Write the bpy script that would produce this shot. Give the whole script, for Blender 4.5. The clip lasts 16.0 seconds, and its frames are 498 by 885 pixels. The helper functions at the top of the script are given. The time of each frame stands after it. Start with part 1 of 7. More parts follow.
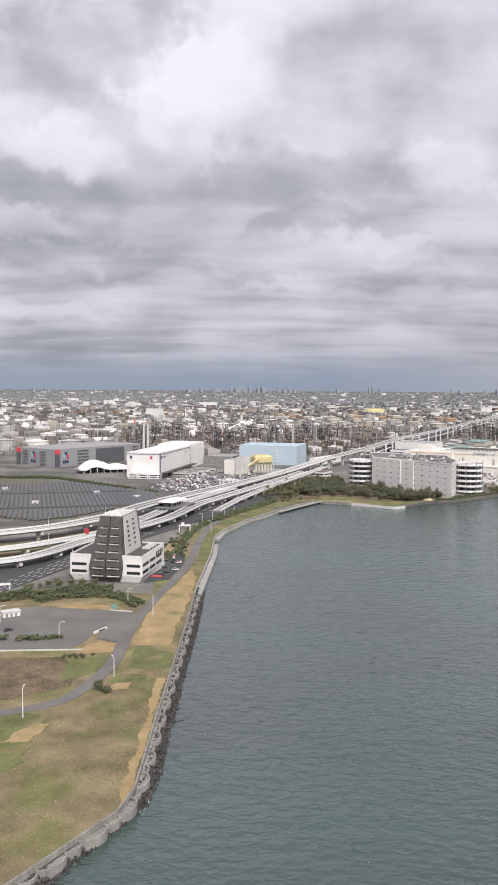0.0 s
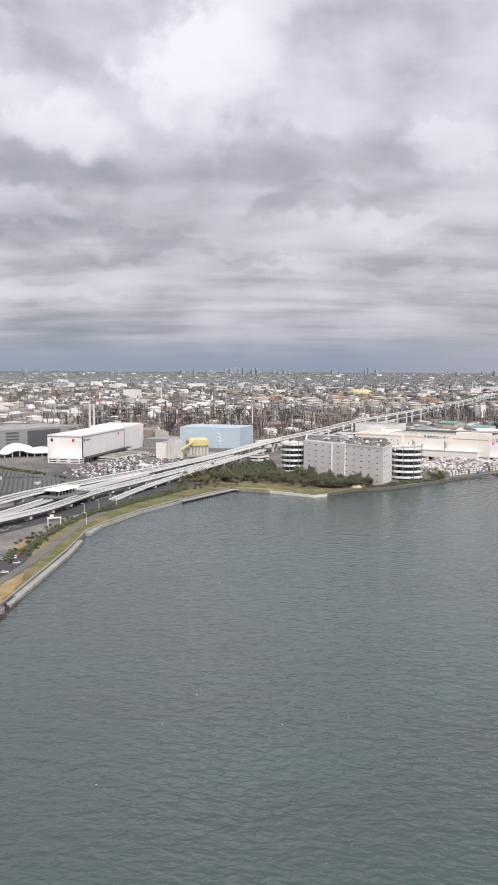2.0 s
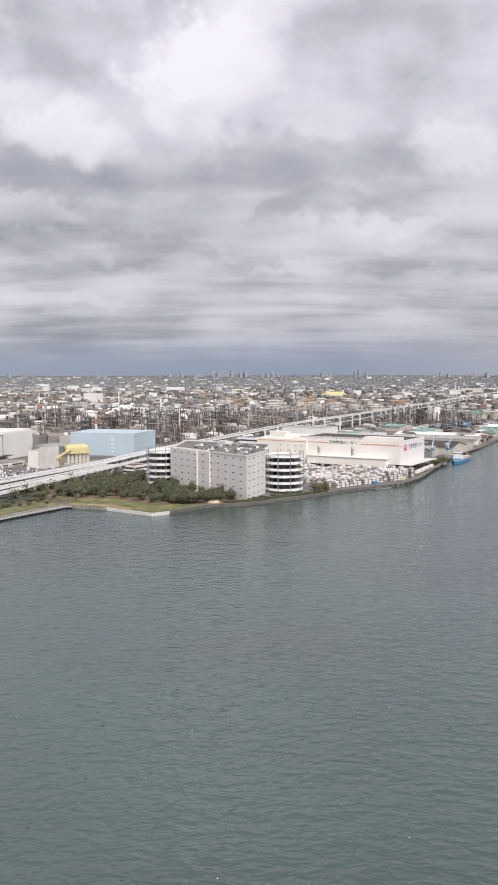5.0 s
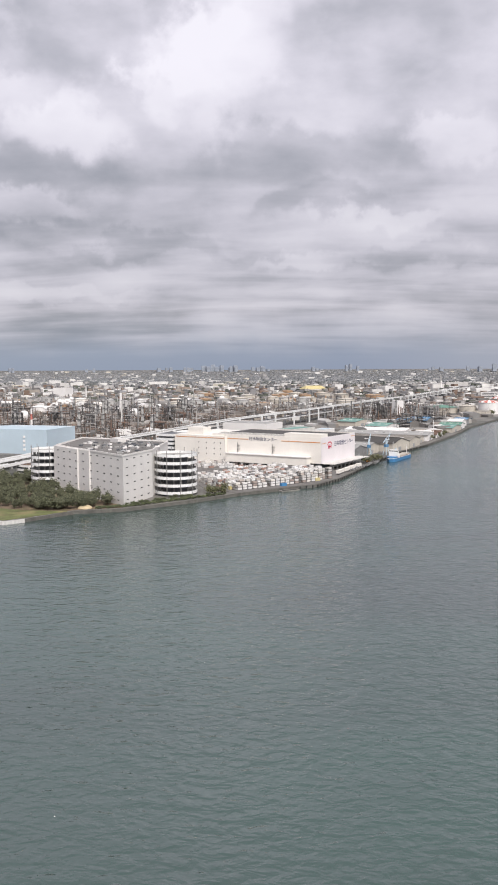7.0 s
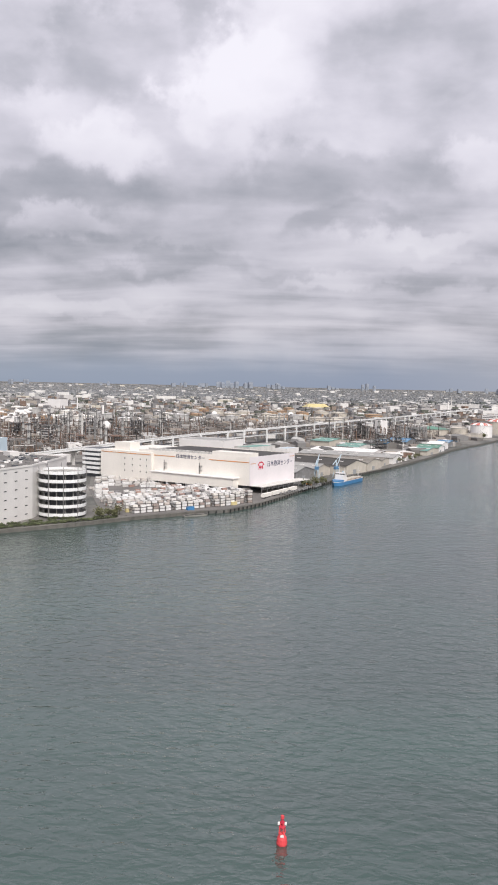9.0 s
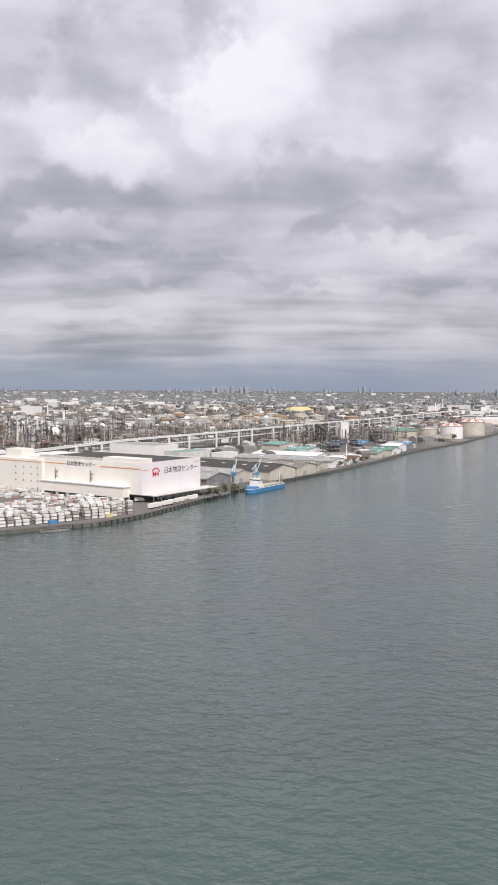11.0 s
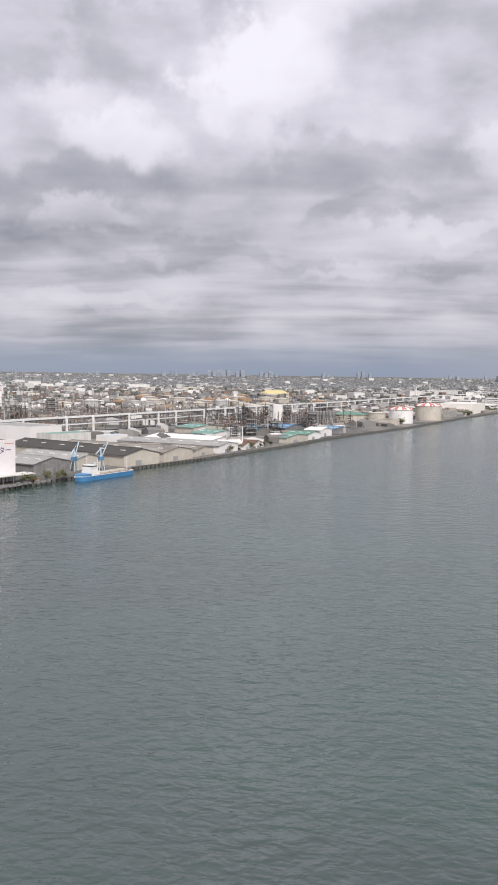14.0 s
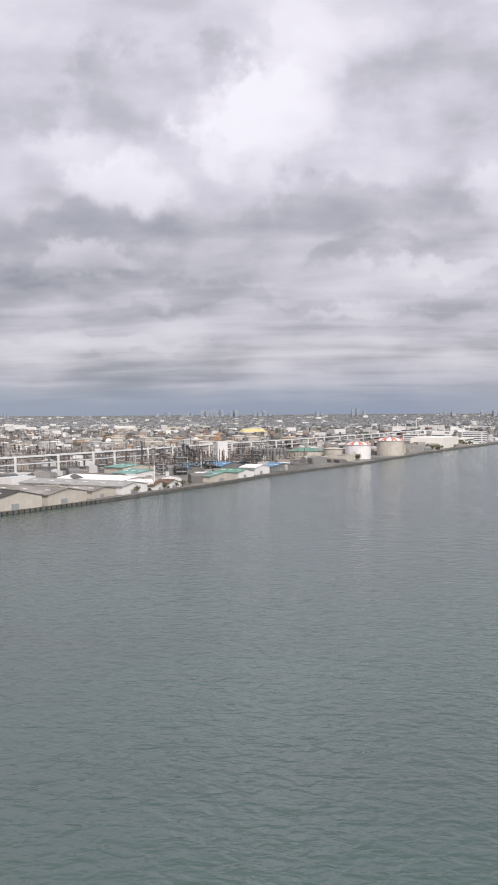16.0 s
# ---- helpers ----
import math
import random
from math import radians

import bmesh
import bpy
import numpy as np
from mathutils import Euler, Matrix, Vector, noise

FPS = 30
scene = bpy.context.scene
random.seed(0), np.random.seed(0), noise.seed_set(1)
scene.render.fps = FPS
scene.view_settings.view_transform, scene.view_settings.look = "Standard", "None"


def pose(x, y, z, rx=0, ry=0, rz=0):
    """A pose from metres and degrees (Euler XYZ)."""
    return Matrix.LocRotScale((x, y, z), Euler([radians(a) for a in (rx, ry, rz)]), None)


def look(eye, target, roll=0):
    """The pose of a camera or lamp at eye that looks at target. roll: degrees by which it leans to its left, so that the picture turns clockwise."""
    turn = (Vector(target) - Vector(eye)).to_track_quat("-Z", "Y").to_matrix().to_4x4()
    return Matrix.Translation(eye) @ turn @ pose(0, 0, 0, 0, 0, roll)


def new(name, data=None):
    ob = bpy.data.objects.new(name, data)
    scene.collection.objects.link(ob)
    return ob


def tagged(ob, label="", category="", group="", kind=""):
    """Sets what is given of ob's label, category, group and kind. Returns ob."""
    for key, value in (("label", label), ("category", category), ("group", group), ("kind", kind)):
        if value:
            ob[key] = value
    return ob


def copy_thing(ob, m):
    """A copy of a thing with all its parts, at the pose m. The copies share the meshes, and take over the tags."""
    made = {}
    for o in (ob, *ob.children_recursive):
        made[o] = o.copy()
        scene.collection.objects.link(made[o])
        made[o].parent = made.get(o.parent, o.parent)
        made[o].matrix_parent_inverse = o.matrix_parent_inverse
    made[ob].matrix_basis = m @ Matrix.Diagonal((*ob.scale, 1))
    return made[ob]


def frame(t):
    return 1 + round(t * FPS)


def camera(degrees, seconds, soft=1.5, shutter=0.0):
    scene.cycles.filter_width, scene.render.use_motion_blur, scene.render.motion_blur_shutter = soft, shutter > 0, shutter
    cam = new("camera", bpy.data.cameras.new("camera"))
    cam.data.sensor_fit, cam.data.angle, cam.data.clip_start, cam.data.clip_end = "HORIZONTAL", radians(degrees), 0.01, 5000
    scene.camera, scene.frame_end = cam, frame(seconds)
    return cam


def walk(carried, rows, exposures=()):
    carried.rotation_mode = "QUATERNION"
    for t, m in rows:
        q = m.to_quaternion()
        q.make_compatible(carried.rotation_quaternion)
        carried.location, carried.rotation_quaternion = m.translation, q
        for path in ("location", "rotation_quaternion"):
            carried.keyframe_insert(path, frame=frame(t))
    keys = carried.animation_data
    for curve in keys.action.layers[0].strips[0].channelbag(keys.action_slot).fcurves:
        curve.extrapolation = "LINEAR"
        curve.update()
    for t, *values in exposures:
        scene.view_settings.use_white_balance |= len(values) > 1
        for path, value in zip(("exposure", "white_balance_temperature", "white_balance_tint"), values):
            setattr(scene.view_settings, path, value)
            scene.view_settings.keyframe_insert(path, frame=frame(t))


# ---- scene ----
# The camera: seconds, eye in units of the plan, yaw, pitch and roll in degrees.
cam = camera(32.88, 16.0, soft=1.85)
UNIT = 0.645  # metres to one unit of the plan
PATH = [
    (0.0, 0.47, 0.01, 123.96, 0.632, -3.811, 0.346),
    (0.5, 23.07, 20.57, 122.61, 0.697, -4.113, 0.414),
    (1.0, 45.68, 41.11, 121.30, 0.748, -4.447, 0.464),
    (1.5, 68.29, 61.64, 120.01, 0.857, -4.780, 0.377),
    (2.0, 90.90, 82.16, 118.74, 0.956, -5.043, 0.269),
    (2.5, 113.51, 102.67, 117.50, 1.069, -5.126, 0.078),
    (3.0, 136.13, 123.16, 116.28, 1.193, -5.100, -0.129),
    (3.5, 158.76, 143.63, 115.06, 1.258, -5.047, -0.149),
    (4.0, 181.40, 164.09, 113.86, 1.294, -4.975, -0.093),
    (4.5, 204.04, 184.52, 112.67, 1.308, -4.863, -0.117),
    (5.0, 226.70, 204.94, 111.49, 1.273, -4.767, -0.117),
    (5.2, 235.76, 213.10, 111.01, 1.243, -4.752, -0.168),
    (5.9, 267.51, 241.64, 109.36, 1.168, -4.842, -0.266),
    (6.6, 299.29, 270.13, 107.70, 1.207, -5.088, -0.310),
    (7.3, 331.09, 298.57, 106.02, 1.567, -5.121, -0.079),
    (7.5, 340.19, 306.68, 105.54, 1.728, -5.092, 0.110),
    (8.0, 362.94, 326.95, 104.32, 2.155, -4.926, 0.363),
    (8.5, 385.70, 347.20, 103.08, 2.604, -4.491, 0.678),
    (8.7, 394.82, 355.29, 102.59, 2.772, -4.248, 1.015),
    (9.4, 426.74, 383.56, 100.81, 3.220, -3.648, 1.134),
    (10.1, 458.71, 411.77, 98.99, 3.429, -3.319, 0.663),
    (10.8, 490.74, 439.91, 97.12, 3.553, -3.432, 0.311),
    (11.0, 499.89, 447.94, 96.57, 3.587, -3.599, 0.315),
    (11.5, 522.81, 467.99, 95.17, 3.686, -3.823, 0.257),
    (12.0, 545.76, 488.00, 93.74, 3.833, -4.055, 0.323),
    (12.5, 568.73, 507.97, 92.27, 4.006, -4.296, 0.361),
    (13.0, 591.74, 527.91, 90.75, 4.130, -4.545, 0.530),
    (13.5, 614.78, 547.80, 89.19, 4.321, -4.669, 0.656),
    (14.0, 637.85, 567.65, 87.57, 4.503, -4.604, 0.826),
    (14.5, 660.97, 587.46, 85.91, 4.707, -4.218, 0.611),
    (15.0, 684.11, 607.22, 84.19, 4.866, -3.539, 0.267),
    (15.5, 707.30, 626.94, 82.40, 4.931, -2.709, -0.266),
    (16.0, 730.52, 646.61, 80.56, 4.976, -1.867, -0.355),
]
EXPOSURES = [(0.0, 0.42), (16.0, 0.42)]
walk(cam, [(t, pose(x * UNIT, y * UNIT, z * UNIT, 90 + pitch, 0, yaw) @ pose(0, 0, 0, 0, 0, roll)) for t, x, y, z, yaw, pitch, roll in PATH], EXPOSURES)

# ---- world, sun ----
def link(nt, a, b):
    nt.links.new(a, b)


def make_world():
    w = bpy.data.worlds.new("world")
    scene.world = w
    w.use_nodes = True
    nt = w.node_tree
    N = nt.nodes
    N.clear()

    def math_node(op, a, b=None, clamp=False):
        n = N.new("ShaderNodeMath")
        n.operation, n.use_clamp = op, clamp
        for i, v in enumerate((a, b)):
            if v is None:
                continue
            if isinstance(v, (int, float)):
                n.inputs[i].default_value = v
            else:
                link(nt, v, n.inputs[i])
        return n.outputs[0]

    def ramp(fac, stops):
        n = N.new("ShaderNodeValToRGB")
        link(nt, fac, n.inputs[0])
        el = n.color_ramp.elements
        while len(el) < len(stops):
            el.new(0.5)
        for e, (p, c) in zip(el, stops):
            e.position, e.color = p, (*c, 1)
        return n.outputs[0]

    def mix(fac, a, b, blend="MIX"):
        n = N.new("ShaderNodeMix")
        n.data_type, n.blend_type = "RGBA", blend
        for i, v in ((0, fac), (6, a), (7, b)):
            if isinstance(v, (int, float)):
                n.inputs[i].default_value = v
            elif isinstance(v, tuple):
                n.inputs[i].default_value = (*v, 1)
            else:
                link(nt, v, n.inputs[i])
        return n.outputs[2]

    tc = N.new("ShaderNodeTexCoord")
    sep = N.new("ShaderNodeSeparateXYZ")
    link(nt, tc.outputs["Generated"], sep.inputs[0])
    x, y, z = sep.outputs
    up = math_node("MAXIMUM", z, 0.0)
    den = math_node("ADD", up, 0.13)
    px, py = math_node("DIVIDE", x, den), math_node("DIVIDE", y, den)
    com = N.new("ShaderNodeCombineXYZ")
    link(nt, px, com.inputs[0]), link(nt, py, com.inputs[1])

    def cloud(scale, detail, rough, shift, stretch=(1, 1, 1), warp=0.3):
        m = N.new("ShaderNodeMapping")
        m.inputs["Location"].default_value = shift
        m.inputs["Scale"].default_value = stretch
        link(nt, com.outputs[0], m.inputs[0])
        n = N.new("ShaderNodeTexNoise")
        n.inputs["Scale"].default_value = scale
        n.inputs["Detail"].default_value = detail
        n.inputs["Roughness"].default_value = rough
        n.inputs["Distortion"].default_value = warp
        link(nt, m.outputs[0], n.inputs["Vector"])
        return n.outputs[0]

    big = cloud(1.05, 3, 0.5, SKY_SHIFT, (0.6, 1.0, 1))
    fine = cloud(2.0, 5, 0.5, (3.1, 1.7, 0), (0.55, 1.25, 1), 0.25)
    # breaks in the cloud deck: azimuth and elevation in degrees, size in degrees
    az = math_node("MULTIPLY", math_node("ARCTAN2", x, y), 180 / math.pi)
    elev = math_node("MULTIPLY", math_node("ARCSINE", z), 180 / math.pi)
    ragged = N.new("ShaderNodeTexNoise")
    for key, val in (("Scale", 13.0), ("Detail", 6.0), ("Roughness", 0.55)):
        ragged.inputs[key].default_value = val
    link(nt, tc.outputs["Generated"], ragged.inputs["Vector"])
    wob = math_node("SUBTRACT", ragged.outputs[0], 0.5)
    gaps = None
    for a0, e0, sa, se, amp in SKY_BREAKS:
        da = math_node("DIVIDE", math_node("ADD", math_node("SUBTRACT", az, a0), math_node("MULTIPLY", wob, 9.0)), sa)
        de = math_node("DIVIDE", math_node("ADD", math_node("SUBTRACT", elev, e0), math_node("MULTIPLY", wob, -6.0)), se)
        r2 = math_node("ADD", math_node("MULTIPLY", da, da), math_node("MULTIPLY", de, de))
        n = N.new("ShaderNodeMapRange")
        n.interpolation_type = "SMOOTHSTEP"
        link(nt, math_node("ADD", math_node("EXPONENT", math_node("MULTIPLY", r2, -1.0)), math_node("MULTIPLY", wob, 0.8)), n.inputs[0])
        for k, v in zip((1, 2, 3, 4), (0.22, 0.75, 0.0, amp)):
            n.inputs[k].default_value = v
        gaps = n.outputs[0] if gaps is None else math_node("ADD", gaps, n.outputs[0])
    puff = N.new("ShaderNodeTexNoise")
    for key, val in (("Scale", 6.5), ("Detail", 3.0), ("Roughness", 0.45), ("Distortion", 0.2)):
        puff.inputs[key].default_value = val
    flat = N.new("ShaderNodeMapping")
    flat.inputs["Scale"].default_value = (0.75, 0.75, 1.7)
    link(nt, tc.outputs["Generated"], flat.inputs[0])
    link(nt, flat.outputs[0], puff.inputs["Vector"])
    tuft = N.new("ShaderNodeTexNoise")
    for key, val in (("Scale", 13.0), ("Detail", 6.0), ("Roughness", 0.52), ("Distortion", 0.1)):
        tuft.inputs[key].default_value = val
    squash = N.new("ShaderNodeMapping")
    squash.inputs["Scale"].default_value = (0.8, 0.8, 1.5)
    link(nt, tc.outputs["Generated"], squash.inputs[0])
    link(nt, squash.outputs[0], tuft.inputs["Vector"])
    # the deck shows as streaks low down and as heaps higher up
    streaks = N.new("ShaderNodeMapRange")
    link(nt, elev, streaks.inputs[0])
    for k, v in zip((1, 2, 3, 4), (5.0, 15.0, 0.62, 0.16)):
        streaks.inputs[k].default_value = v
    tone = math_node("ADD", math_node("MULTIPLY", math_node("SUBTRACT", fine, 0.5), streaks.outputs[0]), 0.555)
    for field, amount in ((big, 0.34), (puff.outputs[0], 0.34), (tuft.outputs[0], 0.36)):
        tone = math_node("ADD", tone, math_node("MULTIPLY", math_node("SUBTRACT", field, 0.5), amount))
    tone = math_node("ADD", tone, gaps)
    deck = ramp(tone, [(0.34, (0.272, 0.278, 0.318)), (0.46, (0.385, 0.380, 0.428)), (0.56, (0.503, 0.488, 0.548)), (0.66, (0.60, 0.580, 0.642)), (0.80, (0.668, 0.648, 0.705))])
    # the deck is dimmed overhead, mostly out of view, to deepen the wave contrast
    lift = N.new("ShaderNodeMapRange")
    link(nt, elev, lift.inputs[0])
    for k, v in zip((1, 2, 3, 4), (24.0, 60.0, 1.0, SKY_ZENITH)):
        lift.inputs[k].default_value = v
    deck = mix(1.0, deck, lift.outputs[0], "MULTIPLY")
    dim = ramp(math_node("MULTIPLY", elev, 0.05), [(0.0, (0.76,) * 3), (0.2, (0.79,) * 3), (0.5, (0.87,) * 3), (0.72, (0.98,) * 3), (0.95, (1.07,) * 3)])
    deck = mix(1.0, deck, dim, "MULTIPLY")
    # blue-grey band of rain haze close over the horizon
    low = ramp(math_node("MULTIPLY", math_node("ADD", elev, math_node("MULTIPLY", wob, 1.4)), 0.1), [(0.0, (1, 1, 1)), (0.07, (0.95,) * 3), (0.13, (0.75,) * 3), (0.22, (0.36,) * 3), (0.38, (0, 0, 0))])
    side = ramp(math_node("ADD", math_node("MULTIPLY", az, 0.02), 0.5), [(0.0, (0.235, 0.272, 0.345)), (0.60, (0.218, 0.254, 0.338)), (0.82, (0.285, 0.303, 0.365))])
    deck = mix(low, deck, side)
    sky = N.new("ShaderNodeTexSky")
    sky.sky_type, sky.sun_disc = "NISHITA", False
    sky.sun_elevation, sky.sun_rotation = radians(SUN_UP), radians(SUN_ROUND)
    clear = mix(1.0, sky.outputs[0], (0.08, 0.08, 0.08), "MULTIPLY")
    out = mix(0.95, clear, deck)
    bg = N.new("ShaderNodeBackground")
    link(nt, out, bg.inputs[0])
    bg.inputs[1].default_value = SKY_STRENGTH
    o = N.new("ShaderNodeOutputWorld")
    link(nt, bg.outputs[0], o.inputs[0])


SUN_UP, SUN_ROUND = 48.0, 160.0
SKY_STRENGTH, SKY_ZENITH = 1.0, 0.62
SKY_SHIFT = (0.4, 2.2, 0.0)
SKY_BREAKS = [(-3.2, 19.4, 4.4, 3.2, 0.17), (-1.6, 23.2, 3.4, 2.6, 0.10), (-7.2, 17.4, 3.0, 1.7, 0.13), (-13.4, 15.4, 3.9, 2.1, 0.20), (-16.2, 17.4, 3.4, 1.7, 0.09), (-12.6, 20.8, 4.6, 3.2, -0.10),
              (8.0, 20.0, 5.5, 4.6, -0.05), (-15.0, 12.2, 8.0, 1.5, -0.07), (2.0, 13.6, 8.0, 2.2, -0.10), (3.5, 10.4, 6.5, 1.2, -0.08), (8.5, 9.2, 4.0, 0.9, 0.12), (-16.0, 9.8, 5.5, 0.9, 0.10), (12.8, 13.8, 3.0, 2.0, 0.12),
              (3.0, 6.7, 5.5, 0.6, 0.08), (-9.0, 7.8, 8.0, 0.7, -0.06), (-14.0, 4.6, 8.0, 0.6, 0.06), (10.0, 6.6, 6.0, 0.8, -0.07), (-6.4, 22.4, 2.0, 2.0, -0.07)]
make_world()
lamp = bpy.data.lights.new("sun", "SUN")
lamp.energy, lamp.angle, lamp.color = 2.95, radians(25), (1.0, 0.96, 0.92)
sun = new("sun", lamp)
sun.matrix_world = look((0, 0, 0), (-math.sin(radians(SUN_ROUND)) * math.cos(radians(SUN_UP)), -math.cos(radians(SUN_ROUND)) * math.cos(radians(SUN_UP)), -math.sin(radians(SUN_UP))))


# ---- materials ----
def material(name, base, rough=0.7, var=0.12, scale=0.3, fine=4.0, bump=0.0, metal=0.0, second=None, second_at=0.55, island=0.0, spec=0.5, streak=0.0):
    """A painted or weathered surface: base colour varied at two scales, a second colour in patches, streaks that run down it."""
    m = bpy.data.materials.new(name)
    m.use_nodes = True
    nt = m.node_tree
    N = nt.nodes
    p = N["Principled BSDF"]
    tc = N.new("ShaderNodeTexCoord")

    def noise_of(s, detail=4, stretch=None):
        n = N.new("ShaderNodeTexNoise")
        n.inputs["Scale"].default_value = s / UNIT
        n.inputs["Detail"].default_value = detail
        src = tc.outputs["Object"]
        if stretch:
            mp = N.new("ShaderNodeMapping")
            mp.inputs["Scale"].default_value = stretch
            link(nt, src, mp.inputs[0])
            src = mp.outputs[0]
        link(nt, src, n.inputs["Vector"])
        return n.outputs[0]

    def mix(fac, a, b, blend="MIX"):
        n = N.new("ShaderNodeMix")
        n.data_type, n.blend_type = "RGBA", blend
        for i, v in ((0, fac), (6, a), (7, b)):
            if isinstance(v, (int, float)):
                n.inputs[i].default_value = v
            elif isinstance(v, tuple):
                n.inputs[i].default_value = (*v, 1)
            else:
                link(nt, v, n.inputs[i])
        return n.outputs[2]

    def spread(value, lo, hi, a, b):
        n = N.new("ShaderNodeMapRange")
        link(nt, value, n.inputs[0])
        for k, v in zip((1, 2, 3, 4), (lo, hi, a, b)):
            n.inputs[k].default_value = v
        return n.outputs[0]

    col = tuple(base)
    if second:
        col = mix(spread(noise_of(scale * 0.6, 5), second_at - 0.07, second_at + 0.07, 0, 1), col, tuple(second))
    a = spread(noise_of(scale), 0.3, 0.7, 1 - var, 1 + var)
    b = spread(noise_of(fine), 0.3, 0.7, 1 - var * 0.7, 1 + var * 0.7)
    col = mix(1.0, col, a, "MULTIPLY")
    col = mix(1.0, col, b, "MULTIPLY")
    if streak:
        s = spread(noise_of(1.0, 3, (0.9, 0.9, 0.05)), 0.35, 0.65, 1 - streak, 1 + streak * 0.4)
        col = mix(1.0, col, s, "MULTIPLY")
    if island:
        g = N.new("ShaderNodeNewGeometry")
        r = spread(g.outputs["Random Per Island"], 0, 1, 1 - island, 1 + island)
        col = mix(1.0, col, r, "MULTIPLY")
    link(nt, col, p.inputs["Base Color"])
    p.inputs["Roughness"].default_value = rough
    p.inputs["Metallic"].default_value = metal
    p.inputs["Specular IOR Level"].default_value = spec
    if bump:
        bn = N.new("ShaderNodeBump")
        bn.inputs["Strength"].default_value = 0.6
        bn.inputs["Distance"].default_value = bump
        link(nt, noise_of(fine), bn.inputs["Height"])
        link(nt, bn.outputs[0], p.inputs["Normal"])
    return m


def palette_material(name, colours, rough=0.7, by="island", var=0.1):
    """One of several paints for each separate piece."""
    m = material(name, (0.5, 0.5, 0.5), rough, var, 0.05, 0.6)
    nt = m.node_tree
    N = nt.nodes
    p = N["Principled BSDF"]
    old = p.inputs["Base Color"].links[0].from_socket
    r = N.new("ShaderNodeValToRGB")
    r.color_ramp.interpolation = "CONSTANT"
    el = r.color_ramp.elements
    while len(el) < len(colours):
        el.new(0.5)
    for i, c in enumerate(colours):
        el[i].position, el[i].color = i / len(colours), (*c, 1)
    if by == "island":
        link(nt, N.new("ShaderNodeNewGeometry").outputs["Random Per Island"], r.inputs[0])
    else:
        link(nt, N.new("ShaderNodeObjectInfo").outputs["Random"], r.inputs[0])
    n = N.new("ShaderNodeMix")
    n.data_type, n.blend_type = "RGBA", "MULTIPLY"
    n.inputs[0].default_value = 1
    link(nt, r.outputs[0], n.inputs[6])
    d = N.new("ShaderNodeMix")
    d.data_type, d.blend_type = "RGBA", "MULTIPLY"
    d.inputs[0].default_value = 1
    d.inputs[7].default_value = (2, 2, 2, 1)
    link(nt, old, d.inputs[6])
    link(nt, d.outputs[2], n.inputs[7])
    link(nt, n.outputs[2], p.inputs["Base Color"])
    return m


def water_material():
    m = bpy.data.materials.new("sea_water")
    m.use_nodes = True
    nt = m.node_tree
    N = nt.nodes
    p = N["Principled BSDF"]
    tc = N.new("ShaderNodeTexCoord")

    def layer(scale, rot, stretch, detail, dist=0.6):
        mp = N.new("ShaderNodeMapping")
        mp.inputs["Rotation"].default_value = (0, 0, radians(rot))
        mp.inputs["Scale"].default_value = stretch
        link(nt, tc.outputs["Object"], mp.inputs[0])
        n = N.new("ShaderNodeTexNoise")
        n.inputs["Scale"].default_value = scale / UNIT
        n.inputs["Detail"].default_value = detail
        n.inputs["Distortion"].default_value = dist
        link(nt, mp.outputs[0], n.inputs["Vector"])
        return n.outputs[0]

    def calc(op, a, b):
        n = N.new("ShaderNodeMath")
        n.operation = op
        for i, v in enumerate((a, b)):
            if isinstance(v, (int, float)):
                n.inputs[i].default_value = v
            else:
                link(nt, v, n.inputs[i])
        return n.outputs[0]

    swell = layer(0.10, 38, (0.5, 1.0, 1), 2, 0.2)
    wave = layer(0.29, 26, (0.62, 1.0, 1), 2.2, 0.35)
    chop = layer(0.62, 16, (0.72, 1.0, 1), 2.4, 0.3)
    h = calc("ADD", calc("MULTIPLY", swell, 1.2), calc("ADD", calc("MULTIPLY", wave, 1.8), calc("MULTIPLY", chop, 0.34)))
    b = N.new("ShaderNodeBump")
    b.inputs["Strength"].default_value = 1.0
    b.inputs["Distance"].default_value = WAVE * UNIT
    link(nt, h, b.inputs["Height"])
    link(nt, b.outputs[0], p.inputs["Normal"])
    # broad bands of calmer and rougher, greener and greyer water
    broad = layer(0.006, 35, (0.5, 1, 1), 4)
    r = N.new("ShaderNodeValToRGB")
    link(nt, broad, r.inputs[0])
    el = r.color_ramp.elements
    el[0].position, el[0].color = 0.36, (0.033, 0.055, 0.050, 1)
    el[1].position, el[1].color = 0.62, (0.036, 0.074, 0.063, 1)
    link(nt, r.outputs[0], p.inputs["Base Color"])
    p.inputs["Roughness"].default_value = 0.15
    p.inputs["IOR"].default_value = 1.95
    return m


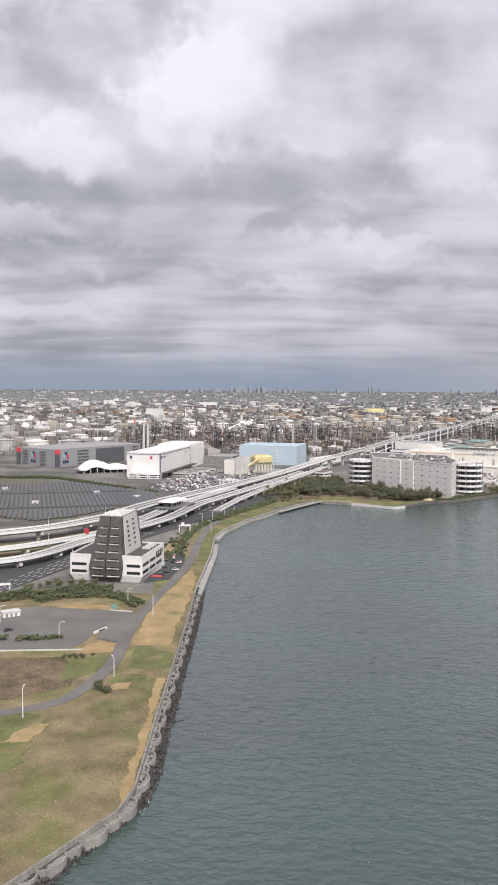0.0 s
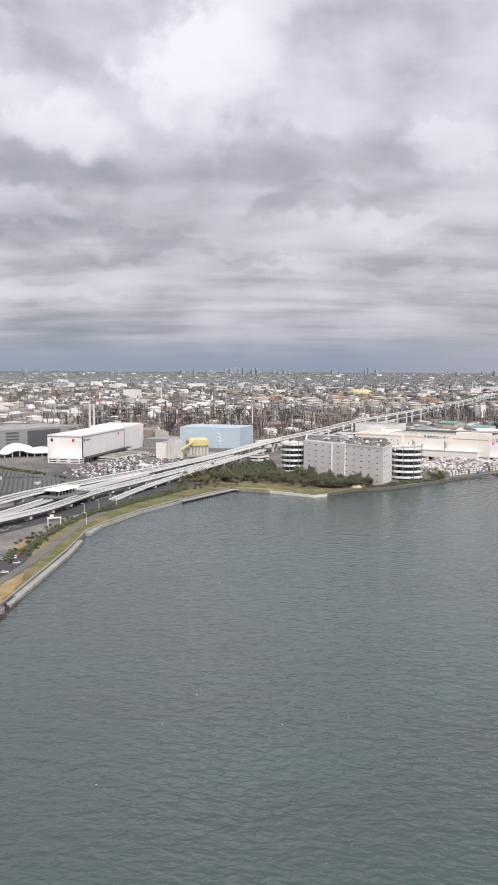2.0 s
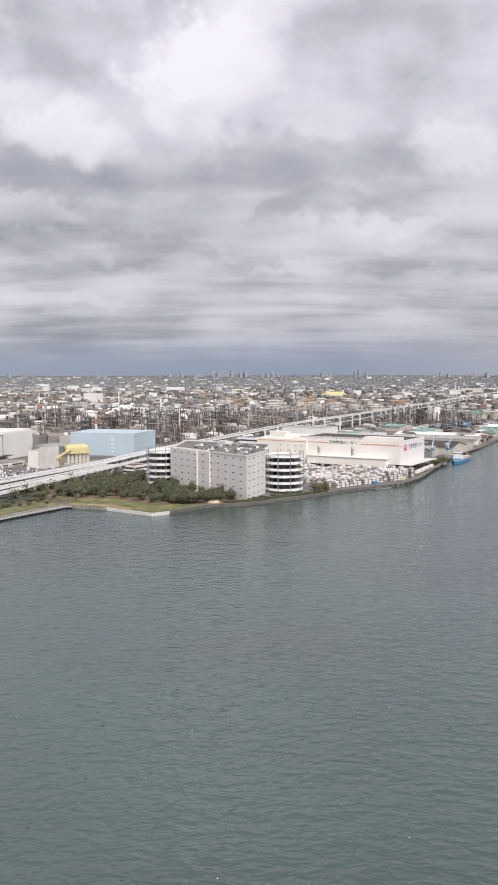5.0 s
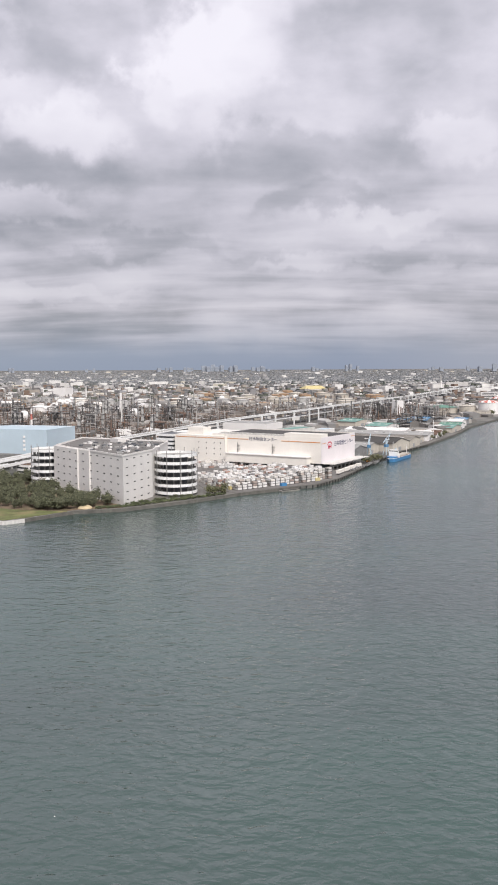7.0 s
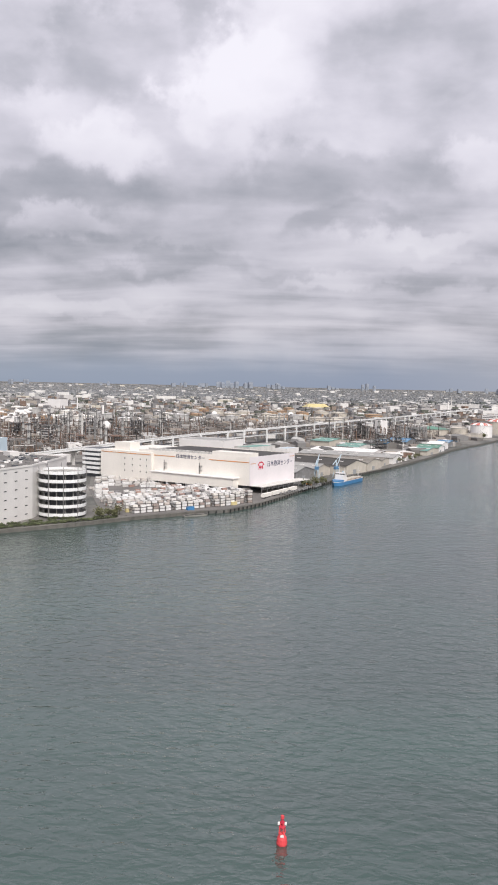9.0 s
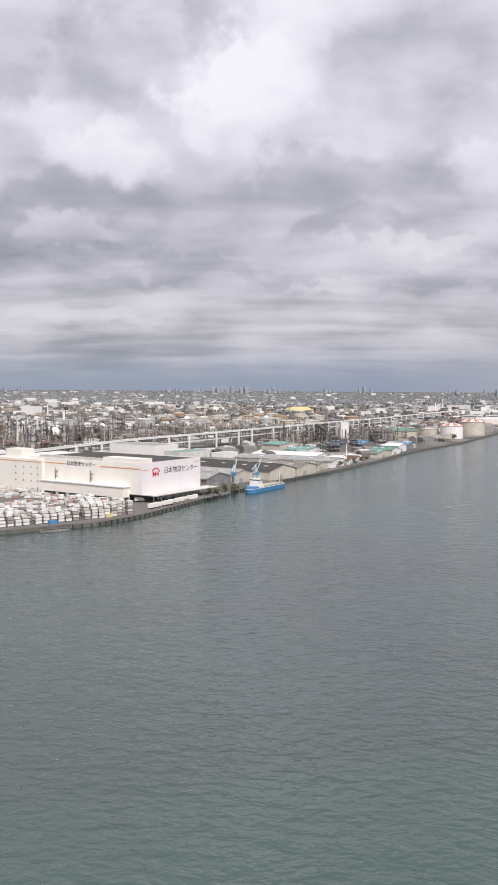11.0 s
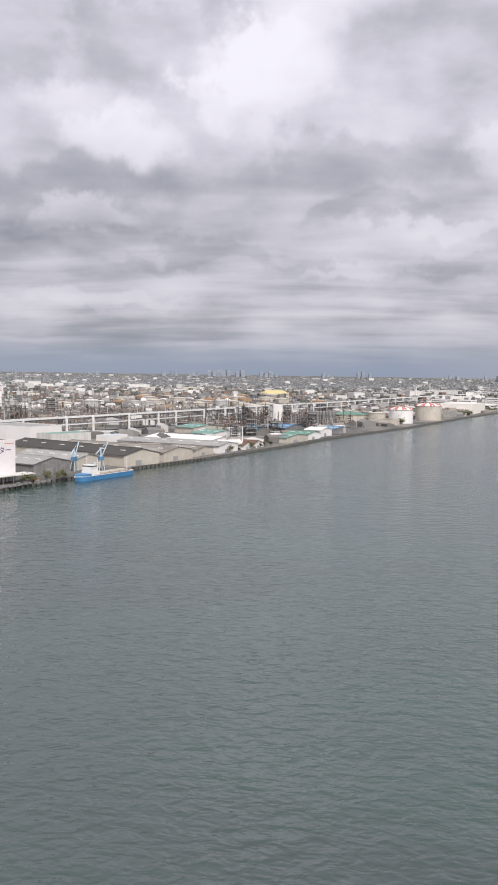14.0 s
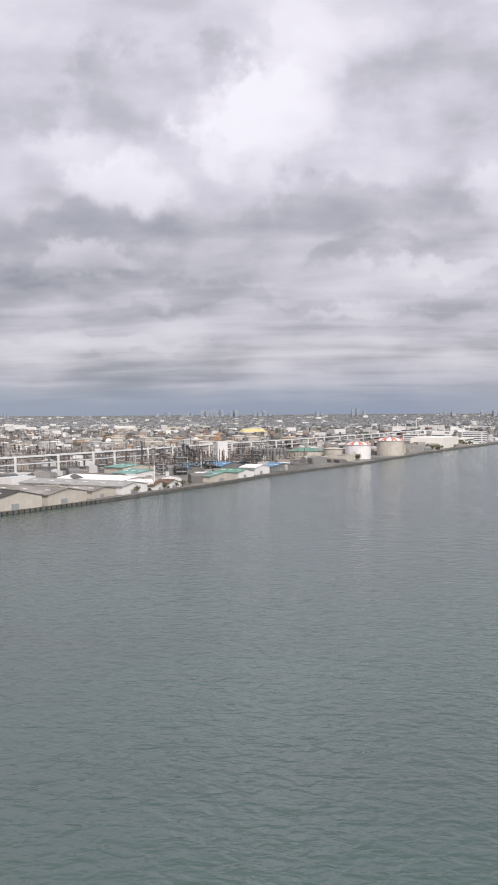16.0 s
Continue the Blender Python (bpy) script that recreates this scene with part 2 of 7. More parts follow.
WAVE = 0.45
GREY = (0.30, 0.30, 0.30)
M = {
    "water": water_material(),
    "industrial": material("industrial_ground", (0.19, 0.178, 0.165), 0.95, 0.35, 0.02, 0.4, second=(0.10, 0.10, 0.092), second_at=0.5),
    "dry_grass": material("dry_grass", (0.215, 0.172, 0.098), 0.95, 0.34, 0.09, 1.6, 0.3, second=(0.150, 0.145, 0.058), second_at=0.52),
    "green_grass": material("green_grass", (0.125, 0.138, 0.050), 0.95, 0.3, 0.12, 1.6, 0.15, second=(0.20, 0.17, 0.08), second_at=0.56),
    "straw": material("straw_grass", (0.34, 0.245, 0.125), 0.95, 0.2, 0.12, 1.6, 0.15, second=(0.22, 0.19, 0.09), second_at=0.6),
    "scrub": material("brown_scrub", (0.145, 0.105, 0.068), 0.95, 0.45, 0.12, 1.5, 0.2, second=(0.10, 0.095, 0.04), second_at=0.6),
    "gravel": material("weedy_gravel", (0.135, 0.128, 0.098), 0.95, 0.3, 0.1, 1.5, 0.05),
    # pale blue of distance haze put into the towers' base colour
    "tower_haze": material("haze_tinted_tower", (0.29, 0.32, 0.37), 0.6, 0.15, 0.05, 0.3),
    "asphalt": material("asphalt", (0.160, 0.150, 0.142), 0.9, 0.16, 0.06, 1.6),
    "asphalt_dark": material("dark_asphalt", (0.06, 0.06, 0.063), 0.9, 0.16, 0.06, 1.6),
    "deck": material("deck_asphalt", (0.165, 0.162, 0.16), 0.9, 0.12, 0.05, 1.0),
    "concrete": material("concrete", (0.36, 0.35, 0.33), 0.85, 0.16, 0.15, 1.8, 0.02, streak=0.15),
    "quay_face": material("dark_quay_concrete", (0.125, 0.118, 0.105), 0.9, 0.25, 0.2, 1.5, 0.04, streak=0.2),
    "concrete_mid": material("worn_concrete", (0.27, 0.258, 0.235), 0.9, 0.2, 0.2, 1.6, 0.03, streak=0.18),
    "concrete_old": material("stained_concrete", (0.23, 0.22, 0.20), 0.9, 0.25, 0.2, 1.5, 0.04, streak=0.2),
    "concrete_light": material("pale_concrete", (0.62, 0.60, 0.57), 0.8, 0.1, 0.12, 1.5, streak=0.12),
    "dark_concrete": material("dark_concrete", (0.088, 0.082, 0.079), 0.85, 0.2, 0.2, 1.5, streak=0.15),
    "rock": material("wet_rock", (0.045, 0.042, 0.04), 0.8, 0.4, 0.4, 2.0, 0.05, island=0.55),
    "white": material("white_cladding", (0.78, 0.755, 0.735), 0.55, 0.04, 0.05, 0.8, streak=0.015),
    "cream": material("cream_cladding", (0.80, 0.76, 0.70), 0.55, 0.04, 0.05, 0.8, streak=0.015),
    "pinkish": material("pinkish_white_cladding", (0.76, 0.71, 0.72), 0.55, 0.04, 0.05, 0.8, streak=0.015),
    "grey_wall": material("grey_precast_panel", (0.70, 0.675, 0.65), 0.7, 0.05, 0.06, 1.0, streak=0.025),
    "grey_panel_light": material("pale_grey_panel", (0.56, 0.53, 0.515), 0.6, 0.06, 0.06, 1.0, streak=0.08),
    "grey_panel": material("grey_metal_panel", (0.30, 0.305, 0.31), 0.5, 0.06, 0.06, 1.0, streak=0.06),
    # also stands in for shade inside the spiral ramps
    "dark_panel": material("dark_metal_panel_and_shade", (0.10, 0.105, 0.115), 0.5, 0.1, 0.1, 1.0),
    "roof_grey": material("grey_roof_sheet", (0.33, 0.325, 0.315), 0.6, 0.12, 0.08, 1.0),
    "roof_dark": material("dark_roof_sheet", (0.060, 0.056, 0.052), 0.7, 0.15, 0.05, 1.0),
    "roof_brown": material("brown_roof_sheet", (0.22, 0.20, 0.175), 0.7, 0.18, 0.08, 1.0, second=(0.29, 0.27, 0.25)),
    "light_blue": material("pale_blue_cladding", (0.46, 0.555, 0.62), 0.5, 0.04, 0.05, 0.8, streak=0.015),
    "blue": material("blue_paint", (0.06, 0.21, 0.42), 0.5, 0.12, 0.2, 1.5),
    "blue_roof": material("blue_roof_sheet", (0.10, 0.22, 0.36), 0.55, 0.15, 0.1, 1.0),
    "teal": material("teal_roof_sheet", (0.16, 0.31, 0.27), 0.55, 0.12, 0.1, 1.0),
    "green_roof": material("green_roof_sheet", (0.12, 0.25, 0.19), 0.55, 0.15, 0.1, 1.0),
    "yellow": material("yellow_paint", (0.60, 0.51, 0.26), 0.55, 0.1, 0.15, 1.5, streak=0.1),
    "red": material("red_paint", (0.68, 0.065, 0.075), 0.5, 0.08, 0.3, 2.0),
    "faded_red": material("faded_red_paint", (0.52, 0.17, 0.14), 0.7, 0.12, 0.2, 1.5),
    "orange": material("orange_paint", (0.60, 0.26, 0.08), 0.6, 0.12, 0.2, 2.0),
    "rust": material("rusty_steel", (0.17, 0.105, 0.075), 0.8, 0.3, 0.2, 2.0, streak=0.25),
    "steel": material("grey_steel", (0.27, 0.265, 0.26), 0.5, 0.18, 0.2, 2.0, metal=0.2, streak=0.15),
    "steel_dark": material("dark_steelwork", (0.085, 0.08, 0.078), 0.6, 0.2, 0.2, 2.0),
    "silver": material("silver_tank_paint", (0.46, 0.45, 0.435), 0.5, 0.08, 0.1, 1.0, streak=0.15),
    "tan": material("tan_tank_paint", (0.52, 0.475, 0.41), 0.6, 0.1, 0.1, 1.0, streak=0.05),
    "glass": material("dark_window_glass", (0.035, 0.04, 0.045), 0.15, 0.2, 0.2, 1.0),
    "band": material("white_parapet_band", (0.80, 0.80, 0.79), 0.5, 0.05, 0.1, 1.0, streak=0.06),
    "solar": material("solar_panel_glass", (0.085, 0.090, 0.098), 0.35, 0.2, 0.4, 1.0),
    "black": material("black_rubber", (0.02, 0.02, 0.02), 0.8, 0.1, 0.3, 2.0),
    "navy": material("navy_print", (0.03, 0.035, 0.09), 0.6, 0.03, 0.3, 2.0),
    "crimson": material("crimson_print", (0.55, 0.03, 0.07), 0.6, 0.03, 0.3, 2.0),
    "cyan": material("cyan_print", (0.25, 0.55, 0.60), 0.6, 0.03, 0.3, 2.0),
    "ochre": material("ochre_tank_paint", (0.40, 0.26, 0.155), 0.7, 0.2, 0.1, 1.0, streak=0.2),
    "bark": material("bark", (0.08, 0.06, 0.045), 0.9, 0.25, 0.5, 3.0),
    "pine": material("pine_foliage", (0.108, 0.113, 0.066), 0.8, 0.3, 0.25, 2.0, island=0.6),
    "leaf": material("broadleaf_foliage", (0.120, 0.122, 0.058), 0.8, 0.3, 0.25, 2.0, island=0.5),
    "hedge": material("hedge_foliage", (0.078, 0.092, 0.042), 0.8, 0.3, 0.25, 2.0, island=0.5),
    "pale_leaf": material("pale_foliage", (0.20, 0.185, 0.13), 0.8, 0.3, 0.25, 2.0, island=0.4),
    "sand": material("sand", (0.52, 0.42, 0.27), 0.95, 0.08, 0.3, 2.0),
    "line": material("road_paint", (0.66, 0.66, 0.64), 0.7, 0.1, 0.3, 2.0),
}
CAR_PAINT = palette_material("car_paint", [(0.72, 0.72, 0.71), (0.05, 0.05, 0.055), (0.68, 0.68, 0.68), (0.32, 0.33, 0.34), (0.76, 0.76, 0.75), (0.10, 0.11, 0.14), (0.50, 0.50, 0.50), (0.70, 0.70, 0.69), (0.09, 0.09, 0.1), (0.74, 0.73, 0.72), (0.40, 0.04, 0.04)], 0.35, "object", 0.03)
BOX_PAINT = palette_material("container_paint", [(0.70, 0.68, 0.66), (0.64, 0.61, 0.58), (0.74, 0.72, 0.70), (0.56, 0.53, 0.50), (0.70, 0.69, 0.68), (0.48, 0.42, 0.38), (0.66, 0.64, 0.62), (0.34, 0.28, 0.25), (0.72, 0.68, 0.63)], 0.5, "object", 0.05)
CITY_WALL = palette_material("town_walls", [(0.242, 0.233, 0.233), (0.372, 0.353, 0.339), (0.158, 0.153, 0.158), (0.577, 0.558, 0.539), (0.335, 0.298, 0.260), (0.223, 0.219, 0.219), (0.725, 0.716, 0.698), (0.270, 0.214, 0.177), (0.140, 0.144, 0.149), (0.391, 0.372, 0.358), (0.242, 0.228, 0.214), (0.112, 0.121, 0.098), (0.098, 0.104, 0.084), (0.205, 0.140, 0.107), (0.167, 0.158, 0.153)], 0.8)
# distance haze is mixed into these two palettes: bluer, greyer, less contrast
FAR_WALL = palette_material("far_haze_tinted_walls", [(0.227, 0.227, 0.235), (0.302, 0.302, 0.302), (0.151, 0.160, 0.164), (0.420, 0.412, 0.403), (0.185, 0.185, 0.189), (0.122, 0.134, 0.126), (0.538, 0.529, 0.521), (0.286, 0.269, 0.260), (0.185, 0.185, 0.185), (0.109, 0.122, 0.109), (0.403, 0.399, 0.395), (0.151, 0.160, 0.155)], 0.85)
HAZE_WALL = palette_material("haze_painted_town_walls", [(0.210, 0.218, 0.235), (0.252, 0.260, 0.273), (0.176, 0.189, 0.202), (0.319, 0.319, 0.323), (0.218, 0.223, 0.235), (0.386, 0.386, 0.386), (0.193, 0.202, 0.206)], 0.9)
PALE_WALL = palette_material("pale_block_walls", [(0.648, 0.630, 0.612), (0.558, 0.540, 0.522), (0.702, 0.684, 0.657), (0.414, 0.396, 0.387), (0.594, 0.549, 0.468), (0.324, 0.324, 0.333), (0.666, 0.648, 0.630)], 0.75)
SHED_ROOF = palette_material("shed_roofs", [(0.27, 0.255, 0.24), (0.50, 0.49, 0.475), (0.18, 0.16, 0.145), (0.66, 0.64, 0.62), (0.31, 0.275, 0.235), (0.13, 0.125, 0.12), (0.23, 0.20, 0.175), (0.38, 0.355, 0.33), (0.21, 0.205, 0.20), (0.16, 0.15, 0.14)], 0.7)


# ---- building blocks ----
def at(x, y, z, rx=0, ry=0, rz=0):
    """A pose from units of the plan and degrees."""
    return pose(x * UNIT, y * UNIT, z * UNIT, rx, ry, rz)


class Shape:
    """Collects vertices and faces of one part."""

    def __init__(self):
        self.v, self.f = [], []

    def add(self, verts, faces):
        n = len(self.v)
        self.v += [tuple(p) for p in verts]
        self.f += [tuple(i + n for i in f) for f in faces]
        return self

    def box(self, x, y, z, sx, sy, sz, turn=0.0):
        """A box on its base centre (x, y, z)."""
        c, s = math.cos(turn), math.sin(turn)
        vs = []
        for k in (0, sz):
            for a, b in ((-1, -1), (1, -1), (1, 1), (-1, 1)):
                u, w = a * sx / 2, b * sy / 2
                vs.append((x + u * c - w * s, y + u * s + w * c, z + k))
        return self.add(vs, [(3, 2, 1, 0), (4, 5, 6, 7), (0, 1, 5, 4), (1, 2, 6, 5), (2, 3, 7, 6), (3, 0, 4, 7)])

    def prism(self, poly, z0, z1, top=None):
        """An upright prism over a counter-clockwise outline; top: another outline for its upper end."""
        n = len(poly)
        top = top or poly
        vs = [(x, y, z0) for x, y in poly] + [(x, y, z1) for x, y in top]
        fs = [tuple(range(n - 1, -1, -1)), tuple(range(n, 2 * n))] + [(i, (i + 1) % n, n + (i + 1) % n, n + i) for i in range(n)]
        return self.add(vs, fs)

    def cone(self, x, y, z, r0, r1, h, n=16, phase=0.0):
        a = [phase + 2 * math.pi * i / n for i in range(n)]
        return self.prism([(x + r0 * math.cos(t), y + r0 * math.sin(t)) for t in a], z, z + h, [(x + r1 * math.cos(t), y + r1 * math.sin(t)) for t in a])

    def tube(self, p, q, r, n=6):
        """A round bar from p to q."""
        p, q = Vector(p), Vector(q)
        d = (q - p).normalized()
        side = d.orthogonal().normalized()
        other = d.cross(side)
        vs = [e + r * (math.cos(2 * math.pi * i / n) * side + math.sin(2 * math.pi * i / n) * other) for e in (p, q) for i in range(n)]
        return self.add(vs, [tuple(range(n - 1, -1, -1)), tuple(range(n, 2 * n))] + [(i, (i + 1) % n, n + (i + 1) % n, n + i) for i in range(n)])

    def dome(self, x, y, z, r, h, n=16, rings=5, low=0.0):
        """A dome, or for low = -1 a ball of height 2 h about z."""
        start = -math.pi / 2 if low < 0 else 0.0
        vs, fs = [], []
        for j in range(rings + 1):
            e = start + (math.pi / 2 - start) * j / rings
            for i in range(n):
                a = 2 * math.pi * i / n
                vs.append((x + r * math.cos(e) * math.cos(a), y + r * math.cos(e) * math.sin(a), z + h * math.sin(e)))
        for j in range(rings):
            for i in range(n):
                k = (i + 1) % n
                fs.append((j * n + i, j * n + k, (j + 1) * n + k, (j + 1) * n + i))
        return self.add(vs, fs)

    def ring(self, r0, r1, z0, z1, n=30):
        """A closed ring with a square section."""
        vs, fs = [], []
        for i in range(n):
            c, s = math.cos(2 * math.pi * i / n), math.sin(2 * math.pi * i / n)
            vs += [(r0 * c, r0 * s, z0), (r1 * c, r1 * s, z0), (r1 * c, r1 * s, z1), (r0 * c, r0 * s, z1)]
        for i in range(n):
            a, b = 4 * i, 4 * ((i + 1) % n)
            fs += [(a + k, a + (k + 1) % 4, b + (k + 1) % 4, b + k) for k in range(4)]
        return self.add(vs, fs)

    def mesh(self, name, mat, smooth=False):
        me = bpy.data.meshes.new(name)
        me.from_pydata([(x * UNIT, y * UNIT, z * UNIT) for x, y, z in self.v], [], self.f)
        me.materials.append(mat)
        if smooth:
            me.polygons.foreach_set("use_smooth", [True] * len(me.polygons))
        me.update()
        return me


def part(name, shape, mat, parent, label="", smooth=False):
    ob = new(name, shape if isinstance(shape, bpy.types.Mesh) else shape.mesh(name, mat, smooth))
    ob.parent = parent
    return tagged(ob, label)


def thing(name, label, category, group="", m=None, kind=""):
    ob = tagged(new(name), label, category, group, kind)
    ob.empty_display_size = 1
    if m is not None:
        ob.matrix_basis = m
    return ob


def solo(name, shape, mat, label, category, group="", m=None, kind="", smooth=False):
    ob = tagged(new(name, shape.mesh(name, mat, smooth)), label, category, group, kind)
    if m is not None:
        ob.matrix_basis = m
    return ob


def facing(a, b, z):
    """A pose at a, with its x axis towards b."""
    return at(a[0], a[1], z, 0, 0, math.degrees(math.atan2(b[1] - a[1], b[0] - a[0])))


rnd = random.Random(7)
LAND, SEA = 3.6, 1.3

# ---- sea and land ----
COAST = [(-900, -420), (-140, 55), (-56, 197), (-38, 230), (-36, 246), (-36, 480), (-32, 600), (-33, 668), (-28, 693), (-9, 752), (20, 812), (61, 884), (98, 872),
         (138, 845), (150, 854), (176, 886), (211, 897), (259, 937), (291, 970), (341, 1010), (358, 1020), (382, 1062), (400, 1110), (430, 1196), (466, 1288),
         (528, 1406), (600, 1568), (665, 1740), (788, 1988), (965, 2420), (1185, 2895), (1560, 3700), (1840, 4300)]
sea = Shape()
sea.add([(-9000, -4000, SEA), (9000, -4000, SEA), (9000, 9000, SEA), (-9000, 9000, SEA)], [(0, 1, 2, 3)])
solo("water", sea, M["water"], "choppy grey-green sea water", "water", kind="structure")


def hill(y):
    """Height of the ground inland: flat, then a slow rise to the far town."""
    u = min(max((y - 4300) / 3300, 0), 1)
    return LAND + 78 * u ** 3


ground = Shape()
spine = COAST[:12] + COAST[16:]
for (x0, y0), (x1, y1) in zip(spine, spine[1:]):
    ground.add([(-9000, y0, LAND), (x0, y0, LAND), (x1, y1, LAND), (-9000, y1, LAND)], [(0, 1, 2, 3)])
point = COAST[11:17]
ground.add([(x, y, LAND) for x, y in point], [(1, 2, 3), (1, 3, 4), (0, 1, 4), (0, 4, 5)])
for i in range(12):
    y0, y1 = 4300 + i * 300, 4600 + i * 300
    ground.add([(-9000, y0, hill(y0)), (1840 + (y0 - 4300) * 0.5, y0, hill(y0)), (1840 + (y1 - 4300) * 0.5, y1, hill(y1)), (-9000, y1, hill(y1))], [(0, 1, 2, 3)])
# the wall of the shore goes down under the water
for (x0, y0), (x1, y1) in zip(COAST, COAST[1:]):
    ground.add([(x0, y0, -3), (x1, y1, -3), (x1, y1, LAND), (x0, y0, LAND)], [(0, 1, 2, 3)])
solo("ground", ground, M["industrial"], "flat reclaimed land of worn grey-brown ground", "ground", kind="structure")


def ragged_edge(outline, amount, seed):
    """The outline with a worn, uneven edge."""
    q = random.Random(seed)
    out = []
    for (x0, y0), (x1, y1) in zip(outline, outline[1:] + outline[:1]):
        n = max(1, int(math.hypot(x1 - x0, y1 - y0) / 1.6))
        drift = 0.0
        for k in range(n):
            drift = 0.75 * drift + q.uniform(-amount, amount) * 0.6
            dx, dy = (y1 - y0), -(x1 - x0)
            ln = math.hypot(dx, dy)
            out.append((x0 + (x1 - x0) * k / n + dx / ln * drift, y0 + (y1 - y0) * k / n + dy / ln * drift))
    return out


def patch(name, outline, mat, label, category, lift=0.15, kind="structure"):
    """A thin sheet of another surface laid on the ground."""
    return solo(name, Shape().prism(outline, LAND - 0.4, LAND + lift), mat, label, category, kind=kind)


def ribbon(line, width, z0, z1, zs=None):
    """A strip along a line of points, with thickness from z0 to z1 over each point's height."""
    s = Shape()
    pts = [Vector((*p[:2], 0)) for p in line]
    zs = zs or [0.0] * len(pts)
    left, right = [], []
    for i, p in enumerate(pts):
        d = (pts[min(i + 1, len(pts) - 1)] - pts[max(i - 1, 0)]).normalized()
        n = Vector((-d.y, d.x, 0))
        left.append(p + n * width / 2)
        right.append(p - n * width / 2)
    vs, fs = [], []
    for l, r, z in zip(left, right, zs):
        vs += [(l.x, l.y, z + z0), (r.x, r.y, z + z0), (r.x, r.y, z + z1), (l.x, l.y, z + z1)]
    for i in range(len(pts) - 1):
        a, b = 4 * i, 4 * i + 4
        fs += [(a, b, b + 1, a + 1), (a + 3, a + 2, b + 2, b + 3), (a + 1, b + 1, b + 2, a + 2), (a, a + 3, b + 3, b)]
    fs += [(0, 1, 2, 3), (4 * len(pts) - 1, 4 * len(pts) - 2, 4 * len(pts) - 3, 4 * len(pts) - 4)]
    return s.add(vs, fs)


def smooth_line(points, steps=6):
    """A finer line through points of any dimension."""
    P = [Vector(p) for p in points]
    P = [2 * P[0] - P[1]] + P + [2 * P[-1] - P[-2]]
    out = []
    for i in range(1, len(P) - 2):
        for k in range(steps):
            t = k / steps
            a, b, c, d = P[i - 1:i + 3]
            out.append(0.5 * ((2 * b) + (c - a) * t + (2 * a - 5 * b + 4 * c - d) * t * t + (3 * b - a - 3 * c + d) * t ** 3))
    return out + [P[-2]]


def offset_line(line, by):
    out = []
    for i, p in enumerate(line):
        d = (line[min(i + 1, len(line) - 1)] - line[max(i - 1, 0)]).to_2d().normalized()
        out.append(Vector((p.x - d.y * by, p.y + d.x * by, *p[2:])))
    return out

# ---- large buildings ----
def big_warehouse():
    """Six-storey grey warehouse with a spiral ramp at each end."""
    c, r, q1, back, l = (209, 908), (224.5, 953), (228, 1030), (142, 1072), (137, 996)
    top = 42.0
    t = thing("warehouse", "six-storey grey precast warehouse with rows of slit windows by the quay", "warehouse", m=at(c[0], c[1], LAND))
    rel = lambda p: (p[0] - c[0], p[1] - c[1])
    h = top - LAND
    P = [rel(p) for p in (c, r, q1, back, l)]
    part("wall", Shape().prism(P, -0.5, h - 1.2), M["grey_wall"], t)
    inner = [((x + 20) * 0.97 - 20, (y - 80) * 0.97 + 80) for x, y in P]
    part("roof", Shape().prism(inner, h - 1.6, h - 0.9), M["asphalt"], t)
    for a, b in zip(P, P[1:] + P[:1]):
        part("parapet", ribbon([a, b], 0.8, h - 1.3, h), M["grey_wall"], t)
    # facade steps on the long side, and slit windows in six rows
    d = Vector((P[4][0] - P[0][0], P[4][1] - P[0][1]))
    u = d.normalized()
    n = Vector((-u.y, u.x))
    if n.y > 0:
        n = -n
    for a, b, out in ((0.46, 0.62, 1.2), (0.62, 1.0, 2.4)):
        p, q = u * d.length * a, u * d.length * b
        w = (q - p).length
        m = (p + q) / 2 + n * out / 2
        part("wall_step", Shape().box(m.x, m.y, -0.5, w, out, h - 0.3, math.atan2(u.y, u.x)), M["grey_wall"], t)
    win = Shape().box(0, 0, 0, 2.6, 0.3, 0.65).mesh("window", M["glass"])

    def slit(p, ang):
        ob = part("window", win, None, t)
        ob.matrix_basis = at(p[0], p[1], p[2], 0, 0, math.degrees(ang))

    for row in range(6):
        z = h - 4.2 - row * 6.1
        for k in range(10):
            f_ = 0.07 + k * 0.095
            out = 2.4 if f_ > 0.62 else 1.2 if f_ > 0.46 else 0.0
            p = u * d.length * f_ + n * (out + 0.02)
            slit((p.x, p.y, z - (0.0 if k % 2 else 0.5)), math.atan2(u.y, u.x))
        e = Vector(P[1]).normalized()
        m = Vector((e.y, -e.x))
        for k in range(4):
            p = e * (6 + k * 11.5) + m * 0.02
            slit((p.x, p.y, z), math.atan2(e.y, e.x))
    # plant on the roof
    ups = Vector((28, 92))
    for k in range(84):
        a, b = rnd.uniform(0.06, 0.94), rnd.uniform(0.06, 0.94)
        p = u * (d.length * a * (1 - 0.25 * b)) + ups * b
        s = rnd.uniform(1.8, 4.4)
        kind = rnd.choice(["white", "roof_grey", "steel", "concrete", "dark_panel"])
        part("roof_unit", Shape().box(p.x, p.y, h - 0.9, s, rnd.uniform(1.4, 3), rnd.uniform(0.8, 1.9), rnd.uniform(0, 3)), M[kind], t)
    part("stair_house", Shape().box(*(u * 70 + ups * 0.7), h - 0.9, 14, 8, 3.5, math.atan2(u.y, u.x)), M["grey_wall"], t)


big_warehouse()


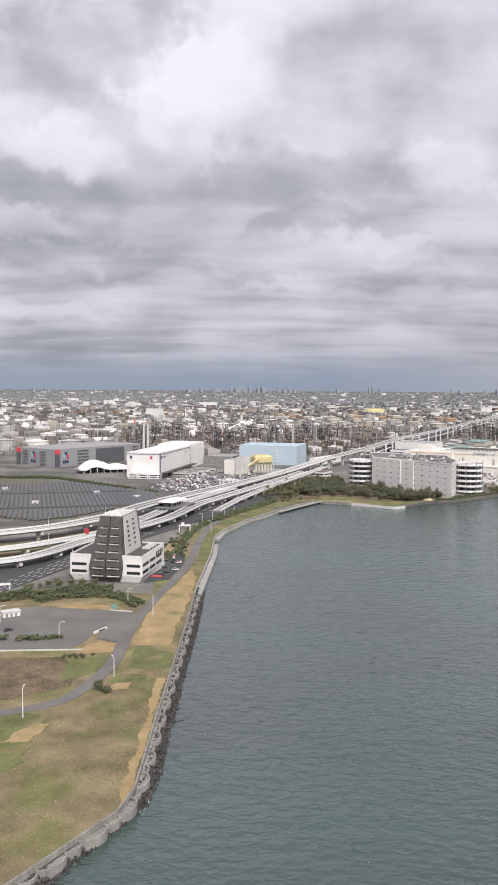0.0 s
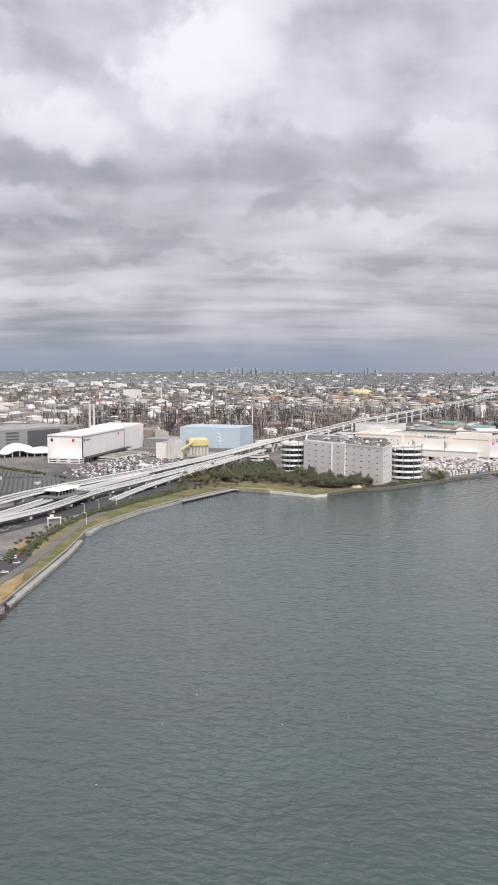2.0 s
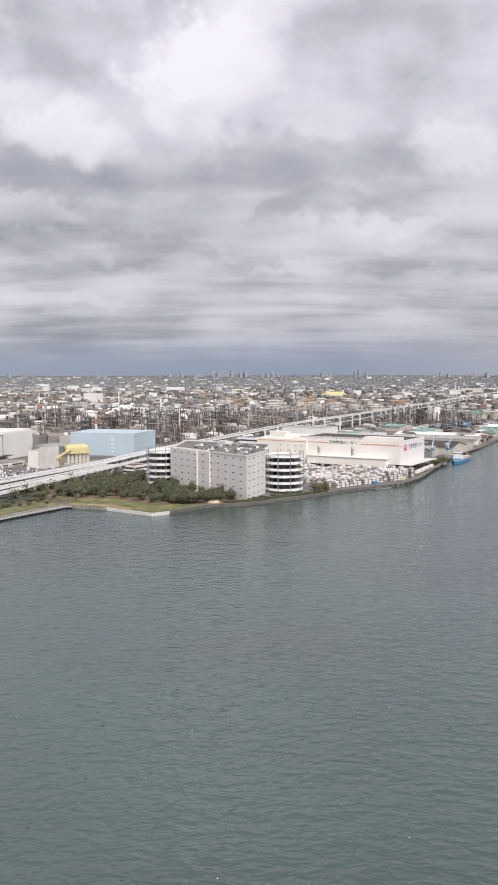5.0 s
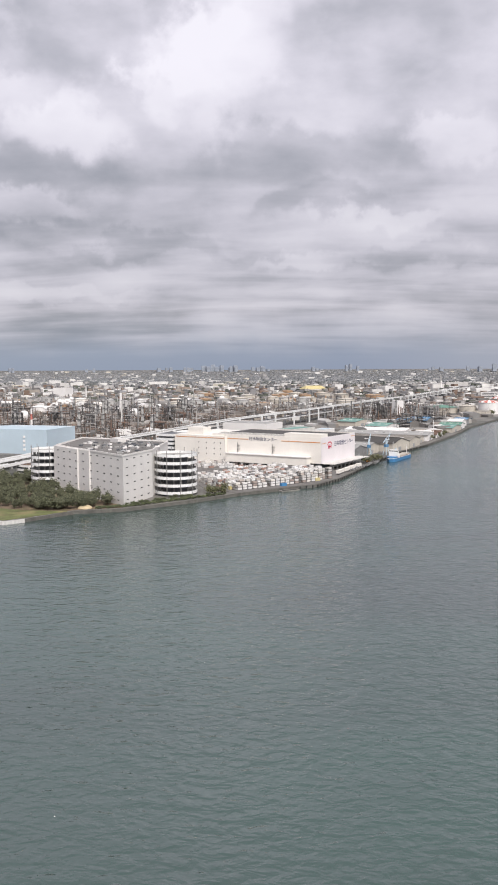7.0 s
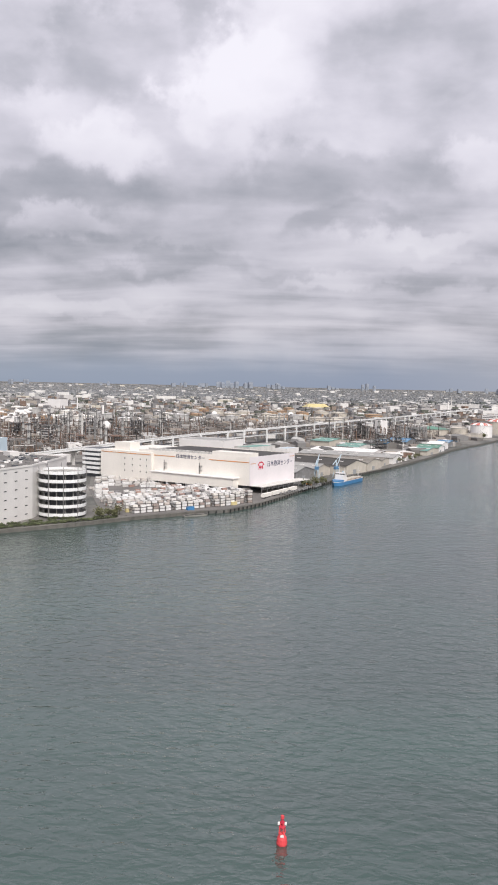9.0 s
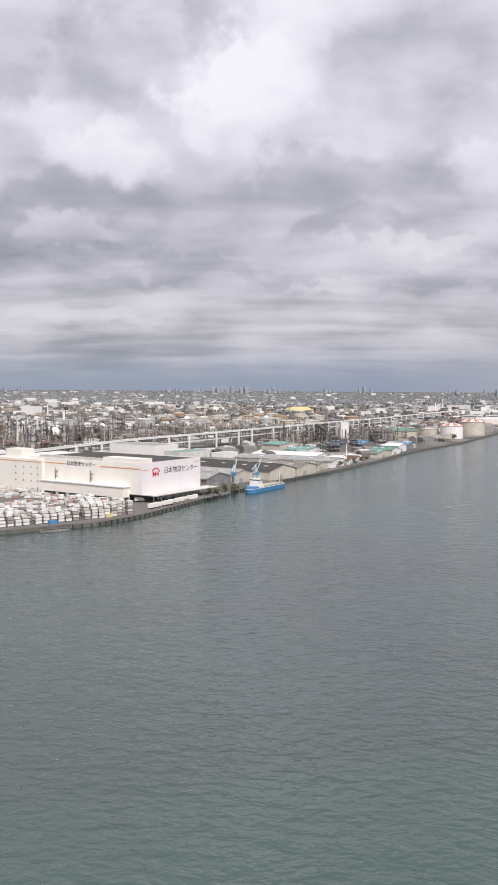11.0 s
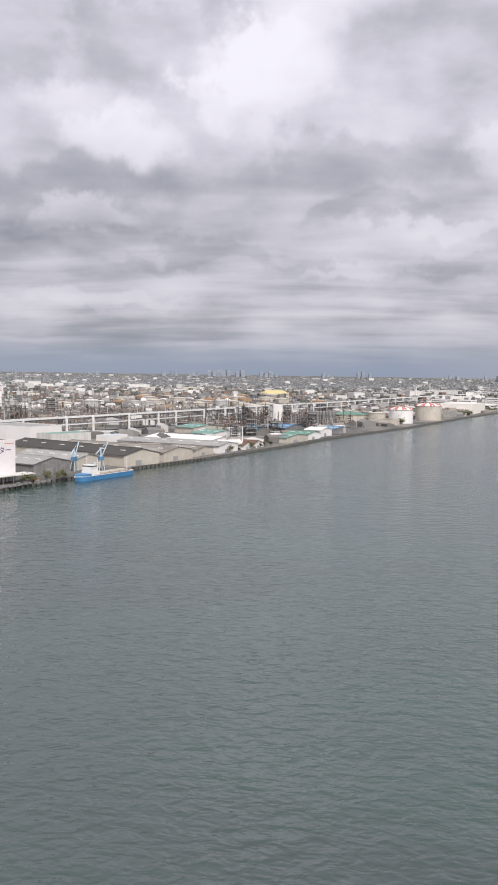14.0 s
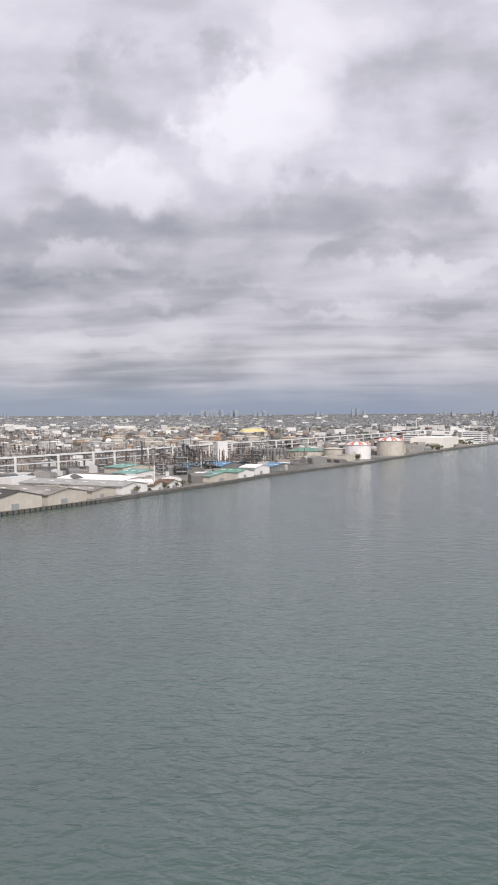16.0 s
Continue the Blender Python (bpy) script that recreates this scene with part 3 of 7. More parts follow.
def spiral_ramp(x, y, r, floors, pitch, label, lean=0.0):
    """A round car ramp: a parapet band and a slab for each turn, posts, a dark drum as inner shade."""
    t = thing("spiral_ramp", label, "car ramp", "spiral ramps", at(x, y, LAND, 0, 0, lean))
    n = 30
    ring = [2 * math.pi * i / n for i in range(n)]
    for k in range(floors):
        z = 1.0 + k * pitch
        part("parapet_band", Shape().ring(r - 0.35, r, z + 0.6, z + 2.9), M["band"], t)
        part("ramp_slab", Shape().ring(r * 0.45, r - 0.36, z + 0.6, z + 1.1), M["concrete"], t)
    for i in range(0, n, 3):
        a = ring[i]
        part("post", Shape().tube((r * 1.005 * math.cos(a), r * 1.005 * math.sin(a), 0), (r * 1.005 * math.cos(a), r * 1.005 * math.sin(a), floors * pitch + 1.0), 0.28, 6), M["steel"], t)
    # solid dark drum added for the shade within the open storeys
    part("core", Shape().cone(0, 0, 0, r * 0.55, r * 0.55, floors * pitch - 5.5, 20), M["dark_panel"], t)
    for i in range(0, n, 2):
        a = ring[i] + 0.1
        part("inner_column", Shape().box(r * 0.82 * math.cos(a), r * 0.82 * math.sin(a), 0, 0.9, 0.5, (floors - 1) * pitch + 1.4, a), M["concrete"], t)


spiral_ramp(241.5, 969, 17.4, 6, 6.0, "round white-banded car ramp, a dark drum shading its open storeys")
spiral_ramp(125, 1015, 15.0, 6, 5.9, "round white-banded car ramp behind the pines")


def sign_text(body, size, mat, parent, m, name="lettering"):
    cu = bpy.data.curves.new(name, "FONT")
    cu.body, cu.size, cu.extrude = body, size * UNIT, 0.05
    cu.align_x = "LEFT"
    cu.materials.append(mat)
    tmp = bpy.data.objects.new(name, cu)
    scene.collection.objects.link(tmp)
    me = bpy.data.meshes.new_from_object(tmp.evaluated_get(bpy.context.evaluated_depsgraph_get()))
    bpy.data.objects.remove(tmp)
    ob = part(name, me, None, parent)
    ob.matrix_basis = m
    return ob


def sign_warehouse():
    """Long cream warehouse with a sign on its end wall, a canopy and loading docks."""
    c, r = Vector((369.5, 1123.5)), Vector((409.5, 1193.0))
    e = (r - c).normalized()
    wide = (r - c).length
    s = Vector((-e.y, e.x))
    ang = math.degrees(math.atan2(e.y, e.x))
    long = 178.0
    t = thing("warehouse", "long cream-white warehouse with orange stripes and a lettered end wall", "warehouse", m=at(c.x, c.y, LAND, 0, 0, ang))
    h = 32.6
    # local x runs along the end wall, local y along the long front
    part("wall", Shape().prism([(0, 0), (wide, 0), (wide, 130), (0, 130)], 6.5, h - 1.4), M["cream"], t)
    part("end_wall", Shape().box(wide / 2, -0.2, 6.5, wide, 0.5, h - 6.5), M["pinkish"], t)
    part("low_wing", Shape().prism([(-2.5, 112), (wide, 112), (wide, long), (-2.5, long)], 0, h - 2.5), M["cream"], t)
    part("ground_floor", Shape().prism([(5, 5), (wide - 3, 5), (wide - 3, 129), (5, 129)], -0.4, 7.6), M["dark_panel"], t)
    part("roof", Shape().prism([(1, 1), (wide - 1, 1), (wide - 1, 129), (1, 129)], h - 1.6, h - 0.8), M["roof_dark"], t)
    part("parapet", Shape().box(0.3, 65, h - 1.5, 0.6, 130, 1.5), M["cream"], t)
    part("parapet", Shape().box(wide - 0.3, 65, h - 1.5, 0.6, 130, 1.5), M["cream"], t)
    part("stair_tower", Shape().box(7.5, 21, h - 1.4, 14, 42, 4.6), M["cream"], t)
    part("stair_tower", Shape().box(8, 152, h - 2.5, 15, 20, 8.0), M["cream"], t)
    part("stripe", Shape().box(-0.12, 23, h - 5.3, 0.2, 44, 0.7), M["orange"], t)
    part("stripe", Shape().box(-0.12, 98, h - 5.1, 0.2, 26, 0.6), M["orange"], t)
    part("stripe", Shape().box(-2.62, 145, h - 5.1, 0.2, 64, 0.6), M["orange"], t)
    part("stripe", Shape().box(wide - 5.5, -0.52, h - 3.4, 9, 0.15, 0.5), M["orange"], t)
    part("stripe", Shape().box(5, -0.52, h - 6.4, 9, 0.15, 0.5), M["orange"], t)
    # loading docks: canopy along the front, canopy round the end
    part("canopy", Shape().box(-4.5, 60, 12.6, 9.6, 98, 0.8), M["white"], t)
    part("dock_wall", Shape().box(-4.2, 60, 4.2, 8.4, 96, 8.4), M["cream"], t)
    part("canopy", Shape().box(wide / 2 + 6, -6.5, 6.0, wide + 6, 13, 0.7), M["concrete_light"], t)
    for k in range(18):
        part("dock_door", Shape().box(24 + k * 3.3, 1.5, 0.3, 2.3, 0.3, 4.4), M["white"], t)
    for k in range(10):
        part("canopy_post", Shape().box(-7, 14 + k * 11, -0.2, 0.5, 0.5, 6.0), M["steel"], t)
    for k in range(9):
        part("canopy_post", Shape().box(2 + k * 9.5, -12.2, -0.2, 0.45, 0.45, 6.2), M["steel"], t)
    for k in range(14):
        part("roof_unit", Shape().box(6.5, 47 + k * 5.6, h - 0.8, 3.4, 3.9, 2.2), M["concrete_light"], t)
    for y in (54, 96):
        for z in (13, 17, 21):
            part("stair_landing", Shape().box(-0.9, y, z, 1.6, 3.0, 0.3), M["steel"], t)
        part("down_pipe", Shape().box(-0.4, y + 1.8, 9, 0.4, 0.4, 15), M["steel"], t)
    for y in (118, 126, 136, 146):
        for z in (10, 16, 22):
            part("window", Shape().box(-2.6, y, z, 0.2, 0.9, 1.2), M["glass"], t)
    # banded parking deck at the far end
    part("deck_core", Shape().box(12, 193, 0, 22, 20, h - 3), M["dark_panel"], t)
    for k in range(6):
        part("deck_band", Shape().box(11, 193, 4 + k * 4.6, 25, 23, 2.4), M["band"], t)
    # sign on the end wall
    sign_text("日本物流センター", 5.9, M["navy"], t, at(29, -0.47, h - 10.2, 90, 0, 0))
    emblem = Shape().box(15.2, -0.52, h - 12.2, 1.2, 0.14, 4.2).box(18.4, -0.52, h - 12.2, 1.2, 0.14, 4.2).box(21.6, -0.52, h - 12.2, 1.2, 0.14, 4.2).box(20.0, -0.52, h - 10.6, 3, 0.14, 1.0).box(16.8, -0.52, h - 10.9, 3.2, 0.14, 1.6)
    part("emblem_bars", emblem, M["crimson"], t)
    arch = Shape()
    for i in range(10):
        a, b = math.pi * (0.08 + 0.084 * i), math.pi * (0.08 + 0.084 * (i + 1))
        q = [(18.4 + 5.6 * math.cos(x_), h - 9.4 + 4.5 * math.sin(x_)) for x_ in (a, b)] + [(18.4 + 4.6 * math.cos(x_), h - 9.4 + 3.4 * math.sin(x_)) for x_ in (b, a)]
        arch.add([(x_, -0.58, z_) for x_, z_ in q] + [(x_, -0.45, z_) for x_, z_ in q], [(0, 1, 2, 3), (7, 6, 5, 4), (0, 4, 5, 1), (1, 5, 6, 2), (2, 6, 7, 3), (3, 7, 4, 0)])
    part("emblem_arch", arch, M["crimson"], t)
    sign_text("日本物流センター", 4.3, M["navy"], t, at(-0.15, 84, h - 5.6, 90, 0, -90))


sign_warehouse()


def block_warehouse(c, r, l, top, wall, label, base=LAND, roof="white", name="warehouse", category="warehouse", bands=0):
    """A rectangular building from its near corner, the end of its right side and of its left side."""
    c, r, l = Vector(c), Vector(r), Vector(l)
    e = (r - c).normalized()
    wide, long = (r - c).length, (l - c).length
    ang = math.degrees(math.atan2(e.y, e.x))
    t = thing(name, label, category, m=at(c.x, c.y, base, 0, 0, ang))
    h = top - base
    part("wall", Shape().prism([(0, 0), (wide, 0), (wide, long), (0, long)], -0.4, h - 0.9), M[wall], t)
    part("roof", Shape().prism([(0.5, 0.5), (wide - 0.5, 0.5), (wide - 0.5, long - 0.5), (0.5, long - 0.5)], h - 1.2, h - 0.5), M[roof], t)
    for x, y, sx, sy in ((wide / 2, 0.15, wide + 0.3, 0.3), (wide / 2, long - 0.15, wide + 0.3, 0.3), (0.15, long / 2, 0.3, long + 0.3), (wide - 0.15, long / 2, 0.3, long + 0.3)):
        part("parapet", Shape().box(x, y, h - 1.0, sx, sy, 1.0), M[wall], t)
    for k in range(bands):
        z = (h - 1.5) * (k + 0.45) / bands
        part("window_band", Shape().box(wide / 2, -0.08, z, wide * 0.9, 0.3, (h - 1.5) / bands * 0.38), M["glass"], t)
        part("window_band", Shape().box(-0.08, long / 2, z, 0.3, long * 0.9, (h - 1.5) / bands * 0.38), M["glass"], t)
    return t, wide, long, h


# pale blue warehouse with a shallow curved roof edge
t, wide, long, h = block_warehouse((58, 1264), (76, 1330), (-24, 1300), 34.5, "light_blue", "tall pale-blue clad warehouse beside the expressway")
for k, y in enumerate((30,)):
    for z in (6, 11, 16, 21):
        part("vent_hood", Shape().box(-0.5, y, z, 1.0, 2.6, 2.6), M["white"], t)
part("roof_crown", Shape().prism([(3, 3), (wide - 3, 3), (wide - 3, long - 3), (3, long - 3)], h - 0.6, h + 1.1, [(wide * .35, 4), (wide * .65, 4), (wide * .65, long - 4), (wide * .35, long - 4)]), M["light_blue"], t)
part("plinth", Shape().box(-0.05, long / 2, 0, 0.5, long, 2.0), M["steel"], t)

# white warehouse with dark gutters
t, wide, long, h = block_warehouse((-127.5, 1096), (-84, 1310), (-164, 1124), 36.5, "white", "long white clad warehouse with grey corner trims")
part("corner_trim", Shape().box(-0.1, -0.1, 0, 1.1, 1.1, h - 0.8), M["navy"], t)
part("gutter", Shape().box(70, -0.25, h - 2.2, 140, 0.6, 0.7), M["steel"], t)
part("gutter", Shape().box(-0.25, long / 2, h - 2.2, 0.6, long, 0.7), M["steel"], t)
part("down_pipe", Shape().box(140, -0.25, 0, 0.8, 0.6, h - 2), M["steel"], t)
part("upper_block", Shape().box(180, 26, h - 1.0, 76, 48, 2.6), M["white"], t)
part("dock_canopy", Shape().box(75, -4, 5.5, 150, 8, 0.8), M["roof_dark"], t)
for k in range(20):
    part("dock_door", Shape().box(6 + k * 7.2, -0.2, 0.4, 3.4, 0.4, 4.6), M["dark_panel"], t)
for x, y, q in ((5, -0.3, 0), (-0.3, 40, 90), (118, -0.3, 0), (-0.3, 12, 90)):
    part("emblem", Shape().box(x, y, h - 8, 3.0 if not q else 0.2, 0.2 if not q else 3.0, 3.4), M["navy" if (x < 50 and y != 12) else "crimson"], t)
for x in (10, 14, 18, 22):
    part("name_bar", Shape().box(x, -0.3, h - 7.6, 2.4, 0.2, 2.4), M["steel"], t)
for k in range(3):
    an = part("annex", Shape().box(-8, 4 + k * 14, 0, 14, 13, 6 + k), M["white"], t)
    for z in (1.4, 4.2):
        part("window", Shape().box(-8, 4 + k * 14 - 6.55, z, 11, 0.25, 1.1), M["glass"], an)
        part("window", Shape().box(-15.05, 4 + k * 14, z, 0.25, 10, 1.1), M["glass"], an)

# grey distribution centre with red corner panels
t, wide, long, h = block_warehouse((-296, 1225), (-192, 1372), (-372, 1268), 30.0, "grey_panel", "wide grey distribution centre with red corner panels", roof="roof_grey")
part("dark_bay", Shape().box(wide * 0.62, -0.4, 1.0, wide * 0.34, 0.8, h - 4), M["dark_panel"], t)
part("corner_panel", Shape().box(4, -0.6, 0, 9, 1.2, h - 7), M["dark_panel"], t)
part("red_panel", Shape().box(4, -0.6, h - 7, 9, 1.2, 6.2), M["red"], t)
part("red_panel", Shape().box(-0.6, long - 6, h - 7, 1.2, 9, 6.2), M["red"], t)
part("corner_panel", Shape().box(-0.6, long - 6, 0, 1.2, 9, h - 7), M["dark_panel"], t)
for k in range(5):
    part("balcony", Shape().box(wide * 0.30, -0.9, 4 + k * 4.6, 22, 1.8, 1.0), M["steel"], t)
    part("balcony", Shape().box(wide * 0.93, -0.9, 4 + k * 4.6, 14, 1.8, 1.0), M["steel"], t)
    part("balcony", Shape().box(-0.9, 26, 4 + k * 4.6, 1.8, 12, 1.0), M["steel"], t)
    part("balcony", Shape().box(-0.9, long - 22, 4 + k * 4.6, 1.8, 12, 1.0), M["steel"], t)
for x, y, flat in ((20, -0.35, True), (-0.35, 48, False)):
    for dx, dz, wd, hg, mat in ((-3, 12.5, 3.4, 7.5, "cyan"), (0, 17.5, 6.0, 4.0, "navy"), (3.6, 11.5, 3.4, 7.0, "crimson")):
        part("emblem", Shape().box(x + (dx if flat else 0), y + (0 if flat else -dx), dz, wd if flat else 0.2, 0.2 if flat else wd, hg), M[mat], t)
    for k in (-4, 0, 4):
        part("brand_bar", Shape().box(x + (k if flat else 0), y + (0 if flat else -k), 5.0, 3.0 if flat else 0.2, 0.2 if flat else 3.0, 4.2), M["navy"], t)


def tent_roof():
    """White wave-shaped roof on posts."""
    t = thing("canopy_hall", "open hall under a white wave-shaped roof on posts", "pavilion", m=facing((-240, 1140), (-176, 1172), LAND))
    s = Shape()
    nx, ny = 24, 8
    L_, W_ = 74, 34
    top = lambda u, v: max(4.6, 6 + (11.5 * math.sin(math.pi * min(u * 1.75, 1)) ** 0.8 if u < 0.57 else 0) + (5.5 * math.sin(math.pi * (u - 0.42) / 0.58) if u > 0.42 else 0) - 8.5 * (2 * v - 1) ** 2)
    vs = [(L_ * i / nx, W_ * j / ny, top(i / nx, j / ny) + dz) for dz in (0, -0.6) for i in range(nx + 1) for j in range(ny + 1)]
    fs, m_ = [], (nx + 1) * (ny + 1)
    for i in range(nx):
        for j in range(ny):
            a = i * (ny + 1) + j
            fs += [(a, a + ny + 1, a + ny + 2, a + 1), (m_ + a, m_ + a + 1, m_ + a + ny + 2, m_ + a + ny + 1)]
    part("roof", s.add(vs, fs), M["white"], t, smooth=True)
    for i in range(8):
        part("post", Shape().tube((4 + i * 9.4, 1.2, 0), (4 + i * 9.4, 1.2, max(4, top((4 + i * 9.4) / L_, 0.04) - 0.5)), 0.45), M["white"], t)
        part("post", Shape().tube((4 + i * 9.4, W_ - 1.2, 0), (4 + i * 9.4, W_ - 1.2, max(4, top((4 + i * 9.4) / L_, 0.96) - 0.5)), 0.45), M["white"], t)
    part("inner_wall", Shape().box(L_ / 2, W_ / 2 + 4, 0, L_ - 18, 10, 6), M["dark_panel"], t)


tent_roof()


def vent_building():
    """White office block with a dark sloped ventilation tower."""
    front_a, front_b = (-115.5, 515.0), (-69.5, 507.0)
    t = thing("ventilation_station", "white office block with a dark sloped concrete ventilation tower", "tunnel building", m=facing(front_a, front_b, LAND))
    W_, D_, H_ = 46.5, 47, 15.6
    # the block tapers in at its foot
    part("base", Shape().prism([(2.5, 1.5), (W_ - 2.5, 1.5), (W_ - 0.5, D_), (0.5, D_)], -0.3, 4.0, [(0, 0), (W_, 0), (W_, D_), (0, D_)]), M["white"], t)
    part("upper_block", Shape().prism([(0, 0), (W_, 0), (W_, D_), (0, D_)], 4.0, H_), M["white"], t)
    part("roof", Shape().prism([(0.6, 0.6), (W_ - 0.6, 0.6), (W_ - 0.6, D_ - 0.6), (0.6, D_ - 0.6)], H_ - 0.4, H_ + 0.2), M["dark_concrete"], t)
    for x, y, sx, sy in ((W_ / 2, 0.3, W_, 0.6), (W_ / 2, D_ - 0.3, W_, 0.6), (0.3, D_ / 2, 0.6, D_), (W_ - 0.3, D_ / 2, 0.6, D_)):
        part("parapet", Shape().box(x, y, H_ - 0.2, sx, sy, 1.3), M["white"], t)
    for z in (5.2, 9.6):
        part("ribbon_window", Shape().box(6.0, -0.05, z, 9.5, 0.3, 1.7), M["glass"], t)
        part("ribbon_window", Shape().box(W_ - 5.6, -0.05, z, 8.5, 0.3, 1.7), M["glass"], t)
        for k in range(3):
            part("ribbon_window", Shape().box(W_ + 0.05, 7 + k * 14, z + 0.2, 0.3, 11.5, 1.9), M["glass"], t)
    for k in range(4):
        part("ribbon_window", Shape().box(W_ + 0.05, 30 + k * 4, 11.6, 0.3, 2.2, 2.6), M["glass"], t)
    # tower: front wing splits into two bays with a groove, set on a bevelled foot
    x0, x1, y0, y1 = 13.2, 34.4, -2.6, 40.0
    z1 = 39.5
    rows = [(0.8, x0 + 2.2, x1 - 2.2, -0.6), (3.2, x0 + 0.9, x1 - 0.9, -2.2), (9.5, x0, x1, y0), (17.5, x0 + 1.15, x1 - 0.8, -0.7), (z1, x0 + 4.3, x1 - 3.0, 6.0)]
    for side in (0, 1):
        s = Shape()
        rings = []
        for z, a, b, y in rows:
            mid = (a + b) / 2
            lo, hi = (a, mid - 0.25) if side == 0 else (mid + 0.25, b)
            rings.append([(lo, y, z), (hi, y - 0.0, z), (hi, y1 - (3 if z == z1 else 0), z), (lo, y1 - (3 if z == z1 else 0), z)])
        vs = [p for r_ in rings for p in r_]
        fs = [(3, 2, 1, 0), tuple(range(len(vs) - 4, len(vs)))]
        for k in range(len(rings) - 1):
            for i in range(4):
                j = (i + 1) % 4
                fs.append((4 * k + i, 4 * k + j, 4 * k + 4 + j, 4 * k + 4 + i))
        part("tower_wing", s.add(vs, fs), M["dark_concrete"], t)
    for k in range(7):
        z = 4.4 + k * 4.75
        f_ = max(0.0, (z - 9.5) / (z1 - 9.5))
        a, b = x0 + 4.3 * f_ + 1.2, x1 - 3.0 * f_ - 1.2
        y = y0 + (1.9 * f_ / 0.267 if f_ < 0.267 else 1.9 + 6.7 * (f_ - 0.267) / 0.733)
        mid = (a + b) / 2
        for lo, hi in ((a + 1.0, mid - 1.3), (mid + 1.3, b - 0.6)):
            part("louvre_sill", Shape().box((lo + hi) / 2, y - 0.2, z - 0.5, hi - lo, 1.1, 0.32), M["white"], t)
            part("louvre", Shape().box((lo + hi) / 2 + 0.8, y + 0.05, z - 0.1, (hi - lo) * 0.62, 0.9, 0.8), M["black"], t)
    # pale flank with two columns of windows, leaning with the wing
    fl = Shape()
    vs = [(x1 - 0.45, 5.5, 14.5), (x1 - 0.45, y1 - 4, 14.5), (x1 - 2.9, y1 - 7, z1 - 0.3), (x1 - 2.9, 8.5, z1 - 0.3)]
    fl.add([(x + 0.55, y, z) for x, y, z in vs] + [(x - 1.0, y, z) for x, y, z in vs], [(0, 1, 2, 3), (7, 6, 5, 4), (0, 4, 5, 1), (1, 5, 6, 2), (2, 6, 7, 3), (3, 7, 4, 0)])
    part("flank", fl, M["grey_panel_light"], t)
    for k in range(6):
        for j in range(2):
            z = 20 + k * 3.0
            f_ = (z - 14.5) / (z1 - 15.0)
            part("window", Shape().box(x1 + 0.25 - 2.5 * f_, 14 + j * 11 - 1.0 * f_, z, 0.3, 2.6, 1.1), M["glass"], t)
    part("roof_plate", Shape().prism([(x0 + 4.6, 7.2), (x1 - 3.2, 7.2), (x1 - 3.2, y1 - 4), (x0 + 4.6, y1 - 4)], z1 - 0.1, z1 + 0.5), M["concrete_light"], t)
    for k in range(5):
        part("roof_unit", Shape().box(x0 + 7 + (k % 3) * 4, 11 + (k // 3) * 7, z1 + 0.4, 2.6, 2.2, 1.2), M["white"], t)
    for k in range(3):
        part("roof_unit", Shape().box(W_ - 6, 28 + k * 6, H_ + 0.2, 5, 3, 1.2), M["concrete_light"], t)


vent_building()

# ---- expressways ----
def viaduct(name, label, line, width, pier_every, rails=True, depth=2.0):
    t = thing(name, label, "viaduct", "expressway viaducts")
    pts = smooth_line(line, 8)
    zs = [p.z for p in pts]
    part("deck", ribbon(pts, width, -0.4, 0.0, zs), M["deck"], t)
    part("girder", ribbon(pts, width * 0.62, -depth, -0.42, zs), M["concrete"], t)
    if rails:
        for by in (-width / 2, width / 2):
            part("barrier", ribbon(offset_line(pts, by), 0.5, -0.5, 1.1, zs), M["band"], t)
        part("median", ribbon(pts, 0.6, 0.0, 0.8, zs), M["concrete_light"], t)
    run, nxt = 0.0, pier_every * 0.5
    for a, b in zip(pts, pts[1:]):
        run += (b - a).to_2d().length
        if run >= nxt:
            nxt += pier_every
            d = (b - a).to_2d().normalized()
            ang = math.atan2(d.y, d.x)
            ground = hill(a.y)
            s = Shape()
            if a.y > 1390:
                # white portal legs outside both decks
                for side in (-1, 1):
                    by = side * (width / 2 + 1.2)
                    s.box(a.x - d.y * by, a.y + d.x * by, ground - 0.5, 2.6, 2.0, a.z - ground + 1.9, ang)
                s.box(a.x, a.y, a.z - depth - 1.4, 2.0, width + 2.4, 1.4, ang)
                nxt += 30
            elif a.z - ground > depth + 2.2:
                s.box(a.x, a.y, ground - 0.5, 2.4, 2.8, a.z - ground - depth - 1.4, ang)
                s.box(a.x, a.y, a.z - depth - 2.0, 2.2, width * 0.9, 1.9, ang)
            else:
                s.box(a.x, a.y, ground - 0.5, 2.4, width * 0.6, a.z - ground - 0.1, ang)
            part("pier", s, M["band" if a.y > 1390 else "concrete_light"], t)
    return t, pts


MAIN = [(-330, 560, 10), (-255, 595, 11.5), (-195, 632, 12), (-158, 662, 12.5), (-126, 712, 13), (-103, 775, 14), (-70, 860, 13), (-18, 985, 11.5), (38, 1110, 12.5), (100, 1240, 18), (185, 1400, 23.5), (265, 1600, 26),
        (355, 1800, 26), (440, 2000, 26), (565, 2300, 26), (690, 2600, 25), (860, 3050, 24), (1120, 3650, 24), (1500, 4500, 24)]
viaduct("viaduct", "long pale concrete expressway viaduct on single piers", MAIN, 15, 42)
viaduct("viaduct", "lower deck of the double-deck expressway behind the warehouses", [(x, y, z - 9.5) for x, y, z in MAIN if 1390 <= y <= 4400], 13.5, 9000, depth=1.2)
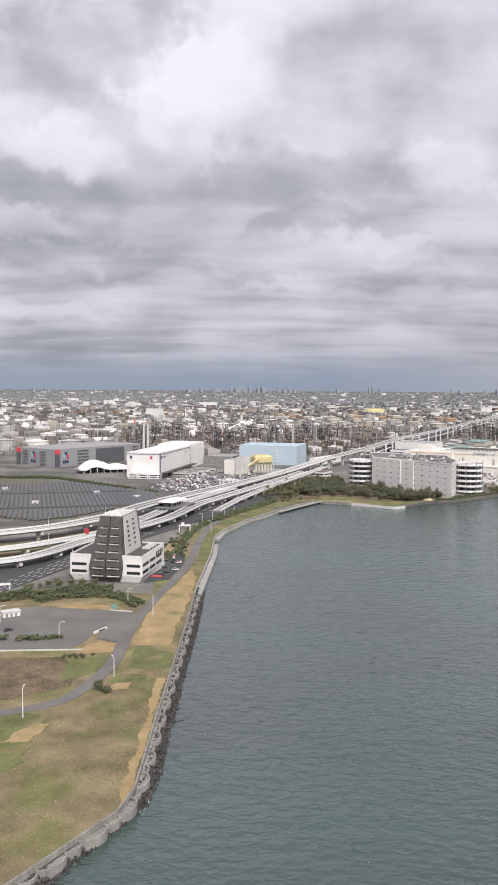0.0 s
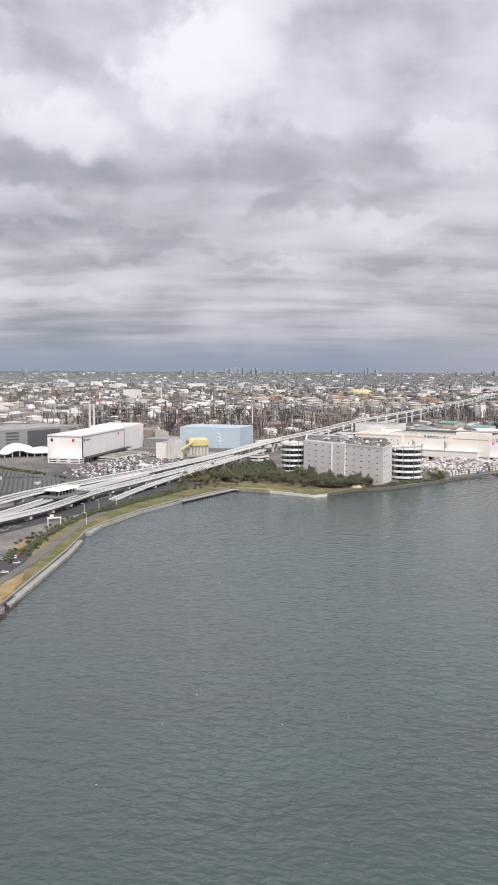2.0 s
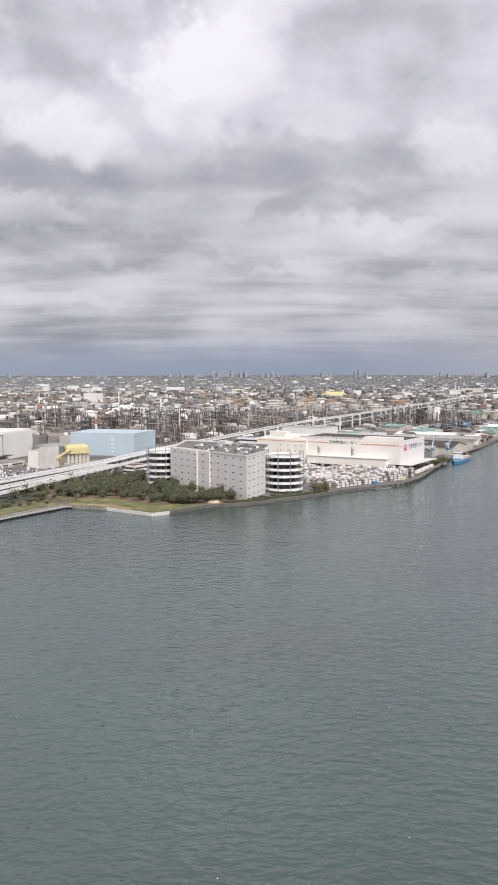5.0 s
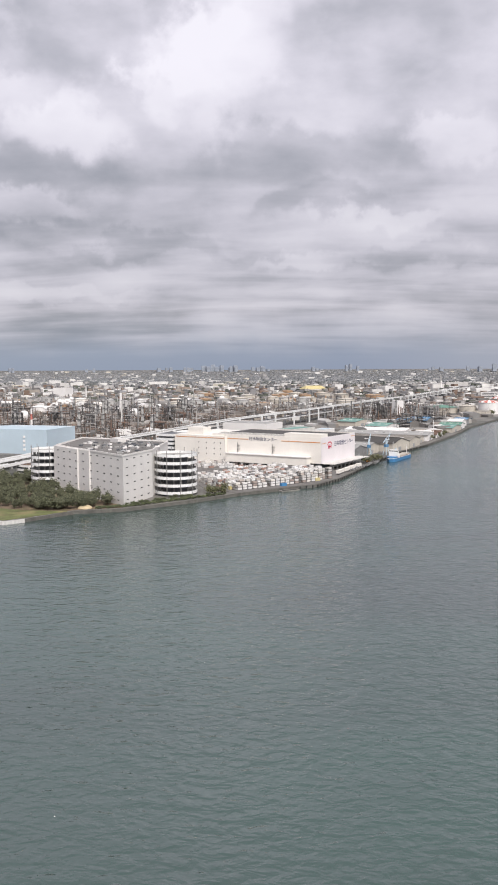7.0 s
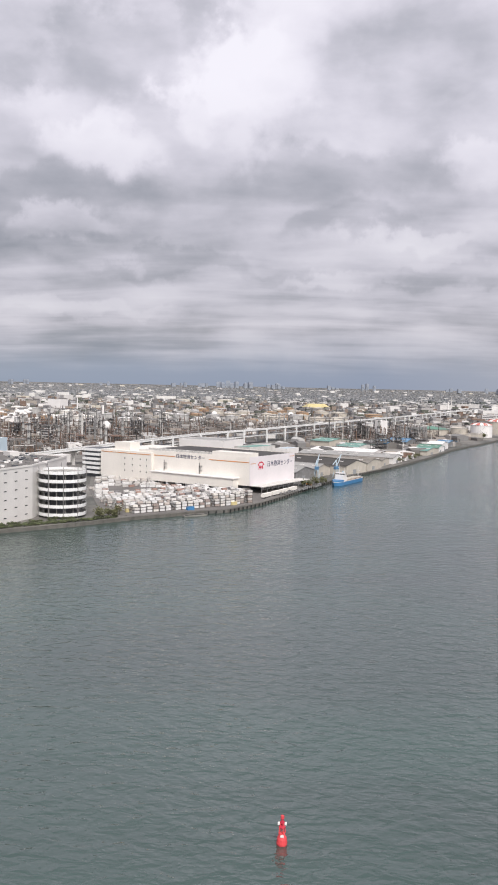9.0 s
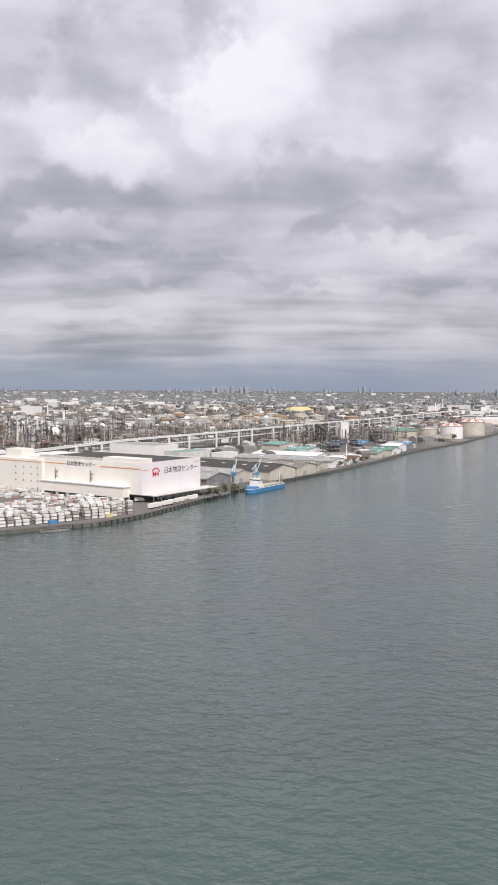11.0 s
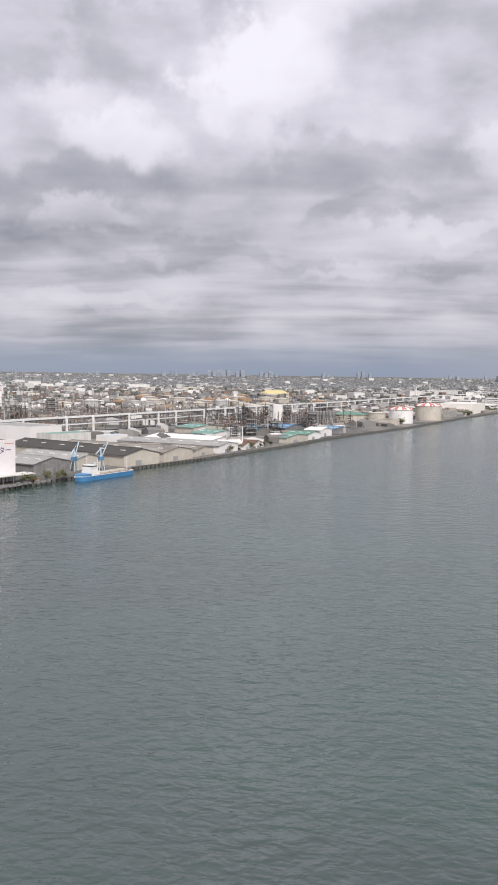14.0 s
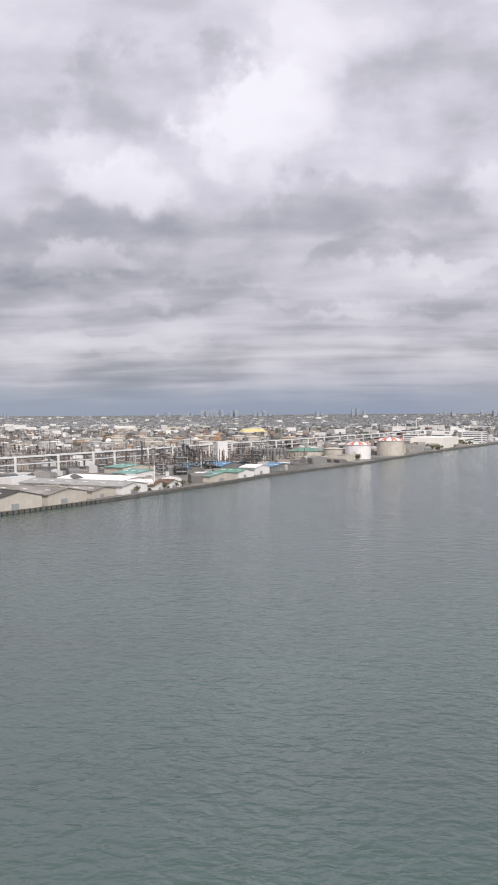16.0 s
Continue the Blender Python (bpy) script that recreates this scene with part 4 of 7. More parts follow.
viaduct("viaduct", "curved pale ramp leading down to the shore road", [(-78, 820, 11), (-52, 890, 11), (-22, 965, 11), (22, 1070, 12), (80, 1195, 16.5), (118, 1262, 19.5)], 9, 32)
viaduct("viaduct", "pale lower ramp beside the expressway", [(-330, 515, 9), (-240, 548, 9.5), (-179, 581, 9.5), (-148, 612, 9.5), (-124, 650, 9), (-104, 710, 8.5), (-84, 780, 9.5), (-60, 850, 10.5), (-28, 930, 11)], 9, 34)
viaduct("viaduct", "pale curved slip ramp by the ventilation tower", [(-330, 486, 8), (-230, 515, 8.5), (-172, 540, 9), (-148, 562, 9.5), (-126, 618, 9.5), (-97, 679, 9.5), (-76, 731, 9.5), (-57, 810, 10), (-40, 850, 10.5), (-8, 930, 11), (26, 1012, 12), (60, 1096, 13.5)], 10, 34)
viaduct("viaduct", "narrow pale ramp rising from the shore bank", [(-38.5, 800, 4.8), (-28, 838, 6.0), (-17.5, 872, 7.2), (-2, 915, 8.4), (14, 957, 9.6), (38, 1015, 11.2), (66, 1085, 13), (92, 1150, 15)], 6.5, 26, depth=1.2)

# ---- far town: rows of houses, offices and flats that nobody could count ----
def town(name, y0, y1, count, size, tall, mat, label, seed, keep=lambda x, y: True, roof=None):
    r = random.Random(seed)
    s = Shape()
    made = 0
    while made < count:
        y = y0 + (y1 - y0) * r.random()
        x = r.uniform(-0.36 * y - 150, 0.26 * y + 420)
        if not keep(x, y):
            continue
        w, d = r.uniform(*size) * r.choice((0.8, 1.0, 1.7)), r.uniform(*size) * 0.8
        h = tall[0] + (tall[1] - tall[0]) * r.random() ** 4.5
        s.box(x, y, hill(y) - 1, w, d, h + 1, r.choice((0.42, 0.42, 0.5, 0.2, -0.1)) + (math.pi / 2 if r.random() < 0.5 else 0))
        made += 1
    return solo(name, s, mat, label, "buildings", kind="stuff")


def coast_x(y):
    for (x0, a), (x1, b) in zip(COAST[20:], COAST[21:]):
        if a <= y <= b:
            return x0 + (x1 - x0) * (y - a) / (b - a)
    return 1840 + (y - 4300) * 0.5 if y > 4300 else 1400


inland = lambda x, y: x < coast_x(y) - 40
town("town", 2450, 3300, 3600, (7, 22), (4, 17), CITY_WALL, "dense low town of pale and grey houses and works", 3, inland)
town("town", 3300, 4500, 6500, (7, 26), (5, 22), CITY_WALL, "dense distant town of grey and white blocks and flats", 4, inland)
town("town", 3300, 5200, 200, (24, 70), (12, 32), PALE_WALL, "larger pale flats and halls in the town", 14, inland)
# from here on the wall colours carry the aerial haze
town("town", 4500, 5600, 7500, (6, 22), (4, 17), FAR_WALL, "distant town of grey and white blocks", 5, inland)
town("town", 5600, 6600, 9000, (5, 17), (3, 9), HAZE_WALL, "distant town of small blocks with haze painted into their greys", 6, inland)
town("town", 6600, 7500, 11000, (4, 14), (2, 6), HAZE_WALL, "distant town on the rising ground with haze painted into its greys", 7, inland)
town("town", 5200, 7400, 260, (16, 50), (5, 17), PALE_WALL, "pale distant flats standing above the roofs", 15, inland)

# ---- plants ----
def clump(s, r, x, y, z, size):
    """A small uneven tuft of leaves: a jagged octahedron."""
    p = [Vector(d) * size * r.uniform(0.6, 1.25) for d in ((1, 0, 0), (0, 1, 0), (-1, 0, 0), (0, -1, 0), (0, 0, 0.75), (0, 0, -0.55))]
    a = r.uniform(0, 6.3)
    c, n = math.cos(a), math.sin(a)
    s.add([(x + q.x * c - q.y * n, y + q.x * n + q.y * c, z + q.z) for q in p], [(0, 1, 4), (1, 2, 4), (2, 3, 4), (3, 0, 4), (1, 0, 5), (2, 1, 5), (3, 2, 5), (0, 3, 5)])


def tree(name, label, seed, tall, spread, mat, group, m, dense=150, low=0.2):
    r = random.Random(seed)
    t = thing(name, label, "tree", group, m)
    trunk = Shape().tube((0, 0, -0.4), (r.uniform(-.3, .3), r.uniform(-.3, .3), tall * 0.55), 0.22, 7)
    for k in range(5):
        a = r.uniform(0, 6.3)
        z = tall * r.uniform(0.3, 0.5)
        trunk.tube((0, 0, z), (spread * 0.55 * math.cos(a), spread * 0.55 * math.sin(a), z + tall * 0.25), 0.1, 5)
    part("trunk", trunk, M["bark"], t)
    s = Shape()
    heads = [(r.uniform(-.5, .5) * spread, r.uniform(-.5, .5) * spread, tall * r.uniform(0.5, 0.85)) for _ in range(7)]
    for k in range(dense):
        hx, hy, hz = r.choice(heads)
        g = lambda q: r.gauss(0, q)
        clump(s, r, hx + g(spread * 0.22), hy + g(spread * 0.22), max(tall * low, hz * (1 if low > 0.1 else 0.75) + g(tall * 0.15)), r.uniform(0.065, 0.17) * spread)
    part("crown", s, M[mat], t)
    return t


def inside(p, poly):
    x, y = p
    hit = False
    for (x0, y0), (x1, y1) in zip(poly, poly[1:] + poly[:1]):
        if (y0 > y) != (y1 > y) and x < (x1 - x0) * (y - y0) / (y1 - y0) + x0:
            hit = not hit
    return hit


def grove(poly, count, kinds, seed, apart=3.6, scale=(0.75, 1.2)):
    r = random.Random(seed)
    xs, ys = [p[0] for p in poly], [p[1] for p in poly]
    spots = []
    for _ in range(count * 40):
        p = (r.uniform(min(xs), max(xs)), r.uniform(min(ys), max(ys)))
        if inside(p, poly) and all((p[0] - q[0]) ** 2 + (p[1] - q[1]) ** 2 > apart ** 2 for q in spots):
            spots.append(p)
            base = r.choice(kinds)
            copy_thing(base, at(p[0], p[1], LAND, 0, 0, r.uniform(0, 360)) @ Matrix.Scale(r.uniform(*scale), 4))
        if len(spots) >= count:
            break


PINES = "pines on the point"
pine_kinds = [tree("pine_tree", "dark green spreading shore pine beside the warehouse", 11 + k, 8.6 + k, 5.4, "pine", PINES, at(100 + 14 * k, 940 + 9 * k, LAND), 560) for k in range(4)]
leaf_kinds = [tree("broadleaf_tree", "olive green broadleaf tree beside the expressway", 31 + k, 7.5 + k, 4.6, "leaf", "broadleaf trees", at(38 + 12 * k, 958 + 11 * k, LAND), 190) for k in range(2)]
bush_kinds = [tree("shrub", "low rounded green shrub", 51 + k, 2.8 + 0.5 * k, 2.6, "hedge", "shrubs", at(30 + 5 * k, 905 + 2 * k, LAND), 150, 0.05) for k in range(2)]
pale_kinds = [tree("flowering_tree", "pale bare flowering tree among the pines", 61, 6.2, 3.4, "pale_leaf", "pale trees", at(66, 905, LAND), 170)]
grove([(52, 925), (92, 924), (120, 899), (156, 887), (190, 899), (202, 910), (160, 955), (131, 988), (108, 996), (100, 1060), (66, 1064), (48, 1010)], 165, pine_kinds, 2, 3.5, (0.55, 0.92))
grove([(150, 888), (188, 899), (204, 911), (194, 924), (176, 915), (150, 902)], 18, pine_kinds, 22, 4.0, (0.6, 0.9))
grove([(6, 905), (40, 905), (55, 930), (62, 1060), (40, 1040), (10, 985), (0, 930)], 70, leaf_kinds + bush_kinds, 3, 3.3, (0.75, 1.15))
grove([(20, 860), (50, 890), (50, 905), (10, 900), (-5, 862)], 16, bush_kinds + pale_kinds, 4, 3.5, (0.7, 1.1))
grove([(212, 903), (256, 946), (252, 954), (207, 907)], 22, bush_kinds, 5, 2.6, (0.7, 1.2))
grove([(262, 945), (286, 972), (280, 985), (258, 955)], 14, bush_kinds + leaf_kinds, 6, 3.0, (0.5, 0.9))
grove([(424, 1178), (446, 1216), (438, 1228), (414, 1190)], 9, leaf_kinds, 7, 4.5, (0.6, 0.9))
grove([(548, 1470), (590, 1565), (578, 1570), (536, 1476)], 16, leaf_kinds + bush_kinds, 8, 4.5, (0.7, 1.0))


def hedge(line, width, tall, label, seed):
    """A rough hedge: a dense bank of leaf clumps along a line, with dark twigs inside."""
    r = random.Random(seed)
    s, twig = Shape(), Shape()
    pts = smooth_line([(x, y, 0) for x, y in line], 4)
    for a, b in zip(pts, pts[1:]):
        d = (b - a)
        n = Vector((-d.y, d.x, 0)).normalized()
        swell = r.uniform(0.7, 1.2)
        for k in range(max(3, int(d.length * width * 2.4))):
            off = r.uniform(-1, 1)
            p = a.lerp(b, r.random()) + n * off * width * 0.5
            top = tall * swell * (1 - 0.55 * off * off)
            clump(s, r, p.x, p.y, LAND + top * r.random() ** 0.5, r.uniform(0.35, 0.85))
        for k in range(max(1, int(d.length / 2))):
            p = a.lerp(b, r.random()) + n * r.uniform(-0.4, 0.4) * width * 0.5
            twig.tube((p.x, p.y, LAND - 0.3), (p.x + r.uniform(-.4, .4), p.y, LAND + tall * 0.6), 0.12, 5)
    t = thing("hedge", label, "hedge", "hedges")
    part("foliage", s, M["hedge"], t)
    part("stems", twig, M["bark"], t)


hedge([(-170, 442), (-148, 462), (-122, 474), (-104, 484), (-84, 486)], 13, 4.6, "tall unclipped green hedge before the ventilation station", 9)
hedge([(-122, 460), (-108, 470), (-92, 474), (-76, 472), (-64, 456)], 7, 3.2, "dense green hedge round the car park", 10)
hedge([(-84, 470), (-74, 466), (-66, 450)], 4, 2.4, "low green hedge at the car park corner", 11)
hedge([(-113, 389), (-103, 391), (-92, 394)], 5, 2.6, "clipped dark green hedge inside the car park", 12)
hedge([(-140, 390), (-128, 390), (-117, 390)], 5, 2.6, "clipped dark green hedge inside the car park", 13)
hedge([(-64, 572), (-58, 610), (-56, 660), (-48, 720), (-30, 770)], 6, 2.2, "straggling green hedge below the ramps", 14)
hedge([(190, 896), (214, 906), (240, 929), (264, 950), (282, 968)], 4.5, 2.0, "low green hedge along the warehouse quay", 19)
hedge([(-38, 748), (-18, 800), (0, 838), (16, 880)], 10, 3.0, "overgrown scrub bank beside the quay", 15)
hedge([(-400, 1150), (-328, 1084), (-268, 1084), (-205, 1030), (-150, 984)], 9, 3.0, "long dark scrub belt behind the solar field", 20)
grove([(-150, 480), (-118, 500), (-90, 500), (-120, 486)], 10, leaf_kinds, 16, 4.0, (0.45, 0.7))
grove([(-85, 362), (-72, 366), (-72, 371), (-86, 368)], 9, bush_kinds, 14, 1.9, (0.35, 0.6))
grove([(-63, 323), (-58, 323), (-58, 331), (-63, 331)], 3, bush_kinds, 15, 1.6, (0.8, 1.0))
grove([(-66, 575), (-56, 560), (-50, 600), (-55, 690), (-40, 740), (-48, 750), (-62, 700), (-72, 610)], 46, bush_kinds, 16, 2.4, (0.5, 0.95))
grove([(-40, 735), (0, 830), (-10, 845), (-52, 745)], 22, bush_kinds, 18, 3.0, (0.5, 0.9))
grove([(-270, 1080), (-150, 980), (-110, 940), (-108, 948), (-150, 990), (-262, 1092)], 40, bush_kinds, 17, 3.0, (0.6, 1.0))

# ---- shore field by the seawall ----
patch("grass_field", [(-420, -40), (-141, 60), (-57, 198), (-38, 231), (-36.4, 246), (-36.4, 480), (-33.4, 600), (-34.2, 668), (-29.6, 694), (-11, 753), (16, 812), (6, 822), (-30, 775), (-60, 700), (-66, 575), (-60, 480), (-118, 495), (-420, 330)], M["dry_grass"], "dry yellow-brown grass field behind the seawall", "grass")
patch("grass_field", [(-330, 590), (-330, 545), (-230, 540), (-160, 575), (-128, 640), (-120, 700), (-140, 690), (-175, 640), (-240, 610)], M["dry_grass"], "yellow-brown grass between the ramps", "grass", 0.2)
patch("grove_floor", [(-12, 845), (24, 836), (60, 891), (98, 879), (140, 852), (150, 860), (175, 890), (209, 901), (206, 911), (137, 994), (110, 1050), (60, 1064), (20, 985), (-5, 900)], M["scrub"], "brown weedy ground under the pines", "ground", 0.2)
patch("scrub_field", [(-112, 363), (-86, 366), (-76, 352), (-74, 330), (-92, 316), (-130, 300), (-200, 330), (-180, 372)], M["scrub"], "brown scrubby waste ground beside the car park", "grass", 0.22)
for outline_, mat, label in (
        ([(-42, 543), (-57, 460), (-57, 384), (-40, 382), (-38, 446), (-37, 520)], "straw", "golden dry grass strip beside the shore road"),
        ([(-118, 452), (-100, 461), (-74, 450), (-78, 444), (-100, 448)], "straw", "golden dry grass edge of the car park"),
        ([(-76, 408), (-68, 413), (-61, 435), (-66, 436), (-75, 418)], "straw", "golden grass island by the car park entrance"),
        ([(-80, 370), (-66, 372), (-65, 386), (-73, 391), (-79, 384)], "straw", "golden grass island by the car park entrance"),
        ([(-80, 334), (-72, 341), (-65, 362), (-68, 366), (-80, 362)], "green_grass", "green grass verge beside the shore road"),
        ([(-55, 352), (-38, 355), (-39, 380), (-55, 382)], "green_grass", "green grass patch by the seawall"),
        ([(-60, 334), (-45, 336), (-46, 344), (-58, 345)], "green_grass", "green grass patch beside the shore road"),
        ([(-100, 300), (-79, 302), (-76, 290), (-74, 262), (-84, 246), (-110, 270)], "green_grass", "bright green grass below the shore road"),
        ([(-86, 274), (-77, 276), (-73, 292), (-80, 292)], "straw", "golden dry grass patch in the field"),
        ([(-37, 703), (-32, 700), (-11, 757), (-20, 778), (-36, 735)], "green_grass", "green grass bank above the quay"),
        ([(-41, 575), (-34.6, 570), (-34.8, 660), (-31, 700), (-38, 705), (-42, 640)], "green_grass", "green grass bank by the seawall"),
        ([(-70, 606), (-56, 606), (-53, 660), (-66, 640)], "straw", "golden grass verge below the ramps"),
        ([(-38, 235), (-40, 250), (-39, 300), (-41, 340), (-36.6, 340), (-36.6, 247)], "straw", "pale dry grass along the seawall"),
        ([(-58, 326), (-50, 327), (-50, 334), (-57, 334)], "straw", "golden bare patch in the grass"),
        ([(-6, 764), (14, 818), (56, 890), (40, 896), (2, 846), (-18, 790)], "green_grass", "green grass bank beside the quay"),
        ([(62, 888), (98, 876), (137, 848), (149, 857), (172, 886), (150, 886), (118, 896), (90, 922), (58, 916)], "green_grass", "grass clearing of the waterside park"),
        ([(64, 887), (98, 876), (120, 860), (118, 868), (98, 884), (70, 894)], "straw", "golden grass bank of the waterside park")):
    patch("grass_patch", ragged_edge(outline_, 1.3, len(label) + int(outline_[0][1])), M[mat], label, "grass", 0.32 if mat == "green_grass" else 0.36)

def tufts():
    """Tussocks of dry and green grass over the shore field."""
    q = random.Random(41)
    s = Shape()
    paved = [[(-150, 436), (-118, 450), (-78, 443), (-62, 430), (-61, 395), (-84, 376), (-150, 378)]]
    road = [(x, y) for x, y in ((-118, 288), (-93, 301), (-82, 307), (-73, 315), (-66, 335), (-62, 362), (-62, 413), (-57, 469), (-47, 555), (-45, 620))]
    made = 0
    while made < 9000:
        y = 150 + 440 * q.random() ** 1.4
        x = -37.5 - 75 * q.random() ** 1.3
        if y < 240:
            x -= (240 - y) * 0.6
        near = min(abs(x - (a[0] + (b[0] - a[0]) * min(max((y - a[1]) / (b[1] - a[1]), 0), 1))) + 3 * max(0, a[1] - y, y - b[1]) for a, b in zip(road, road[1:]))
        if near < 5.5 or any(inside((x, y), p) for p in paved) or (y > 500 and x < -60):
            continue
        clump(s, q, x, y, LAND + 0.22, q.uniform(0.14, 0.42))
        made += 1
    return solo("grass_tufts", s, palette_material("tussock_grass", [(0.23, 0.18, 0.10), (0.19, 0.165, 0.08), (0.29, 0.215, 0.12), (0.15, 0.145, 0.06), (0.21, 0.175, 0.09), (0.33, 0.25, 0.14), (0.17, 0.165, 0.07)], 0.95), "tussocks of dry grass over the shore field", "grass", kind="stuff")


tufts()
ROAD = smooth_line([(-150, 268, 0), (-118, 288, 0), (-93, 301, 0), (-82, 307, 0), (-73, 315, 0), (-66, 335, 0), (-62, 362, 0), (-62, 413, 0), (-57, 469, 0), (-47, 555, 0), (-45, 620, 0), (-43, 692, 0), (-38, 730, 0), (-30, 765, 0)], 6)
solo("road", ribbon(ROAD, 5.8, LAND - 0.2, LAND + 0.42), M["asphalt"], "grey asphalt shore road without markings", "road", kind="structure")
patch("car_park", [(-150, 436), (-118, 450), (-78, 443), (-66, 440), (-62, 428), (-67, 424), (-77, 413), (-80, 392), (-84, 378), (-114, 374), (-150, 380)], M["asphalt"], "empty grey asphalt car park", "car park", 0.38)
patch("slip_road", [(-77, 413), (-62, 428), (-61, 400), (-66, 388), (-76, 394)], M["asphalt"], "asphalt entrance of the car park", "road", 0.40)
patch("forecourt", [(-69, 508), (-50, 520), (-48, 560), (-54, 612), (-64, 600), (-66, 560)], M["asphalt_dark"], "dark asphalt forecourt of the ventilation station", "forecourt", 0.3)
patch("low_road", [(-330, 380), (-152, 470), (-120, 560), (-96, 640), (-62, 720), (-12, 830), (34, 950), (22, 952), (-40, 838), (-86, 724), (-126, 648), (-160, 560), (-210, 500), (-340, 430)], M["asphalt_dark"], "dark sunken toll road with pale lane lines", "road", 0.40)
for by in (-1.5, 2.5, 6.5, 10.5):
    ln = smooth_line([(-152 - by, 478, 0), (-132 - by, 540, 0), (-112 - by, 610, 0), (-84 - by, 690, 0)], 6)
    for k in range(0, len(ln) - 1):
        solo("lane_line", ribbon([ln[k], ln[k].lerp(ln[k + 1], 0.6)], 0.35, LAND + 0.3, LAND + 0.46), M["line"], "white painted lane line on the toll road", "road marking", "lane lines", kind="structure")
for a, b in (((-79, 376), (-118, 373)), ((-118, 373), (-150, 379)), ((-66, 441), (-78, 444))):
    solo("kerb", ribbon([a, b], 0.5, LAND, LAND + 0.7), M["concrete_light"], "pale kerb of the car park", "kerb", kind="structure")


# ---- seawall ----
def seawall():
    t = thing("seawall", "weathered concrete seawall with scalloped wave-breaking chambers", "seawall", kind="structure")
    line = [Vector((*p, 0)) for p in ((-160, 24), (-98, 128), (-57.5, 196), (-38.5, 229), (-35.6, 243), (-35.8, 300), (-35.4, 380), (-35.6, 484))]
    part("parapet", ribbon(line, 0.6, 2.5, 5.0), M["concrete_mid"], t)
    run = []
    for a, b in zip(line, line[1:]):
        n = max(1, round((b - a).length / 2.0))
        run += [a.lerp(b, k / n) for k in range(n)]
    run.append(line[-1])
    k, big = 0, True
    while k < len(run) - 6:
        span = 5 if big else 3
        a, b = run[k], run[min(k + span, len(run) - 1)]
        d = (b - a)
        n = Vector((d.y, -d.x, 0)).normalized()
        bulge = 3.1 if big else 2.0
        arc = []
        for i in range(11):
            u = math.pi * i / 10
            arc.append(a + d * (0.5 - 0.5 * math.cos(u)) + n * (0.3 + bulge * math.sin(u) ** 0.8))
        part("chamber_wall", ribbon(arc, 0.55, 0.2, 4.0 if big else 3.7), M["concrete_mid"], t)
        fl = [(p.x, p.y) for p in arc]
        part("chamber_floor", Shape().prism(fl, 0.2, 3.2), M["concrete_mid"], t)
        k += span
        big = not big


seawall()


def rocks():
    r = random.Random(5)
    s = Shape()
    line = [Vector(p) for p in ((-150, 28), (-92, 124), (-51, 200), (-41, 222), (-33.0, 238), (-31.2, 254), (-31.4, 300), (-31.4, 351), (-31.2, 430), (-32.4, 500))]
    for a, b in zip(line, line[1:]):
        d = b - a
        n = Vector((d.y, -d.x)).normalized()
        for k in range(int(d.length * 20)):
            p = a + d * r.random() + n * r.uniform(-3.2, 1.6)
            z = 1.35 + r.uniform(-0.3, 0.5) - 0.5 * min(0.6, (p - a).dot(n))
            size = r.uniform(0.3, 0.85)
            q = [Vector(v) * size * r.uniform(0.6, 1.3) for v in ((1, 0, 0), (0, 1, 0), (-1, 0, 0), (0, -1, 0), (0, 0, 0.9), (0, 0, -0.8))]
            s.add([(p.x + v.x, p.y + v.y, z + v.z) for v in q], [(0, 1, 4), (1, 2, 4), (2, 3, 4), (3, 0, 4), (1, 0, 5), (2, 1, 5), (3, 2, 5), (0, 3, 5)])
    solo("rock_armour", s, M["rock"], "dark wet rubble along the foot of the seawall", "rocks", kind="stuff")
    foam = Shape()
    for k in range(170):
        i = r.randrange(len(line) - 1)
        d = line[i + 1] - line[i]
        n = Vector((d.y, -d.x)).normalized()
        p = line[i] + d * r.random() + n * (0.6 + abs(r.gauss(0, 0.7)))
        clump(foam, r, p.x, p.y, SEA + 0.1, r.uniform(0.06, 0.2))
    solo("surf", foam, M["white"], "white flecks of surf on the rubble", "surf", kind="stuff")


rocks()
fleck = Shape()
q = random.Random(12)
for k in range(60):
    clump(fleck, q, q.uniform(-20, 330), q.uniform(170, 620), SEA + 0.06, q.uniform(0.08, 0.24))
solo("whitecaps", fleck, M["white"], "scattered small white flecks of foam on the waves", "foam", kind="stuff")
solo("quay", Shape().prism([(-36.4, 484), (-31.9, 484), (-28.6, 600), (-29.6, 640), (-33.5, 640), (-32.6, 600)], -1, 3.0), M["concrete"], "pale concrete landing stage at the seawall", "quay", kind="structure")
solo("quay_wall", ribbon([(-36.2, 484), (-32.8, 600), (-33.8, 668), (-29, 694), (-10.2, 753), (18.2, 813), (59, 885)], 0.7, 2.5, 4.3), M["concrete"], "low weathered concrete quay wall", "quay wall", kind="structure")
solo("quay", Shape().prism([(-36, 664), (-29, 661), (-26, 694), (-8, 751), (21, 811), (16, 816), (-13, 755), (-32, 697), (-40, 672)], -1, 3.3), M["concrete"], "narrow stained concrete quay", "quay", kind="structure")
jetty = thing("jetty", "low piled concrete jetty along the grass bank", "jetty")
part("deck", ribbon([(20, 809), (62, 881), (68, 881)], 4.4, 2.5, 3.4), M["concrete"], jetty)
for k in range(22):
    part("support", Shape().box(21.8 + 1.9 * k, 808 + 3.26 * k, -1.5, 1.0, 1.0, 4.1), M["black"], jetty)
solo("quay_wall", ribbon([(61, 884), (98, 872)], 0.9, -1, 4.0), M["concrete_old"], "stained park revetment wall", "quay wall", kind="structure")
